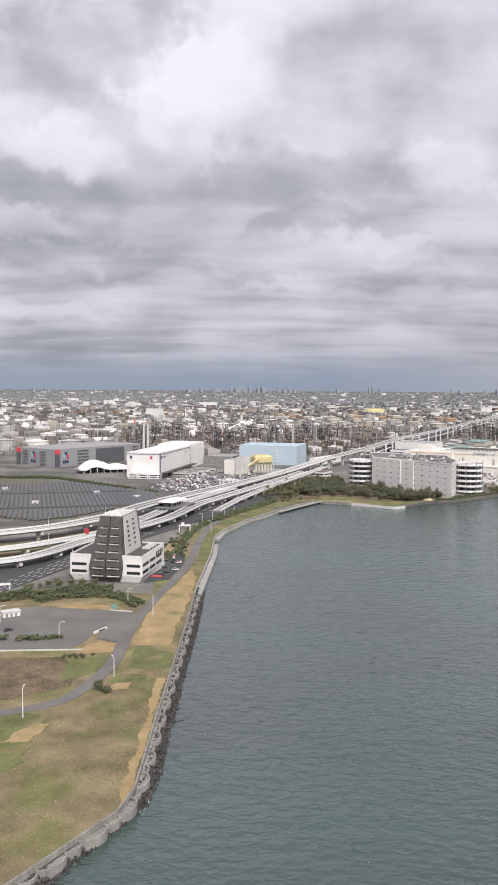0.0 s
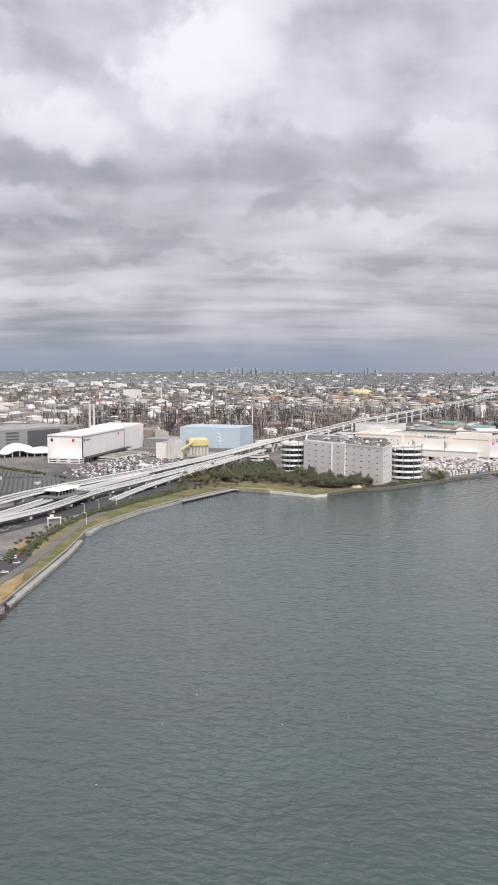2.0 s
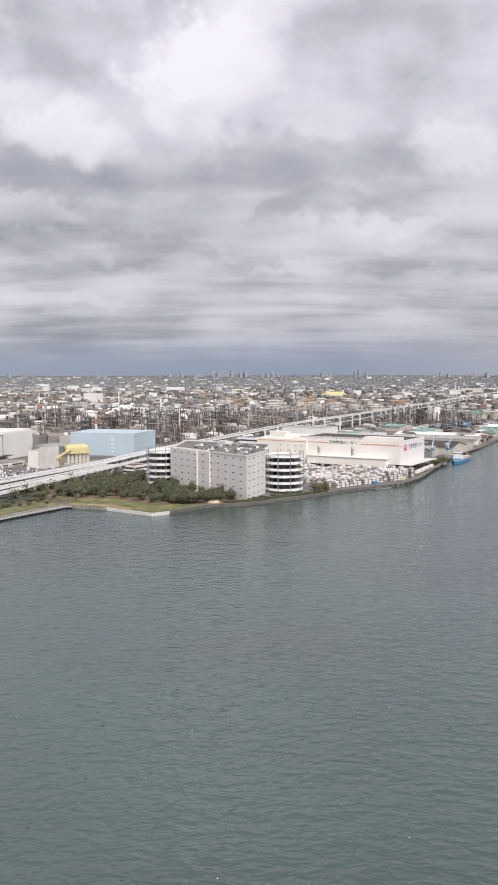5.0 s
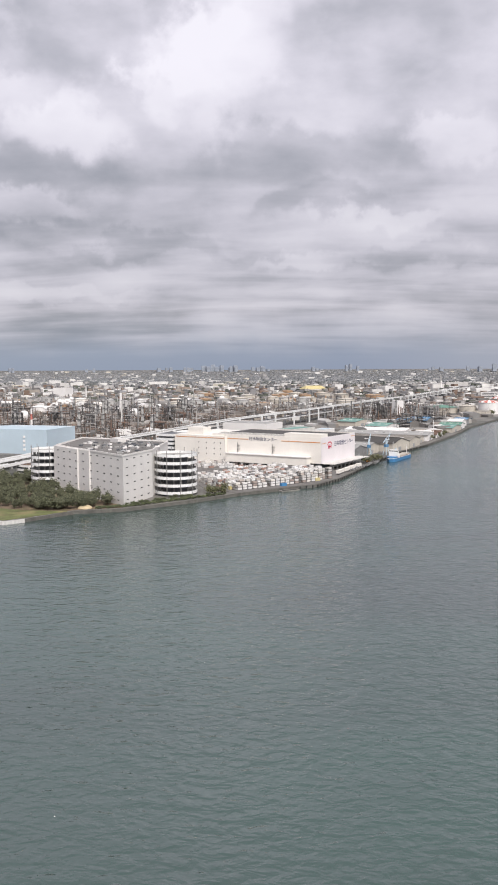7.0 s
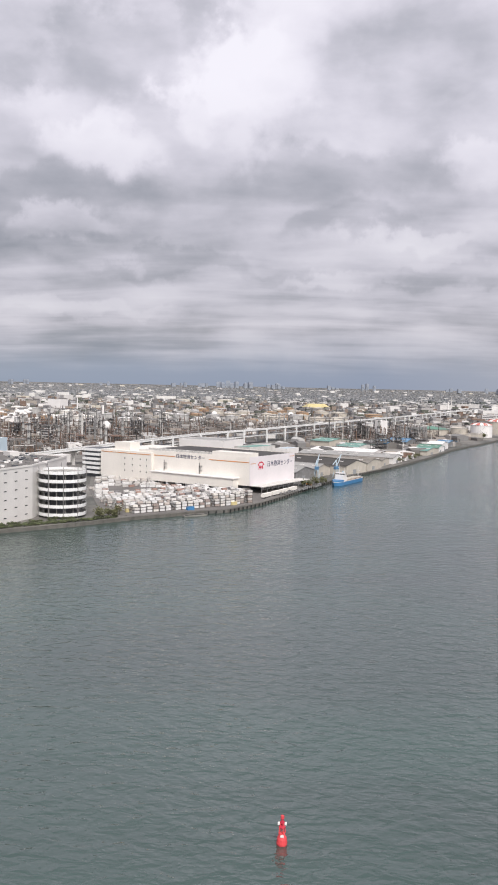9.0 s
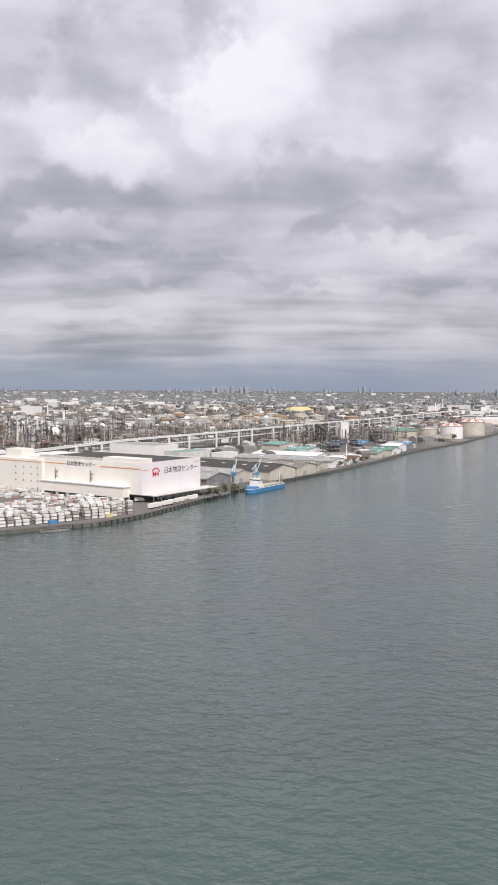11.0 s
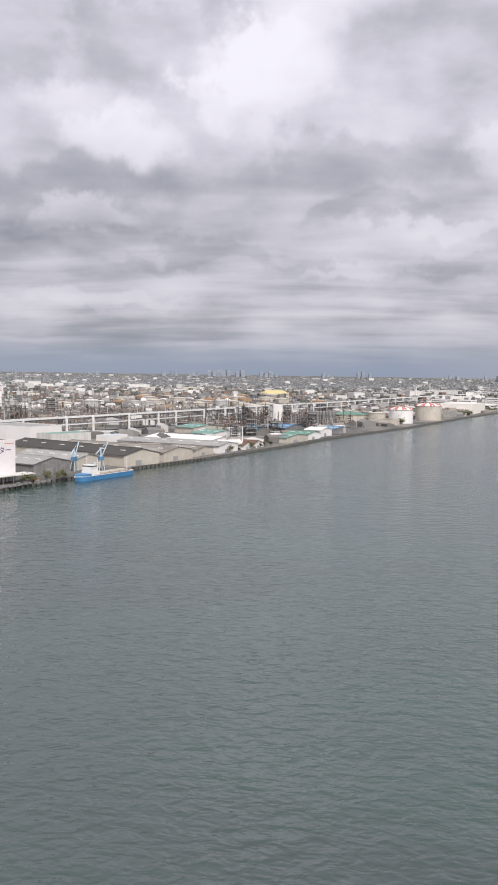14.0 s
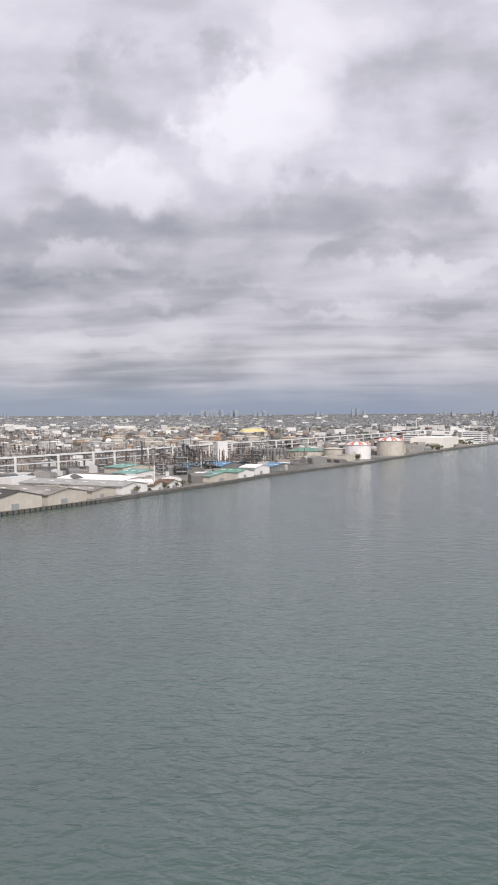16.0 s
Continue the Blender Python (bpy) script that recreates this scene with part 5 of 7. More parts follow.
solo("quay_wall", ribbon([(98, 872), (138, 844.5), (150, 853.5)], 1.3, 0.9, 3.7), M["concrete_light"], "white-faced revetment of the park corner", "quay wall", kind="structure")
solo("quay_wall", ribbon([(150, 854), (176, 886), (211, 897), (259, 937), (291, 970)], 1.2, -1, 3.8), M["quay_face"], "worn concrete revetment below the warehouse", "quay wall", kind="structure")
solo("sand_heap", Shape().dome(182, 898, LAND - 0.3, 5.6, 2.9, 18, 5), M["sand"], "pale conical heap of sand on the quay", "sand heap", smooth=True)

# ---- street furniture ----
def street_lamp(x, y, tall, turn, label="white street lamp with a curved arm"):
    t = thing("street_lamp", label, "street lamp", "street lamps", at(x, y, LAND, 0, 0, turn))
    part("pole", Shape().cone(0, 0, -0.2, 0.22, 0.12, tall, 8), M["white"], t)
    s = Shape()
    pts = [(1.7 * (1 - math.cos(a)), 0, tall - 0.3 + 0.9 * math.sin(a)) for a in (0, 0.5, 1.0, 1.57)]
    for p, q in zip(pts, pts[1:]):
        s.tube(p, q, 0.12, 6)
    part("arm", s, M["white"], t)
    part("lamp_head", Shape().box(2.2, 0, tall + 0.5, 1.2, 0.45, 0.22), M["concrete_light"], t)


for x, y, tall, turn in ((-94, 395, 7, 20), (-71, 459, 8, 0), (-54, 434, 10, 90), (-58.5, 341, 8, 120), (-84, 297, 11, 90), (-130, 420, 8, 10), (-38, 690, 9, 200), (-48, 730, 9, 200), (-40, 748, 9, 200), (-30, 770, 9, 200), (-22, 792, 9, 200)):
    street_lamp(x, y, tall, turn)
for x, y, z, turn in ((-150, 600, 9.5, -60), (-118, 650, 9, -60), (-190, 575, 9.5, -60), (-165, 660, 12, -60), (-128, 705, 12.6, -70), (-128, 578, 7, -60), (-100, 640, 7, -60), (-60, 880, 15, -60), (-20, 980, 17, -60), (20, 1070, 19, -60)):
    t = thing("street_lamp", "white lamp post on the ramp barrier", "street lamp", "ramp lamps", at(x, y, z - 1.0, 0, 0, turn))
    part("pole", Shape().cone(0, 0, 0, 0.2, 0.12, 9, 8), M["white"], t)
    part("lamp_head", Shape().box(0.9, 0, 8.8, 2.2, 0.4, 0.25), M["white"], t)

hut = thing("toilet_hut", "small white flat-roofed hut at the edge of the car park", "hut", m=at(-128, 431, LAND, 0, 0, 33))
part("wall", Shape().box(0, 0, -0.2, 9, 5, 3.0), M["white"], hut)
part("roof", Shape().box(0, 0, 2.8, 9.8, 5.8, 0.5), M["concrete_light"], hut)
for k in range(3):
    part("door", Shape().box(-2.5 + 2.4 * k, -2.55, 0.0, 1.1, 0.15, 2.1), M["steel"], hut)
sign = thing("sign_board", "green notice board on two posts", "sign", m=at(-76, 444, LAND, 0, 0, 0))
part("board", Shape().box(0, 0, 1.2, 3.0, 0.3, 2.2), M["teal"], sign)
for x in (-1.1, 1.1):
    part("post", Shape().box(x, 0, -0.2, 0.2, 0.2, 1.5), M["steel"], sign)
barrier = thing("guard_fence", "white striped barrier at the car park entrance", "barrier", m=at(-76, 404, LAND, 0, 0, 62))
part("rail", Shape().box(0, 0, 0.5, 10, 0.5, 1.2), M["white"], barrier)
part("stripe", Shape().box(1.0, -0.1, 0.75, 5, 0.5, 0.7), M["black"], barrier)
red_sign = thing("sign_board", "red information panel beside the ramp", "sign", m=at(-131, 642, 9.0, 0, 0, -40))
part("board", Shape().box(0, 0, 1.0, 5.0, 0.4, 4.0), M["red"], red_sign)
part("post", Shape().box(0, 0, -6, 0.5, 0.5, 7.0), M["steel"], red_sign)


def gantry(x, y, wide, turn, z=LAND):
    t = thing("sign_gantry", "white steel portal gantry over the toll road", "gantry", "gantries", at(x, y, z, 0, 0, turn))
    for s in (-1, 1):
        part("post", Shape().box(s * wide / 2, 0, -0.4, 0.6, 0.6, 7.4), M["white"], t)
    part("beam", Shape().box(0, 0, 6.6, wide + 1, 0.9, 1.1), M["white"], t)
    part("panel", Shape().box(-wide * 0.2, -0.3, 7.4, wide * 0.3, 0.4, 2.2), M["white"], t)


gantry(-147, 470, 14, 30)
gantry(-59, 680, 9, 20)
gantry(-30, 940, 16, 10, 12.0)
toll = thing("toll_plaza", "white toll plaza canopy over the expressway lanes", "toll plaza", m=at(-80, 792, 9.6, 0, 0, 70))
part("canopy", Shape().prism([(-16, -8), (16, -8), (16, 8), (-16, 8)], 6.0, 7.6, [(-14, -6), (14, -6), (14, 6), (-14, 6)]), M["white"], toll)
for k in range(6):
    part("booth", Shape().box(-12.5 + 5 * k, 0, 2.0, 1.6, 6, 4.1), M["dark_panel"], toll)
    part("post", Shape().box(-12.5 + 5 * k, -5, 2.0, 0.6, 0.6, 4.1), M["white"], toll)
part("plaza_deck", Shape().box(0, 0, 1.0, 46, 26, 1.0), M["deck"], toll)
for s in (-1, 1):
    part("pier", Shape().box(14 * s, 0, -8.4, 3, 12, 9.5), M["concrete_light"], toll)

# ---- cars ----
def car(m, group, label="small parked car on the asphalt lot", tall=1.0):
    t = thing("car", label, "car", group, m)
    part("body", Shape().prism([(-2.15, -0.85), (2.15, -0.85), (2.15, 0.85), (-2.15, 0.85)], 0.3, 0.95, [(-2.05, -0.8), (2.0, -0.8), (2.0, 0.8), (-2.05, 0.8)]), CAR_PAINT, t)
    part("cabin", Shape().prism([(-1.7, -0.78), (1.0, -0.78), (1.0, 0.78), (-1.7, 0.78)], 0.95, 1.5 * tall, [(-1.3, -0.65), (0.4, -0.65), (0.4, 0.65), (-1.3, 0.65)]), M["glass"], t)
    part("roof", Shape().box(-0.45, 0, 1.5 * tall, 1.7, 1.3, 0.07), CAR_PAINT, t)
    for x in (-1.35, 1.35):
        for y in (-0.85, 0.85):
            part("wheel", Shape().tube((x, y - 0.1, 0.32), (x, y + 0.1, 0.32), 0.32, 8), M["black"], t)
    return t


def truck(m, group, label="white box truck with a dark cab window", long=8.5):
    t = thing("truck", label, "truck", group, m)
    part("box", Shape().box(-0.9, 0, 1.0, long - 2.4, 2.4, 2.7), BOX_PAINT, t)
    part("cab", Shape().prism([(long / 2 - 2.0, -1.15), (long / 2, -1.15), (long / 2, 1.15), (long / 2 - 2.0, 1.15)], 0.5, 2.7, [(long / 2 - 2.0, -1.1), (long / 2 - 0.4, -1.1), (long / 2 - 0.4, 1.1), (long / 2 - 2.0, 1.1)]), M["white"], t)
    part("windscreen", Shape().box(long / 2 - 0.25, 0, 1.6, 0.3, 2.0, 0.8), M["glass"], t)
    part("chassis", Shape().box(0, 0, 0.5, long - 0.5, 1.6, 0.5), M["steel_dark"], t)
    for x in (-long * 0.3, -long * 0.18, long * 0.36):
        for y in (-1.05, 1.05):
            part("wheel", Shape().tube((x, y - 0.15, 0.48), (x, y + 0.15, 0.48), 0.48, 8), M["black"], t)
    return t


LOT = "cars in the works car park"
car0 = car(at(-63, 560, LAND + 0.42, 0, 0, 75), LOT)
van0 = car(at(-57, 571, LAND + 0.42, 0, 0, 75), LOT, "small parked van on the asphalt lot", 1.25)
truck0 = truck(at(-108, 1150, LAND + 0.2, 0, 0, 80), "trucks in the yards")
r = random.Random(21)
for k in range(12):
    a_, b_ = r.randrange(12), r.randrange(6)
    x, y = 203 - a_ * 5.0 + b_ * 4.4, 926 + a_ * 6.1 + b_ * 14.0
    copy_thing(r.choice((car0, van0)), at(x + r.uniform(-1, 1), y, 41.2, 0, 0, 40 + r.choice((0, 180))))
for k in range(9):
    copy_thing(car0, at(-62 + r.uniform(-2, 9), 528 + k * 7.6, LAND + 0.42, 0, 0, r.choice((10, 15, 100))))
shed = thing("storage_shed", "small red-roofed shed in the station forecourt", "shed", m=at(-62, 517, LAND, 0, 0, -8))
part("wall", Shape().box(0, 0, -0.1, 6, 3.5, 2.3), M["dark_panel"], shed)
part("roof", Shape().box(0, 0, 2.2, 6.4, 3.9, 0.3), M["red"], shed)
copy_thing(car0, at(-121, 404, LAND + 0.4, 0, 0, 40))
patch("works_car_park", [(-150, 1090), (-120, 1010), (-72, 925), (-40, 985), (10, 1090), (30, 1150), (-40, 1230), (-70, 1240), (-120, 1080)], M["asphalt"], "large asphalt car park of the works", "car park", 0.3)
for row in range(13):
    a, b = Vector((-122 + row * 5.2, 1046 - row * 7.5)), Vector((2 - row * 1.0, 1120 - row * 10.0))
    n = int((b - a).length / 3.1)
    for k in range(n):
        if r.random() < 0.38:
            p = a + (b - a) * (k + 0.5) / n
            copy_thing(r.choice((car0, car0, van0)), at(p.x, p.y, LAND + 0.3, 0, 0, 118 + r.choice((0, 180)) + r.uniform(-3, 3)))
for k in range(16):
    copy_thing(truck0, at(-108 + k * 7.5 + r.uniform(-2, 2), 1135 + r.uniform(-14, 40), LAND + 0.3, 0, 0, r.choice((78, 80, 170))))

# ---- solar field ----
farm = thing("solar_farm", "field of tilted dark solar panel rows on gravel", "solar farm", m=at(0, 0, LAND))
FIELD = [(-420, 1150), (-326, 1075), (-268, 1075), (-155, 977), (-106, 930), (-96, 840), (-130, 820), (-166, 758), (-195, 735), (-260, 770), (-420, 860)]
patch("solar_ground", FIELD, M["gravel"], "dark gravel and weeds under the solar panels", "ground", 0.12)
rows_d = Vector((-0.26, 0.966))
rows_n = Vector((0.966, 0.26))
for i in range(-48, 37):
    base = Vector((-160, 880)) + rows_n * (4.5 * i)
    seg = []
    for k in range(-170, 171, 2):
        p = base + rows_d * k
        gap = (k + 170) % 114 < 6 or not inside(p, FIELD) or not inside(p + rows_n * 5, FIELD)
        if not gap:
            seg.append(p)
        if (gap or k >= 169) and len(seg) > 5:
            a, b = seg[0], seg[-1]
            s = Shape()
            vs = []
            for p_ in (a, b):
                lo, hi = p_ - rows_n * 1.4, p_ + rows_n * 1.4
                vs += [(lo.x, lo.y, 0.8), (hi.x, hi.y, 2.1), (hi.x, hi.y, 2.25), (lo.x, lo.y, 0.95)]
            s.add(vs, [(0, 1, 2, 3), (7, 6, 5, 4), (3, 2, 6, 7), (0, 4, 5, 1), (0, 3, 7, 4), (1, 5, 6, 2)])
            part("solar_panel", s, M["solar"], farm)
        if gap:
            seg = []
for x, y in ((-180, 935), (-226, 850), (-130, 900), (-290, 960)):
    part("inverter_hut", Shape().box(x, y, 0, 7, 3, 2.8, 0.3), M["concrete_light"], farm)

# ---- container yard ----
patch("container_yard", [(224, 1120), (262, 1000), (290, 974), (338, 1012), (356, 1022), (380, 1064), (398, 1112), (372, 1124), (300, 1172), (206, 1246), (198, 1236)], M["asphalt"], "worn asphalt of the container yard", "yard", 0.25)
solo("quay_wall", ribbon([(291, 971), (341, 1011), (358, 1021), (382, 1063), (400, 1111), (430, 1197), (466, 1289), (528, 1407)], 1.6, -1, 3.8), M["quay_face"], "stained concrete quay wall of the yard", "quay wall", kind="structure")
solo("quay_wall", ribbon([(528, 1407), (600, 1569), (665, 1741), (788, 1989), (965, 2421), (1185, 2896)], 1.6, -1, 3.9), M["quay_face"], "stained concrete quay wall of the works", "quay wall", kind="structure")
fender = Shape().box(0, 0, -2.2, 0.9, 0.6, 2.0).mesh("fender", M["black"])
for a, b in (((341, 1010), (358, 1020)), ((358, 1020), (382, 1062)), ((382, 1062), (400, 1110)), ((400, 1110), (430, 1196)), ((430, 1196), (466, 1288)), ((466, 1288), (528, 1406))):
    a, b = Vector(a), Vector(b)
    n = int((b - a).length / 6)
    o = Vector(((b - a).y, -(b - a).x)).normalized() * 1.2
    for k in range(n):
        p = a + (b - a) * (k + 0.5) / n + o
        ob = tagged(new("fender", fender), "black rubber fender on the quay wall", "fender", "quay fenders")
        ob.matrix_basis = at(p.x, p.y, 3.9, 0, 0, math.degrees(math.atan2((b - a).y, (b - a).x)))


def container(m):
    t = thing("container", "white refrigerated shipping container in a stack", "shipping container", "stacked containers", m)
    body = Shape().box(0, 0, 0.34, 4.3, 1.95, 1.62)
    part("body", body, BOX_PAINT, t)
    part("base_rail", Shape().box(0, 0, 0, 5.0, 2.1, 0.28), M["steel_dark"], t)
    part("end_wall", Shape().box(2.25, 0, 0.2, 0.3, 2.05, 1.8), M["steel_dark"], t)
    return t


box0 = container(at(318, 1040, LAND + 0.25, 0, 0, 40))
r = random.Random(8)
u, v = Vector((0.766, 0.643)), Vector((-0.643, 0.766))
O = Vector((293, 984))
count = 0
deep = Shape()
YARD = [(262, 1010), (291, 982), (340, 1020), (374, 1062), (380, 1100), (318, 1134), (236, 1140)]
for j in range(26):
    for i in range(-4, 19):
        p = O + u * (i * 5.5 + (i // 6) * 3.4 + 2) + v * (j * 2.3 + (j // 4) * 4.2 + 3)
        if not inside((p.x, p.y), YARD):
            continue
        stack = (3, 4, 4, 4)[j % 4] + (1 if i > 11 else 0) - (1 if (i * 7 + j // 4) % 5 == 0 else 0) - (1 if r.random() < 0.2 else 0) - (1 if j > 11 else 0)
        for k in range(max(1, stack)):
            if count < 298:
                copy_thing(box0, at(p.x, p.y, LAND + 0.25 + 2.08 * k, 0, 0, 40))
                count += 1
            else:
                deep.box(p.x, p.y, LAND + 0.55 + 2.08 * k, 4.3, 1.95, 1.62, 0.698)
for x, y, colour, lab in ((330, 1012, "blue", "blue shipping container on the quay"), (286, 993, "yellow", "yellow mobile crane carrier by the quay"), (300, 1000, "orange", "orange shipping container on the quay"), (361, 1046, "yellow", "yellow cargo box on the stack")):
    t = thing("container", lab, "shipping container", m=at(x, y, LAND + 0.25, 0, 0, 40))
    part("body", Shape().box(0, 0, 0.05, 6.0, 2.4, 2.5), M[colour], t)
    part("door", Shape().box(3.03, 0, 0.2, 0.1, 2.0, 2.1), M["steel"], t)
# low rows of boxes and tank frames deeper in the yard, past counting
BACK = [(262, 1010), (268, 1040), (300, 1085), (352, 1100), (366, 1118), (296, 1160), (208, 1236), (226, 1120)]
for j in range(70):
    for i in range(-20, 16):
        p = O + u * (i * 6.9 + (j * 5 % 3)) + v * (j * 3.2 + (j // 3) * 4.2 + 6)
        if not inside((p.x, p.y), BACK) or r.random() < 0.38 or (inside((p.x, p.y), YARD) and j < 40):
            continue
        for k in range(r.choice((1, 1, 1, 2, 2)) if j % 5 else 1):
            deep.box(p.x, p.y, LAND + 0.5 + 2.2 * k, 5.4 + r.uniform(-0.8, 1.2), 2.1, 1.9, 0.7 + r.uniform(-0.02, 0.02))
solo("container_rows", deep, palette_material("yard_box_paint", [(0.66, 0.64, 0.62), (0.56, 0.54, 0.52), (0.72, 0.70, 0.68), (0.52, 0.48, 0.45), (0.80, 0.79, 0.78), (0.36, 0.24, 0.20), (0.64, 0.62, 0.60), (0.22, 0.21, 0.21), (0.74, 0.73, 0.72)], 0.55), "long rows of white and rust-brown boxes deep in the yard", "containers", kind="stuff")
for k in range(26):
    p = Vector((252 + (k % 13) * 9.5, 1180 - (k % 13) * 4.2 + (k // 13) * 9)) + Vector((r.uniform(-2, 2), r.uniform(-2, 2)))
    copy_thing(truck0, at(p.x, p.y, LAND + 0.25, 0, 0, r.choice((30, 30, 120, 60))))
for k in range(4):
    t = thing("trailer", "white semi-trailer parked along the quay", "trailer", "quay trailers", at(386 + k * 7.5, 1095 + k * 17, LAND + 0.25, 0, 0, 66))
    part("box", Shape().box(0, 0, 1.1, 15, 3.0, 3.0), M["cream"], t)
    part("chassis", Shape().box(0, 0, 0.5, 14.5, 1.8, 0.6), M["steel_dark"], t)
    for x in (-5.5, -4.2, 4.8):
        for y in (-1.1, 1.1):
            part("wheel", Shape().tube((x, y - 0.2, 0.5), (x, y + 0.2, 0.5), 0.5, 8), M["black"], t)
for k in range(20):
    t = thing("pallet_stack", "grey stack of steel pallets on the quay", "pallets", "pallet stacks", at(398 + k * 1.9 + r.uniform(-2, 2), 1118 + k * 4.0, LAND + 0.25, 0, 0, 66))
    part("stack", Shape().box(0, 0, 0, 3, 2.4, r.uniform(1, 2.4)), M["steel"], t)
pont = thing("pontoon", "dark floating pontoon at the quay", "pontoon", m=at(335, 999, SEA, 0, 0, 36))
part("hull", Shape().box(0, 0, -0.6, 20, 4.5, 1.8), M["concrete_old"], pont)
part("rail", Shape().box(0, -2, 1.2, 19, 0.3, 0.5), M["black"], pont)
loader = thing("wheel_loader", "orange wheel loader on the quay", "loader", m=at(424, 1194, LAND, 0, 0, 60))
part("body", Shape().box(0, 0, 0.9, 4.5, 2.2, 1.6), M["orange"], loader)
part("cab", Shape().box(-0.3, 0, 2.5, 1.7, 1.8, 1.5), M["glass"], loader)
part("bucket", Shape().box(3.2, 0, 0.3, 1.4, 2.6, 1.2), M["orange"], loader)
for x in (-1.4, 1.5):
    for y in (-1.2, 1.2):
        part("wheel", Shape().tube((x, y - 0.3, 0.8), (x, y + 0.3, 0.8), 0.8, 10), M["black"], loader)


# ---- ship and buoy ----
def ship():
    a, b = Vector((449.5, 1214.0)), Vector((481.0, 1277.0))
    t = thing("cargo_ship", "small coaster with blue hull and white deckhouse at the quay", "ship", m=facing(a, b, SEA))
    L_, W_ = (b - a).length, 5.4
    def ring(z, grow, cut):
        return [(cut, 0.0), (5 + cut * 0.3, -W_ * 0.72 * grow), (11, -W_ * grow), (L_ - 8, -W_ * grow), (L_ - 1.5, -W_ * 0.7 * grow), (L_ - 1.0, 0), (L_ - 1.5, W_ * 0.7 * grow), (L_ - 8, W_ * grow), (11, W_ * grow), (5 + cut * 0.3, W_ * 0.72 * grow)]
    part("hull", Shape().prism(ring(0, 0.92, 3.0), -1.5, 3.6, ring(1, 1.0, 0.0)), M["blue"], t)
    part("boot_top", Shape().prism(ring(0, 0.935, 2.9), -1.4, 0.35), M["navy"], t)
    part("bulwark", Shape().prism(ring(1, 1.01, -0.1), 3.6, 4.1, ring(1, 1.01, -0.6)), M["white"], t)
    part("forecastle", Shape().prism([(1, 0), (5.5, -4.2), (11, -5.7), (14, -5.7), (14, 5.7), (11, 5.7), (5.5, 4.2)], 4.1, 5.6), M["blue"], t)
    part("deck", Shape().box(L_ / 2 + 6, 0, 4.1, L_ - 22, 10.4, 0.12), M["rust"], t)
    for k in range(3):
        part("hatch", Shape().box(32 + k * 12, 0, 4.2, 10.5, 8, 1.2), M["tan"], t)
    part("deckhouse", Shape().box(19, 0, 4.1, 11, 9.5, 3.0), M["white"], t)
    part("deckhouse", Shape().box(18.4, 0, 7.1, 9, 8.6, 2.7), M["white"], t)
    bridge = part("bridge", Shape().box(17.6, 0, 9.8, 6.5, 9.6, 2.5), M["white"], t)
    part("bridge_window", Shape().box(17.6, 0, 10.8, 6.6, 9.7, 0.9), M["glass"], bridge)
    part("funnel", Shape().cone(23.5, 0, 9.8, 1.2, 0.9, 4.0, 12), M["light_blue"], t)
    for x, tall in ((14.5, 22.0), (27.5, 17.0), (L_ - 6, 15.0)):
        m_ = part("mast", Shape().cone(x, 0, 4, 0.32, 0.16, tall - 4, 8), M["white"], t)
        part("yard", Shape().box(x, 0, tall - 4, 0.25, 4, 0.25), M["white"], m_)
    for x in (L_ - 3, 6):
        part("winch", Shape().box(x, 0, 4.2, 2, 3, 1.5), M["steel"], t)


ship()


def quay_crane(x, y, turn):
    t = thing("quay_crane", "pale blue level-luffing dock crane", "crane", "dock cranes", m=at(x, y, LAND, 0, 0, turn))
    for dx in (-2.6, 2.6):
        for dy in (-2.6, 2.6):
            part("leg", Shape().tube((dx, dy, 0), (dx * 0.5, dy * 0.5, 9), 0.4), M["light_blue"], t)
    part("house", Shape().box(0, 0, 9, 4.5, 3.6, 3.2), M["blue_roof"], t)
    part("tower", Shape().cone(0, 0, 12, 1.0, 0.5, 7, 6), M["light_blue"], t)
    part("jib", Shape().tube((1, 0, 12.5), (7, 0, 25), 0.45).tube((0, 0, 19), (7, 0, 25), 0.18), M["light_blue"], t)
    part("counter_jib", Shape().tube((0, 0, 19), (-5, 0, 14), 0.5), M["light_blue"], t)


quay_crane(434, 1267, 70)
quay_crane(455, 1275, 40)


def buoy(x, y):
    t = thing("navigation_buoy", "red lateral buoy with a lattice top and lantern", "buoy", m=at(x, y, SEA))
    part("float", Shape().cone(0, 0, -0.6, 1.0, 1.22, 1.0, 20).cone(0, 0, 0.4, 1.22, 1.1, 1.0, 20).cone(0, 0, 1.4, 1.1, 0.6, 1.2, 20), M["red"], t)
    part("number_panel", Shape().box(0, -0.86, 2.0, 0.7, 0.1, 0.5), M["white"], t)
    for k in range(4):
        a = math.pi / 2 * k + 0.4
        part("strut", Shape().tube((0.75 * math.cos(a), 0.75 * math.sin(a), 2.6), (0.45 * math.cos(a), 0.45 * math.sin(a), 4.9), 0.14), M["red"], t)
    part("radar_reflector", Shape().cone(0, 0, 3.5, 0.35, 0.85, 0.5, 4).cone(0, 0, 4.0, 0.85, 0.35, 0.5, 4), M["crimson"], t)
    for x in (-0.75, 0.75):
        part("solar_lamp", Shape().box(x, 0, 4.5, 0.5, 0.5, 0.5), M["white"], t)
    part("lantern", Shape().cone(0, 0, 4.9, 0.5, 0.5, 0.3, 12).cone(0, 0, 5.2, 0.3, 0.24, 0.7, 12), M["crimson"], t)
    part("topmark", Shape().cone(0, 0, 5.9, 0.42, 0.42, 0.6, 12), M["red"], t)


buoy(408.1, 546.3)


# ---- sheds and works along the river ----
SETBACK = 4.0  # width of the quay apron


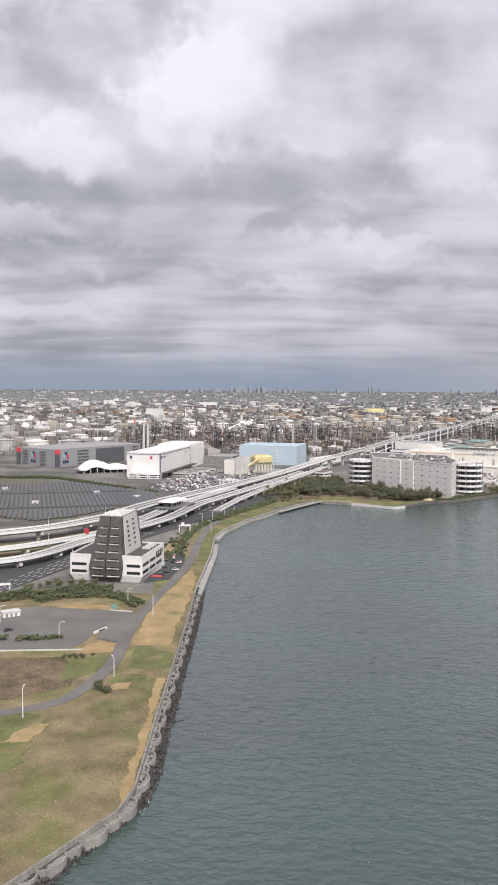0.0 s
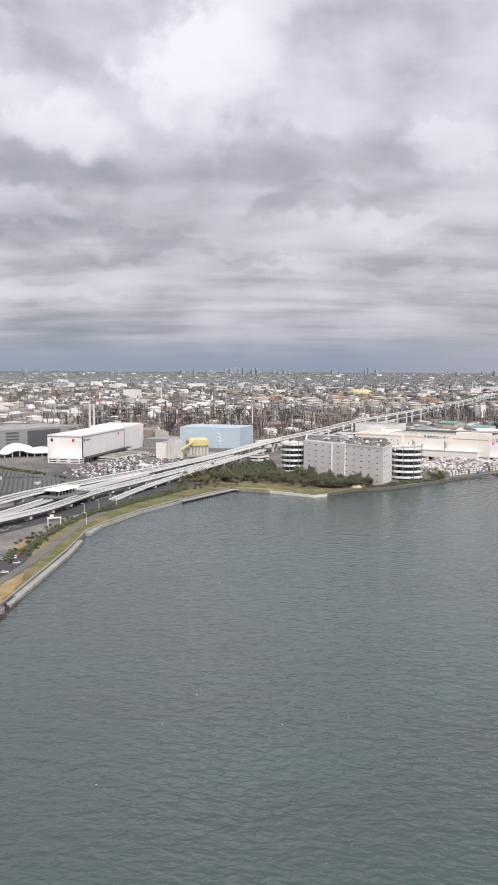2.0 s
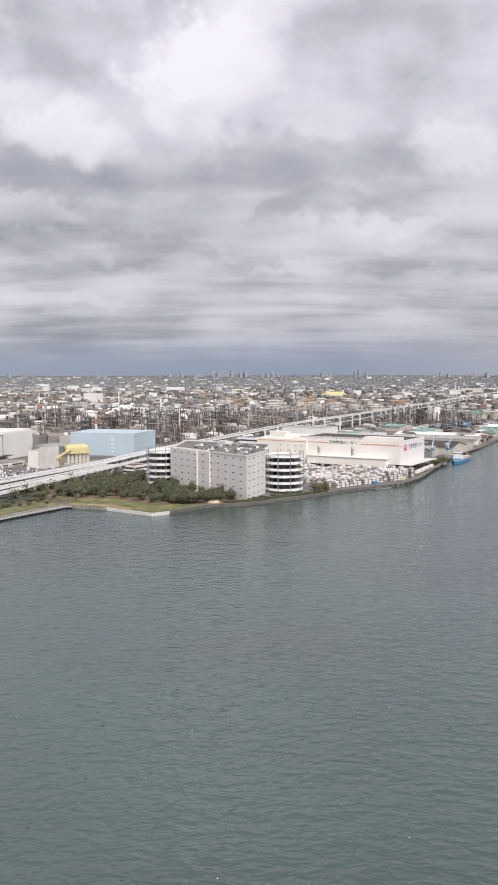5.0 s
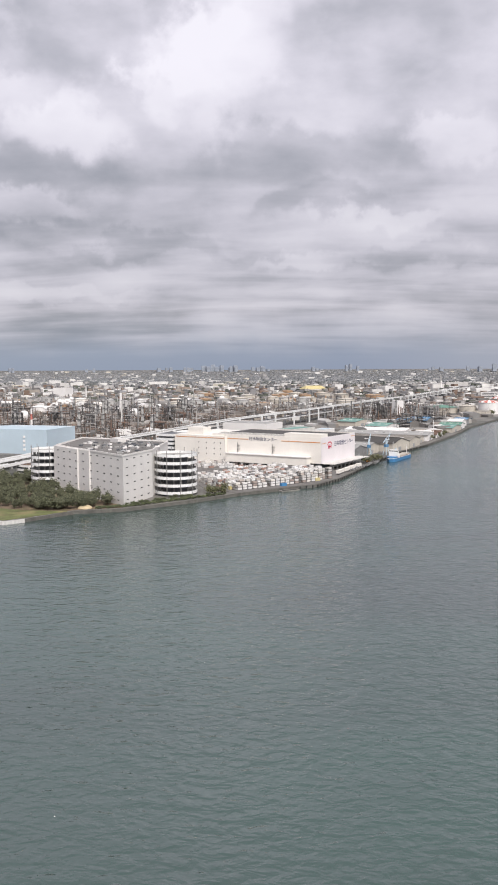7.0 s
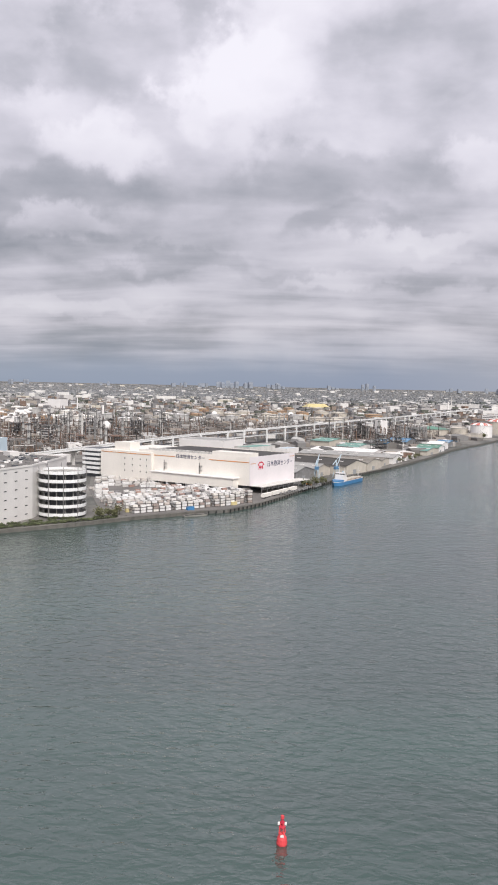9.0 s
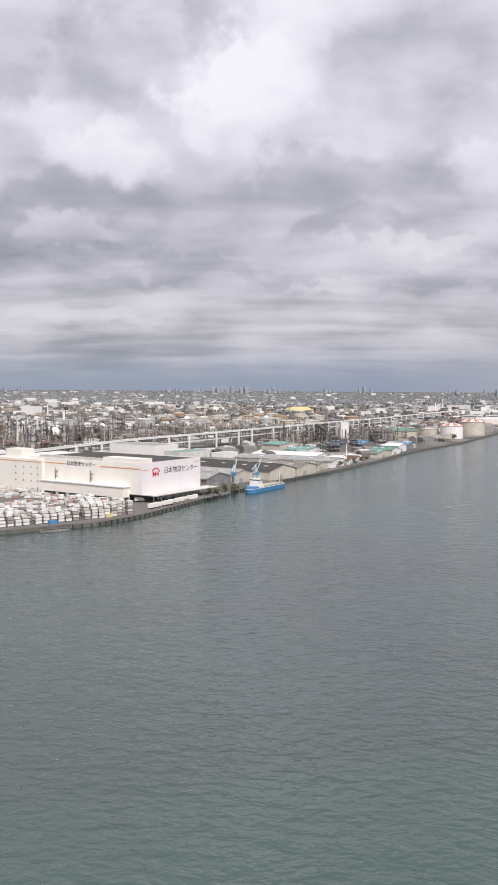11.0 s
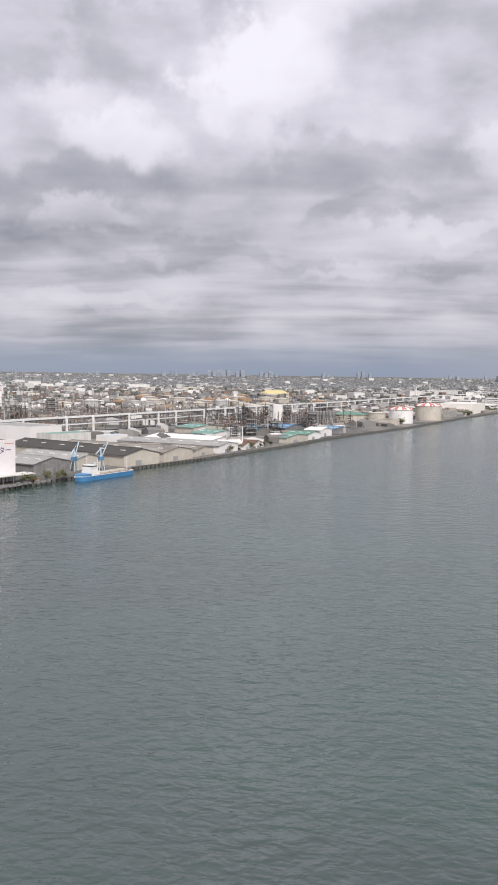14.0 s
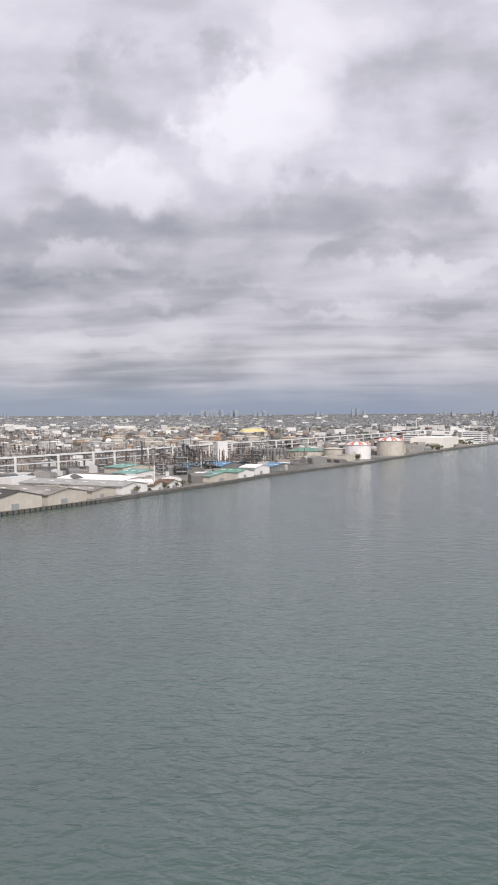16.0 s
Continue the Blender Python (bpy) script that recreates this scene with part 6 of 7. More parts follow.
def gable_shed(c, r_, l, eave, ridge, wall, roof, label, vents=0, name="shed"):
    c, r_, l = Vector(c), Vector(r_), Vector(l)
    e = (r_ - c).normalized()
    wide, long = (r_ - c).length, (l - c).length
    c = c + (l - c).normalized() * SETBACK
    t = thing(name, label, "shed", m=at(c.x, c.y, LAND, 0, 0, math.degrees(math.atan2(e.y, e.x))))
    g = [(0, 0, -0.3), (wide, 0, -0.3), (wide, 0, eave), (wide / 2, 0, ridge), (0, 0, eave)]
    vs = g + [(x, long, z) for x, _, z in g]
    part("wall", Shape().add(vs, [(0, 1, 2, 3, 4), (9, 8, 7, 6, 5), (0, 4, 9, 5), (1, 6, 7, 2), (0, 5, 6, 1)]), M[wall], t)
    for side in (0, 1):
        x0, x1 = (-0.8, wide / 2) if side == 0 else (wide + 0.8, wide / 2)
        z0 = eave - 0.8 * (ridge - eave) / (wide / 2)
        vs = [(x0, -0.8, z0 + .1), (x1, -0.8, ridge + .1), (x1, long + 0.8, ridge + .1), (x0, long + 0.8, z0 + .1)]
        vs += [(x, y, z + 0.35) for x, y, z in vs]
        part("roof", Shape().add(vs, [(3, 2, 1, 0), (4, 5, 6, 7), (0, 1, 5, 4), (1, 2, 6, 5), (2, 3, 7, 6), (3, 0, 4, 7)]), M[roof], t)
    part("ridge_cap", Shape().box(wide / 2, long / 2, ridge + 0.25, 1.2, long, 0.5), M[roof], t)
    for k in range(vents):
        part("skylight", Shape().box(wide * 0.28, long * (k + 0.5) / vents, eave + (ridge - eave) * 0.56 + 0.4, 2.2, 5, 0.5), M["white"], t)
    part("door", Shape().box(wide * 0.4, -0.15, 0, wide * 0.16, 0.3, eave * 0.5), M["grey_panel"], t)
    part("gutter", Shape().box(-0.9, long / 2, eave - 0.7, 0.5, long, 0.4), M["steel"], t)
    return t


gable_shed((471, 1303), (496, 1341), (343, 1416), 10, 15, "tan", "roof_dark", "long dark-roofed transit shed with tan gable at the quay", 6)
gable_shed((498, 1350), (519, 1396), (404, 1446), 9, 13, "tan", "roof_brown", "tan-walled transit shed with a weathered roof", 5)
gable_shed((414, 1226), (434, 1262), (376, 1268), 9, 13.5, "steel", "roof_grey", "grey metal shed with a pale pitched roof", 4)
gable_shed((436, 1268), (452, 1298), (388, 1324), 9, 13, "tan", "roof_grey", "tan quayside shed with a grey pitched roof", 5)
gable_shed((521, 1410), (534, 1446), (492, 1430), 7, 9.5, "tan", "roof_brown", "low tan shed at the quay edge", 2)
gable_shed((562, 1500), (570, 1522), (546, 1508), 5, 8, "white", "rust", "white house with a red-brown pitched roof", 0, "house")
gable_shed((572, 1526), (580, 1546), (556, 1534), 5, 8, "white", "rust", "white house with a red-brown pitched roof", 0, "house")
gable_shed((606, 1600), (632, 1655), (588, 1612), 7, 10, "tan", "teal", "works shed with a teal metal roof", 3)
gable_shed((632, 1665), (648, 1700), (604, 1684), 7, 10, "white", "green_roof", "works shed with a green metal roof", 3)
gable_shed((648, 1722), (664, 1756), (628, 1736), 9, 12, "white", "white", "white metal shed at the works quay", 0)
gable_shed((560, 1720), (590, 1790), (535, 1736), 8, 12, "steel", "blue_roof", "works hall with a faded blue roof", 3)
gable_shed((598, 1770), (622, 1830), (570, 1790), 8, 12, "steel", "blue_roof", "works hall with a faded blue roof", 3)
gable_shed((666, 1776), (694, 1838), (648, 1790), 7, 10, "steel", "blue_roof", "long low hall with a faded blue roof", 3)
gable_shed((508, 1640), (540, 1700), (480, 1660), 7, 10, "white", "teal", "works shed with a teal metal roof", 3)
gable_shed((470, 1740), (505, 1790), (440, 1762), 8, 11, "tan", "teal", "works hall with a teal roof", 3)
gable_shed((540, 1450), (556, 1490), (430, 1520), 8, 11, "white", "roof_grey", "long pale-roofed metal shed", 6)
gable_shed((520, 1530), (544, 1580), (440, 1580), 7, 10, "white", "white", "long white-roofed metal shed", 4)
block_warehouse((314, 1500), (338, 1545), (256, 1545), 25, "white", "white three-storey cold store behind the sheds", roof="roof_grey")
block_warehouse((352, 1462), (384, 1506), (330, 1478), 20, "concrete_light", "pale block with a teal roof edge", roof="teal")
block_warehouse((400, 1520), (416, 1550), (386, 1532), 15, "white", "small white works block", roof="light_blue")
tower, *_ = block_warehouse((569, 1944), (583, 1956), (559, 1954), 39.5, "white", "slender windowless white tower", roof="white", name="tower", category="tower")


# ---- vehicles crowding the depot yard between the halls and the expressway, past counting ----
def depot_vehicles(poly, seed):
    q = random.Random(seed)
    s = Shape()
    xs, ys = [p[0] for p in poly], [p[1] for p in poly]
    a = 0.36
    ca, sa = math.cos(a), math.sin(a)
    for j in range(-20, 60):
        for i in range(-60, 60):
            x, y = -60 + i * 3.6 * ca - j * 9.5 * sa + q.uniform(-0.6, 0.6), 1080 + i * 3.6 * sa + j * 9.5 * ca
            if not inside((x, y), poly) or q.random() < 0.5 or on_deck(x, y):
                continue
            big = q.random() < 0.12
            L_, h = (8.5, 3.2) if big else (4.4, 0.9)
            s.box(x, y, LAND + 0.5, 2.4 if big else 1.8, L_, h, a)
            if not big:
                s.box(x, y, LAND + 1.3, 1.6, 2.4, 0.7, a)
            else:
                s.box(x + 5.4 * sa, y - 5.4 * ca, LAND + 0.5, 2.3, 1.9, 2.3, a)
    solo("parked_vehicles", s, palette_material("depot_vehicle_paint", [(0.76, 0.75, 0.74), (0.70, 0.70, 0.69), (0.10, 0.10, 0.11), (0.80, 0.79, 0.78), (0.34, 0.34, 0.35), (0.66, 0.65, 0.64), (0.28, 0.18, 0.16), (0.20, 0.23, 0.28), (0.60, 0.58, 0.56)], 0.4), "crowded rows of parked lorries and cars in the depot yard", "vehicles", kind="stuff")


def on_deck(x, y):
    for a, b in zip(MAIN, MAIN[1:]):
        if a[1] <= y <= b[1]:
            return x > a[0] + (b[0] - a[0]) * (y - a[1]) / (b[1] - a[1]) - 12
    return True


depot_vehicles([(-128, 985), (-96, 950), (-70, 900), (-52, 940), (-10, 1040), (20, 1110), (-8, 1128), (-60, 1112), (-78, 1180), (-100, 1110), (-118, 1050)], 21)

# ---- refinery and works ----
def tank(m, r_, h, mat, label, group, roof="cone", cap=None):
    t = thing("storage_tank", label, "storage tank", group, m)
    part("shell", Shape().cone(0, 0, -0.3, r_, r_, h, 28), M[mat], t, smooth=False)
    if roof == "dome":
        part("roof", Shape().dome(0, 0, h - 0.4, r_ * 1.0, r_ * 0.24, 28, 5), M[cap or mat], t, smooth=True)
    else:
        part("roof", Shape().cone(0, 0, h - 0.3, r_ * 1.01, r_ * 0.1, r_ * 0.14, 28), M[cap or mat], t)
    part("rim", Shape().cone(0, 0, h - 0.9, r_ * 1.03, r_ * 1.03, 0.5, 28), M["steel"], t)
    st = Shape()
    for k in range(12):
        a = 3.6 + k * 0.12
        st.box((r_ + 0.5) * math.cos(a), (r_ + 0.5) * math.sin(a), h * k / 12, 1.1, 1.1, 0.25, a)
    part("stair", st, M["steel"], t)
    return t


def striped_tank(x, y, r_, h, shell="white"):
    t = tank(at(x, y, LAND), r_, h, shell, "large cream gas tank with a red and white segmented dome", "domed tanks", "dome", "white")
    seg = 16
    for k in range(0, seg, 2):
        s = Shape()
        vs, fs = [], []
        for j in range(5):
            e = math.pi / 2 * j / 5
            for a in (2 * math.pi * k / seg, 2 * math.pi * (k + 1) / seg):
                vs.append((r_ * 1.012 * math.cos(e) * math.cos(a), r_ * 1.012 * math.cos(e) * math.sin(a), h - 0.35 + r_ * 0.246 * math.sin(e)))
        fs = [(2 * j, 2 * j + 1, 2 * j + 3, 2 * j + 2) for j in range(4)]
        part("red_segment", s.add(vs, fs), M["faded_red"], t)


striped_tank(792, 2118, 22, 25)
striped_tank(858, 2250, 25.5, 28, "tan")
tank(at(700, 2170, LAND), 36, 13, "tan", "wide flat cream tank with a green tint roof", "flat tanks", cap="green_roof")
tank(at(752, 2140, LAND), 18, 17, "tan", "tan storage tank beside the river wall", "flat tanks")
block_warehouse((764, 2030), (786, 2076), (742, 2046), 13, "tan", "low tan pump house beside the tanks", roof="roof_brown")
block_warehouse((884, 2300), (894, 2326), (866, 2308), 20, "tan", "tan block beside the domed tanks", roof="roof_grey")
block_warehouse((912, 2350), (944, 2424), (872, 2368), 17, "concrete", "long grey riverside depot", roof="roof_brown")
block_warehouse((1000, 2560), (1050, 2670), (930, 2590), 27, "cream", "large cream riverside works hall", roof="white")
block_warehouse((1075, 2735), (1110, 2810), (1020, 2760), 20, "cream", "cream riverside hall with a pale roof", roof="cream", bands=2)
block_warehouse((1140, 2860), (1160, 2900), (1090, 2880), 34, "white", "white six-storey riverside block", roof="roof_grey", bands=6)
grove([(960, 2440), (1000, 2530), (985, 2535), (945, 2450)], 14, leaf_kinds, 48, 6.0, (0.9, 1.4))
grove([(1060, 2680), (1090, 2745), (1078, 2750), (1048, 2690)], 10, leaf_kinds, 49, 6.0, (0.9, 1.4))
grove([(770, 2055), (800, 2090), (796, 2098), (764, 2065)], 4, leaf_kinds, 50, 4.0, (0.9, 1.3))
block_warehouse((960, 2700), (985, 2750), (925, 2718), 32, "white", "white six-storey office block inland of the tanks", roof="roof_grey", bands=6)
block_warehouse((1035, 2770), (1055, 2810), (1000, 2785), 30, "white", "long white office block", roof="roof_grey", bands=6)


def drums():
    for k in range(10):
        t = thing("silo", "upright silver process silo in a row", "silo", "silver silos", at(618 + k * 5.6, 2040 + (k % 2) * 6, LAND))
        part("shell", Shape().cone(0, 0, -0.2, 2.7, 2.7, 21, 14), M["steel"], t)
        part("top", Shape().cone(0, 0, 20.8, 2.7, 0.4, 2.0, 14), M["steel"], t)
        part("ring", Shape().cone(0, 0, 14, 2.9, 2.9, 0.5, 14), M["steel_dark"], t)


drums()


def column(kind, m):
    """A distillation column with platforms, a ladder and a pipe down its side."""
    tall, r_, mat, label = kind
    t = thing("distillation_column", label, "process column", "process columns", m)
    part("shell", Shape().cone(0, 0, -0.2, r_, r_, tall * 0.55, 12).cone(0, 0, tall * 0.55, r_ * 0.8, r_ * 0.8, tall * 0.45, 12), M[mat], t)
    for k in range(3):
        z = tall * (0.4 + 0.27 * k)
        part("platform", Shape().cone(0, 0, z, r_ * 1.9, r_ * 1.9, 0.5, 10), M["steel_dark"], t)
    part("ladder", Shape().box(r_ * 1.1, 0, 0, 0.5, 0.9, tall), M["steel_dark"], t)
    part("pipe", Shape().tube((-r_ * 1.25, 0, 0), (-r_ * 1.25, 0, tall * 0.96), 0.45, 6), M["silver"], t)
    return t


def frame_unit(m, w, d, h, mat="steel_dark", label="open steel process frame full of pipes and vessels"):
    """A multi-storey steel frame with decks, vessels and pipes."""
    t = thing("process_unit", label, "process unit", "process units", m)
    for x in (-w / 2, 0, w / 2):
        for y in (-d / 2, d / 2):
            part("post", Shape().box(x, y, -0.2, 0.8, 0.8, h), M[mat], t)
    floors = max(2, int(h / 7))
    for k in range(floors):
        z = h * (k + 1) / floors - 0.5
        part("deck", Shape().box(0, 0, z, w + 1.5, d + 1.5, 0.5), M[mat], t)
        q = random.Random(k + int(w * 7))
        part("vessel", Shape().tube((-w * 0.4, q.uniform(-d, d) * 0.25, z - 2.6), (w * 0.3, 0, z - 2.6), 1.5, 10), M["silver"], t)
        part("pipe_run", Shape().tube((-w * 0.5, d * 0.5, z - 1.4), (w * 0.5, d * 0.5, z - 1.4), 0.5).tube((-w * 0.5, -d * 0.55, z - 1.0), (w * 0.5, -d * 0.55, z - 1.0), 0.4), M["silver"], t)
    part("flue", Shape().cone(w * 0.2, 0, 0, 1.2, 0.8, h * 1.35, 10), M["steel"], t)
    return t


def pipe_rack(m, long):
    t = thing("pipe_rack", "raised rack of parallel grey pipes", "pipe rack", "pipe racks", m)
    for k in range(int(long / 24) + 1):
        part("bent", Shape().box(-long / 2 + 24 * k, -3, 0, 0.6, 0.6, 7).box(-long / 2 + 24 * k, 3, 0, 0.6, 0.6, 7).box(-long / 2 + 24 * k, 0, 6.4, 0.6, 7, 0.6), M["steel_dark"], t)
    for y in (-2.6, -1.2, 0.3, 1.6, 2.7):
        part("pipe", Shape().tube((-long / 2, y, 7.4), (long / 2, y, 7.4), 0.5, 6), M["silver" if y > -1 else "rust"], t)
    return t


def sphere_tank(m, r_, label="white ball-shaped gas tank on legs"):
    t = thing("gas_sphere", label, "gas tank", "ball gas tanks", m)
    part("ball", Shape().dome(0, 0, r_ * 1.25, r_, r_, 18, 10, -1), M["white"], t, smooth=True)
    for k in range(8):
        a = math.pi / 4 * k
        part("leg", Shape().tube((r_ * 0.95 * math.cos(a), r_ * 0.95 * math.sin(a), -0.2), (r_ * 0.95 * math.cos(a), r_ * 0.95 * math.sin(a), r_ * 1.2), 0.35), M["white"], t)
    return t


def chimney(x, y, tall, r_, mats, label):
    t = thing("chimney", label, "chimney", "chimneys", at(x, y, LAND))
    n = len(mats)
    for k, mat in enumerate(mats):
        f0, f1 = k / n, (k + 1) / n
        part("segment", Shape().cone(0, 0, tall * f0 - 0.2, r_ * (1 - 0.4 * f0), r_ * (1 - 0.4 * f1), tall / n + 0.2, 14), M[mat], t)
    part("rim", Shape().cone(0, 0, tall - 0.6, r_ * 0.7, r_ * 0.7, 0.8, 14), M["steel"], t)


r = random.Random(77)


def on_main(x, y, wide=26):
    for a, b in zip(MAIN, MAIN[1:]):
        if a[1] <= y <= b[1]:
            return abs(x - (a[0] + (b[0] - a[0]) * (y - a[1]) / (b[1] - a[1]))) < wide
    return False


COLS = [column(k, at(-60 + 25 * i, 1780 + 14 * i, LAND)) for i, k in enumerate((
    (36, 2.2, "silver", "tall silver distillation column with platforms"), (28, 2.6, "steel", "grey distillation column with platforms"), (22, 2.0, "rust", "rust-brown process column with platforms"),
    (44, 1.8, "silver", "slender silver distillation column"), (26, 1.6, "steel_dark", "dark steel process column")))]
UNITS = [frame_unit(at(-160, 1900, LAND, 0, 0, 24), 24, 14, 24), frame_unit(at(30, 1640, LAND, 0, 0, 24), 18, 12, 30), frame_unit(at(-90, 2020, LAND, 0, 0, 24), 34, 12, 18, "rust", "rust-brown open process frame with vessels")]
RACKS = [pipe_rack(at(-20, 1710, LAND, 0, 0, 24), 96), pipe_rack(at(120, 1760, LAND, 0, 0, 24), 60)]
BALLS = [sphere_tank(at(-597, 2156, LAND), 11), sphere_tank(at(-148, 1880, LAND), 10)]
TANKS = [tank(at(-420, 1590, LAND), 24, 15, "cream", "white oil storage tank", "oil tanks"), tank(at(-470, 1560, LAND), 17, 19, "silver", "grey oil storage tank", "oil tanks"), tank(at(-360, 1600, LAND), 21, 15, "white", "white oil storage tank", "oil tanks"),
         tank(at(340, 2560, LAND), 20, 16, "tan", "tan oil storage tank", "oil tanks"), tank(at(420, 2640, LAND), 19, 15, "ochre", "rust-streaked oil storage tank", "oil tanks"), tank(at(250, 2500, LAND), 17, 17, "silver", "grey oil storage tank", "oil tanks")]


def scatter(bases, count, box, keep=lambda x, y: True, scale=(0.8, 1.15), turns=(24, 114), apart=0.0, taken=None):
    taken = [] if taken is None else taken
    n = 0
    for _ in range(count * 30):
        x, y = r.uniform(box[0], box[2]), r.uniform(box[1], box[3])
        if on_main(x, y) or x > coast_x(y) - 30 or not keep(x, y) or any((x - a) ** 2 + (y - b) ** 2 < apart * apart for a, b in taken):
            continue
        taken.append((x, y))
        copy_thing(r.choice(bases), at(x, y, LAND, 0, 0, r.choice(turns) + r.uniform(-2, 2)) @ Matrix.Scale(r.uniform(*scale), 4))
        n += 1
        if n >= count:
            return


west = lambda x, y: x < 190 + (y - 1400) * 0.44
scatter(UNITS, 30, (-300, 1560, 160, 2200), west, apart=34)
scatter(COLS, 90, (-300, 1520, 200, 2350), west, (0.7, 1.1), apart=11)
scatter(COLS, 30, (330, 1900, 640, 2300), scale=(0.6, 0.9), apart=10)
scatter(UNITS, 12, (420, 1850, 640, 2200), scale=(0.6, 0.9), apart=34)
scatter(RACKS, 22, (-320, 1480, 260, 2350), west, apart=30)
scatter(TANKS[3:], 26, (60, 2350, 720, 3000), scale=(0.8, 1.2), apart=46)
scatter(TANKS[:3], 16, (-760, 1500, -330, 2100), scale=(0.7, 1.1), apart=46)
scatter(TANKS, 30, (-600, 2200, 260, 3000), scale=(0.6, 1.0), apart=44)
scatter(TANKS[3:5], 12, (60, 2950, 540, 3500), scale=(0.8, 1.2), apart=50)
scatter(BALLS[:1], 6, (-820, 1900, -420, 2700), scale=(0.8, 1.15), apart=26)
scatter(BALLS[:1], 4, (-100, 2300, 700, 3000), scale=(0.6, 0.9), apart=30)
copy_thing(BALLS[1], at(50, 1960, LAND))
for x, y, tall, w, mats, lab in ((-208, 1530, 54, 2.6, ("concrete_light",), "pale concrete twin chimney"), (-200, 1526, 54, 2.6, ("concrete_light",), "pale concrete twin chimney"), (-70, 1654, 38, 2.2, ("faded_red", "white", "faded_red", "white"), "red and white banded chimney"),
                                 (-47, 2358, 42, 4.0, ("white",), "wide white concrete chimney"), (110, 1620, 46, 1.6, ("steel",), "thin grey steel flare stack"), (70, 1700, 48, 1.8, ("concrete_light",), "slim pale concrete chimney"),
                                 (-330, 2250, 52, 2.6, ("white", "faded_red", "white"), "red and white banded chimney"), (640, 2500, 46, 2.0, ("steel",), "thin grey steel chimney"), (470, 1850, 40, 1.6, ("steel_dark",), "thin dark steel chimney"),
                                 (990, 3600, 48, 3, ("white",), "tall white incinerator chimney"), (1130, 4300, 58, 3.2, ("concrete_light",), "distant pale concrete chimney"), (-250, 2900, 48, 2.4, ("white",), "slim white concrete chimney"), (556, 1512, 26, 0.7, ("white",), "thin white steel mast")):
    chimney(x, y, tall, w, mats, lab)
for k in range(5):
    copy_thing(COLS[4], at(524 + 4 * k, 1890 + (k % 2) * 8, LAND) @ Matrix.Scale(1.35 - 0.1 * k, 4))
copy_thing(UNITS[0], at(532, 1900, LAND, 0, 0, 24) @ Matrix.Scale(0.9, 4))

for x, y, k, f_ in ((548, 1722, 1, 0.8), (581, 1764, 0, 0.75), (533, 1666, 1, 0.6), (562, 1740, 0, 0.5)):
    copy_thing(UNITS[k], at(x, y, LAND, 0, 0, 24) @ Matrix.Scale(f_, 4))
for k in range(6):
    copy_thing(COLS[k % 5], at(556 + 5 * k, 1728 + 7 * k, LAND) @ Matrix.Scale(0.62, 4))

# conveyor plant in yellow beside the pale blue hall
plant = thing("batching_plant", "yellow batching plant with a sloped conveyor and silos", "batching plant", m=at(-8, 1170, LAND, 0, 0, 20))
part("hopper_house", Shape().box(14, 0, 15, 26, 18, 7).prism([(1, -9), (27, -9), (27, 9), (1, 9)], 22, 25, [(4, -6), (24, -6), (24, 6), (4, 6)]), M["yellow"], plant)
part("conveyor", Shape().tube((-22, -10, 3), (6, -10, 20), 1.6, 6), M["yellow"], plant)
for k in range(6):
    part("silo", Shape().cone(4 + 4.4 * k, -5, -0.2, 2.0, 2.0, 15.5, 12), M["tan"], plant)
part("side_house", Shape().box(-14, 3, -0.2, 20, 12, 13), M["yellow"], plant)
block_warehouse((-30, 1148), (-18, 1176), (-46, 1155), 23, "cream", "cream four-storey office block of the works", roof="roof_grey", name="office_block", category="office")
block_warehouse((-22, 1140), (-12, 1160), (-30, 1144), 28, "concrete_light", "narrow pale stair tower", roof="roof_grey", name="office_block", category="office")
block_warehouse((30, 1130), (50, 1180), (-5, 1142), 8, "concrete", "long low grey works building", roof="roof_grey", bands=1, name="office_block", category="office")
block_warehouse((-90, 1118), (-60, 1190), (-118, 1130), 8, "concrete_light", "low works office with a flat roof", roof="roof_brown", bands=1, name="office_block", category="office")
block_warehouse((86, 1090), (98, 1108), (70, 1098), 13, "white", "small white two-storey office by the ramp", roof="rust", bands=2, name="office_block", category="office")
block_warehouse((-40, 1290), (-24, 1340), (-80, 1310), 16, "steel", "grey works building between the halls", roof="roof_grey", name="office_block", category="office")
block_warehouse((96, 1300), (140, 1370), (80, 1310), 13, "white", "low white hall with a pale roof", roof="white")
block_warehouse((-376, 3160), (-360, 3200), (-424, 3180), 38, "white", "tall white block far behind the refinery", roof="roof_grey", name="office_block", category="office")
yel = thing("works_hall", "far hall with a curved yellow roof", "hall", m=at(490, 3560, LAND, 0, 0, 20))
part("wall", Shape().box(0, 0, -0.3, 90, 60, 18), M["tan"], yel)
part("roof", Shape().prism([(-46, -31), (46, -31), (46, 31), (-46, 31)], 17.5, 30, [(-34, -10), (30, -10), (30, 10), (-30, 10)]), M["yellow"], yel)

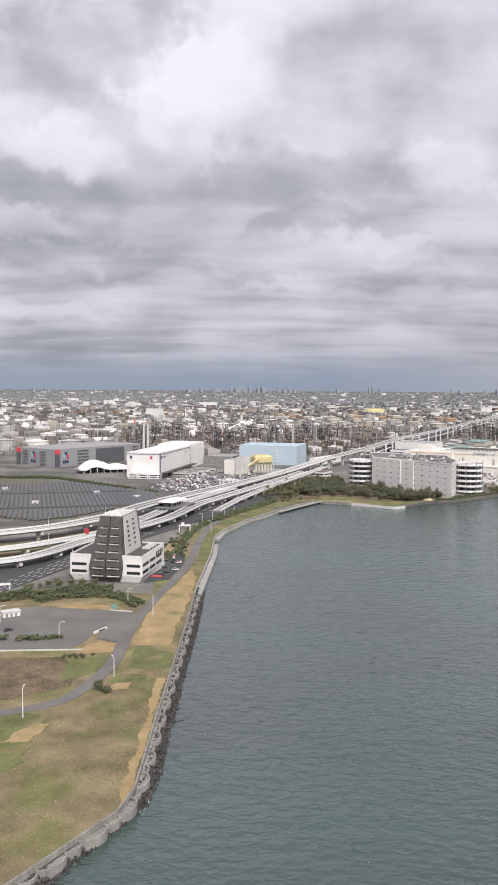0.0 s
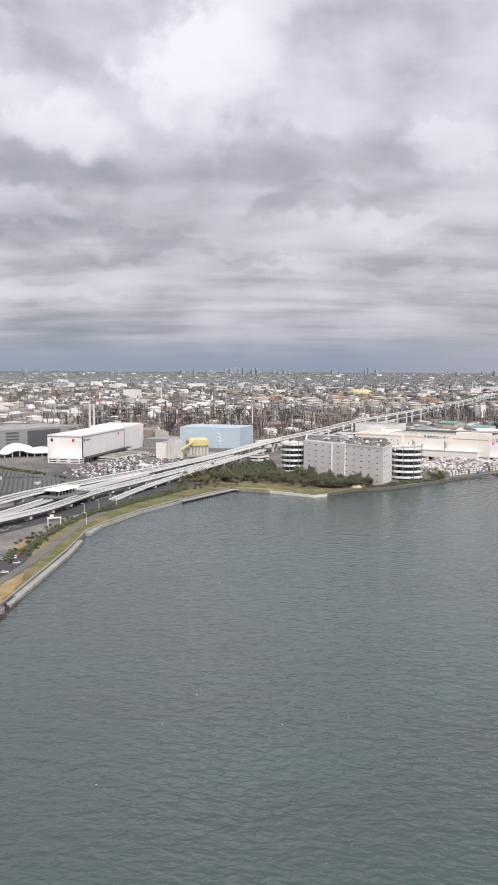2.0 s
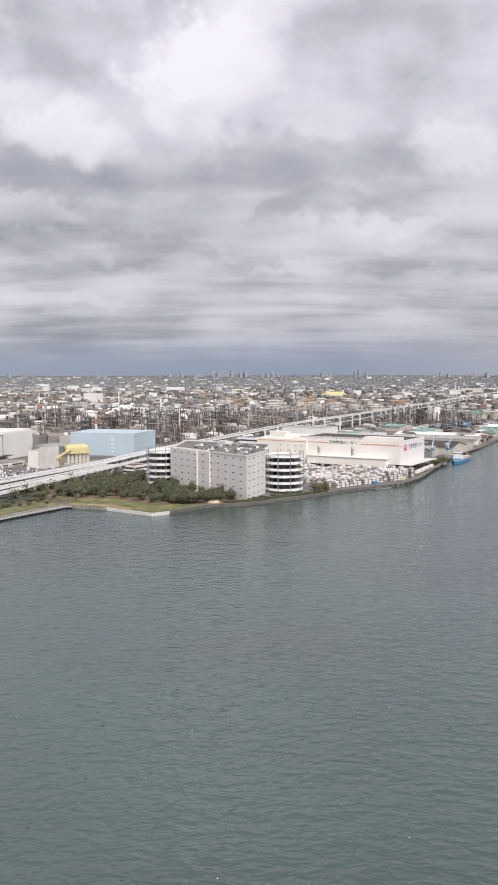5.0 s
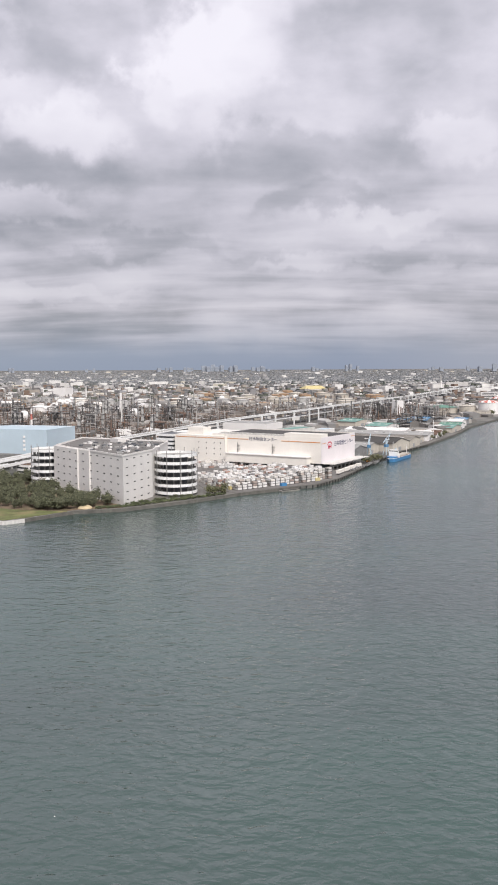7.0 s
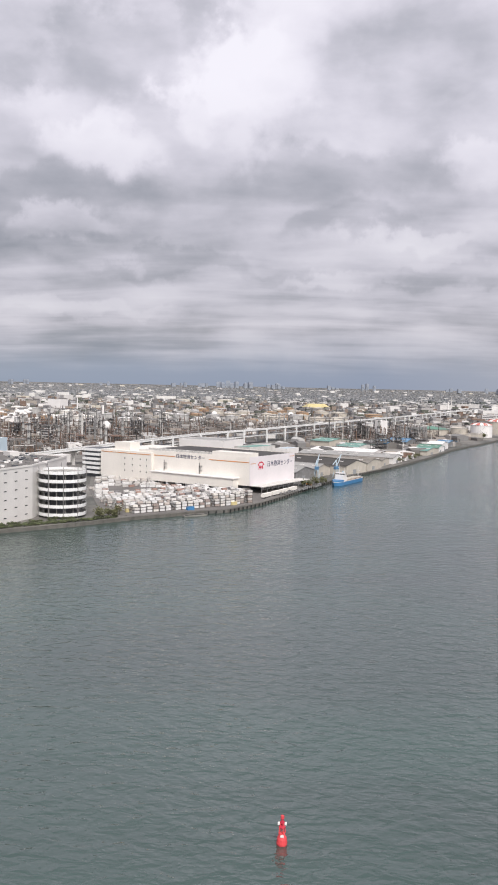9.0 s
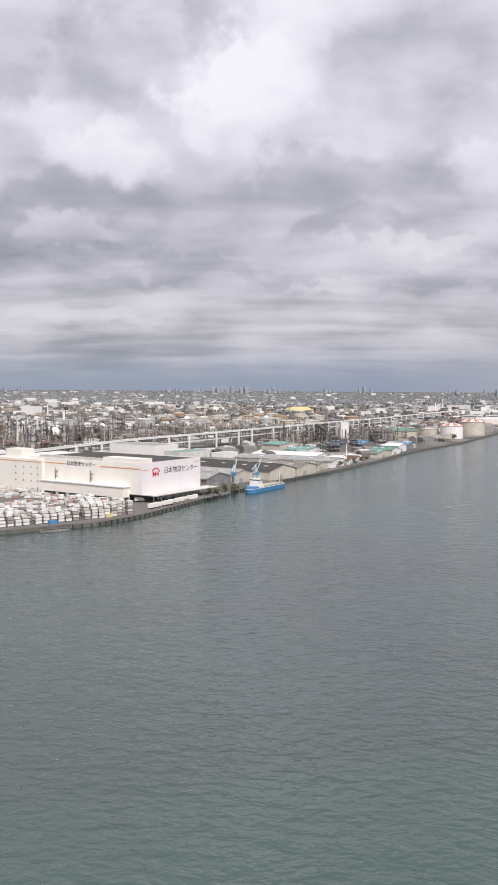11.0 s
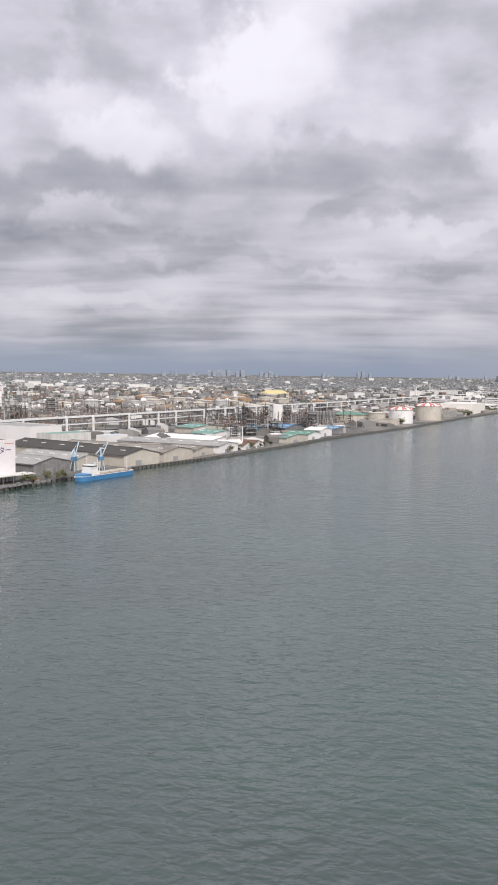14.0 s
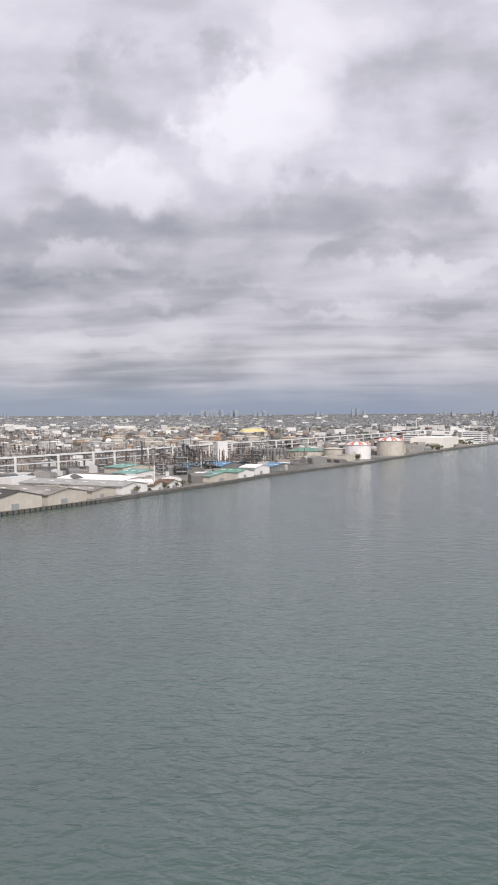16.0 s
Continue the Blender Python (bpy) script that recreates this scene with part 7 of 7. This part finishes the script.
# low sheds of the works, past counting
def sheds(count, box, keep, seed, size=(10, 34), tall=(4, 11), label="crowd of low works sheds with metal roofs"):
    q = random.Random(seed)
    s = Shape()
    n = 0
    while n < count:
        x, y = q.uniform(box[0], box[2]), q.uniform(box[1], box[3])
        if on_main(x, y, 20) or x > coast_x(y) - 22 or not keep(x, y):
            continue
        w, d, h = q.uniform(*size), q.uniform(*size) * 1.3, q.uniform(*tall)
        a = q.choice((0.42, 0.42 + math.pi / 2)) + q.uniform(-0.05, 0.05)
        c_, s_ = math.cos(a), math.sin(a)
        g = [(-w / 2, -0.3), (w / 2, -0.3), (w / 2, h), (0, h * q.choice((1.0, 1.25, 1.35))), (-w / 2, h)]
        vs = [(x + p * c_ - e * s_, y + p * s_ + e * c_, LAND + z) for e in (-d / 2, d / 2) for p, z in g]
        s.add(vs, [(4, 3, 2, 1, 0), (5, 6, 7, 8, 9), (0, 5, 9, 4), (1, 2, 7, 6), (2, 3, 8, 7), (3, 4, 9, 8)])
        n += 1
    solo("works_sheds", s, SHED_ROOF, label, "sheds", kind="stuff")


east = lambda x, y: not west(x, y)
clear = lambda x, y: not (330 < x < 560 and y < 1440) and not (250 < x < 430 and 1440 < y < 1620) and y > 1430
sheds(150, (300, 1430, 1000, 2500), lambda x, y: east(x, y) and clear(x, y) and not (760 < x < 940 and 1980 < y < 2200), 1, (9, 26), (4, 9))
sheds(260, (-330, 1480, 420, 2500), west, 2, (8, 26), (4, 12))
sheds(320, (-900, 1450, -300, 2600), lambda x, y: True, 3, (10, 40), (4, 14))
sheds(1300, (-700, 2300, 1100, 3000), lambda x, y: True, 4, (6, 19), (3, 9))
sheds(900, (-1000, 3000, 1300, 4200), lambda x, y: True, 5, (8, 26), (3, 9))
# thin stacks, pylons and pipes of the refinery, past counting
q = random.Random(9)
s = Shape()
hearts = [(60, 1560, 60), (110, 1640, 60), (-20, 1720, 70), (-90, 1800, 80), (-180, 1880, 80), (40, 1850, 90), (160, 1900, 90), (-60, 2020, 110), (150, 2100, 120), (-330, 1900, 140), (-500, 2000, 160), (530, 1900, 45), (480, 2020, 70), (600, 2180, 80), (300, 2250, 120)]
for k in range(8200):
    hx, hy, hr = q.choice(hearts)
    x, y = q.gauss(hx, hr), q.gauss(hy, hr * 1.2)
    if k % 7 in (0, 3):
        y = 1480 + 2300 * q.random()
        x = q.uniform(-800, 190 + (y - 1400) * 0.44)
    if y < 1440 or on_main(x, y) or x > coast_x(y) - 30:
        continue
    if k % 5 < 3:
        h = q.uniform(4, 14) + (q.random() < 0.12) * q.uniform(6, 18)
        w = q.uniform(0.35, 1.1)
        s.cone(x, y, LAND - 0.2, w, w * q.uniform(0.6, 1.0), h, 6)
    elif k % 5 == 3:
        a, n_ = q.choice((0.42, 1.99)), q.uniform(10, 40)
        z = q.choice((5, 7, 11))
        s.tube((x, y, LAND + z), (x + n_ * math.cos(a), y + n_ * math.sin(a), LAND + z), 0.6, 5).box(x, y, LAND - 0.2, 0.8, 0.8, z + 0.2)
    else:
        w, d_, h = q.uniform(3, 9), q.uniform(3, 9), q.uniform(6, 16)
        for z in range(3, int(h), 4):
            s.box(x, y, LAND + z, w, d_, 0.5, 0.42)
        for dx in (-1, 1):
            s.box(x + dx * w * 0.45, y, LAND - 0.2, 0.5, 0.5, h, 0.42)
solo("refinery_pipework", s, palette_material("pipework_paint", [(0.20, 0.18, 0.165), (0.10, 0.088, 0.08), (0.32, 0.295, 0.27), (0.15, 0.10, 0.078), (0.19, 0.125, 0.09), (0.07, 0.065, 0.06), (0.13, 0.095, 0.08), (0.44, 0.42, 0.40)], 0.55), "maze of thin stacks, pipes and poles in the refinery", "pipework", kind="stuff")

# white steam drifting off the refinery
q = random.Random(33)
puffs = Shape()
for k in range(80):
    f_ = k / 79
    puffs.dome(-58 + 44 * f_ + q.gauss(0, 0.8), 1695 + q.gauss(0, 2), 44 + 9 * f_ - 8 * abs(f_ - 0.6) + q.gauss(0, 0.7 + f_), q.uniform(2.4, 4.2) * (0.6 + 0.6 * f_), q.uniform(2.0, 3.2) * (0.6 + 0.5 * f_), 10, 7, -1)
solo("steam_plume", puffs, M["white"], "white plume of steam drifting over the refinery", "steam", kind="stuff", smooth=True)
tank(at(-162, 2042, LAND), 15, 22, "white", "white domed gas tank in the refinery", "domed tanks", "dome")

# towers on the skyline, their pale blue-grey being painted-in haze
for x, y, w, h in ((-160, 7420, 62, 62), (-70, 7440, 56, 56), (60, 7420, 52, 52), (215, 7430, 44, 46), (300, 7440, 38, 36), (-330, 7430, 44, 36), (-560, 7430, 46, 34), (1030, 7420, 40, 58), (2040, 7330, 50, 52), (2100, 7320, 46, 64), (1700, 7380, 44, 44), (700, 7430, 40, 34), (-1200, 7400, 50, 40), (-1900, 7360, 54, 40)):
    for k in range(q.choice((2, 3, 4))):
        w_, h_ = w * q.uniform(0.35, 0.75), h * q.uniform(0.45, 1.0)
        t = thing("tower_block", "grey high-rise on the skyline, coloured with distance haze", "tower", "skyline towers", at(x + q.uniform(-70, 70), y + q.uniform(-90, 90), hill(y), 0, 0, q.uniform(0, 45)))
        part("shaft", Shape().box(0, 0, -1, w_, w_ * 0.8, h_), M["tower_haze"], t)
        part("crown", Shape().box(0, 0, h_ - 1.2, w_ * 0.7, w_ * 0.5, h_ * 0.09), M["tower_haze"], t)
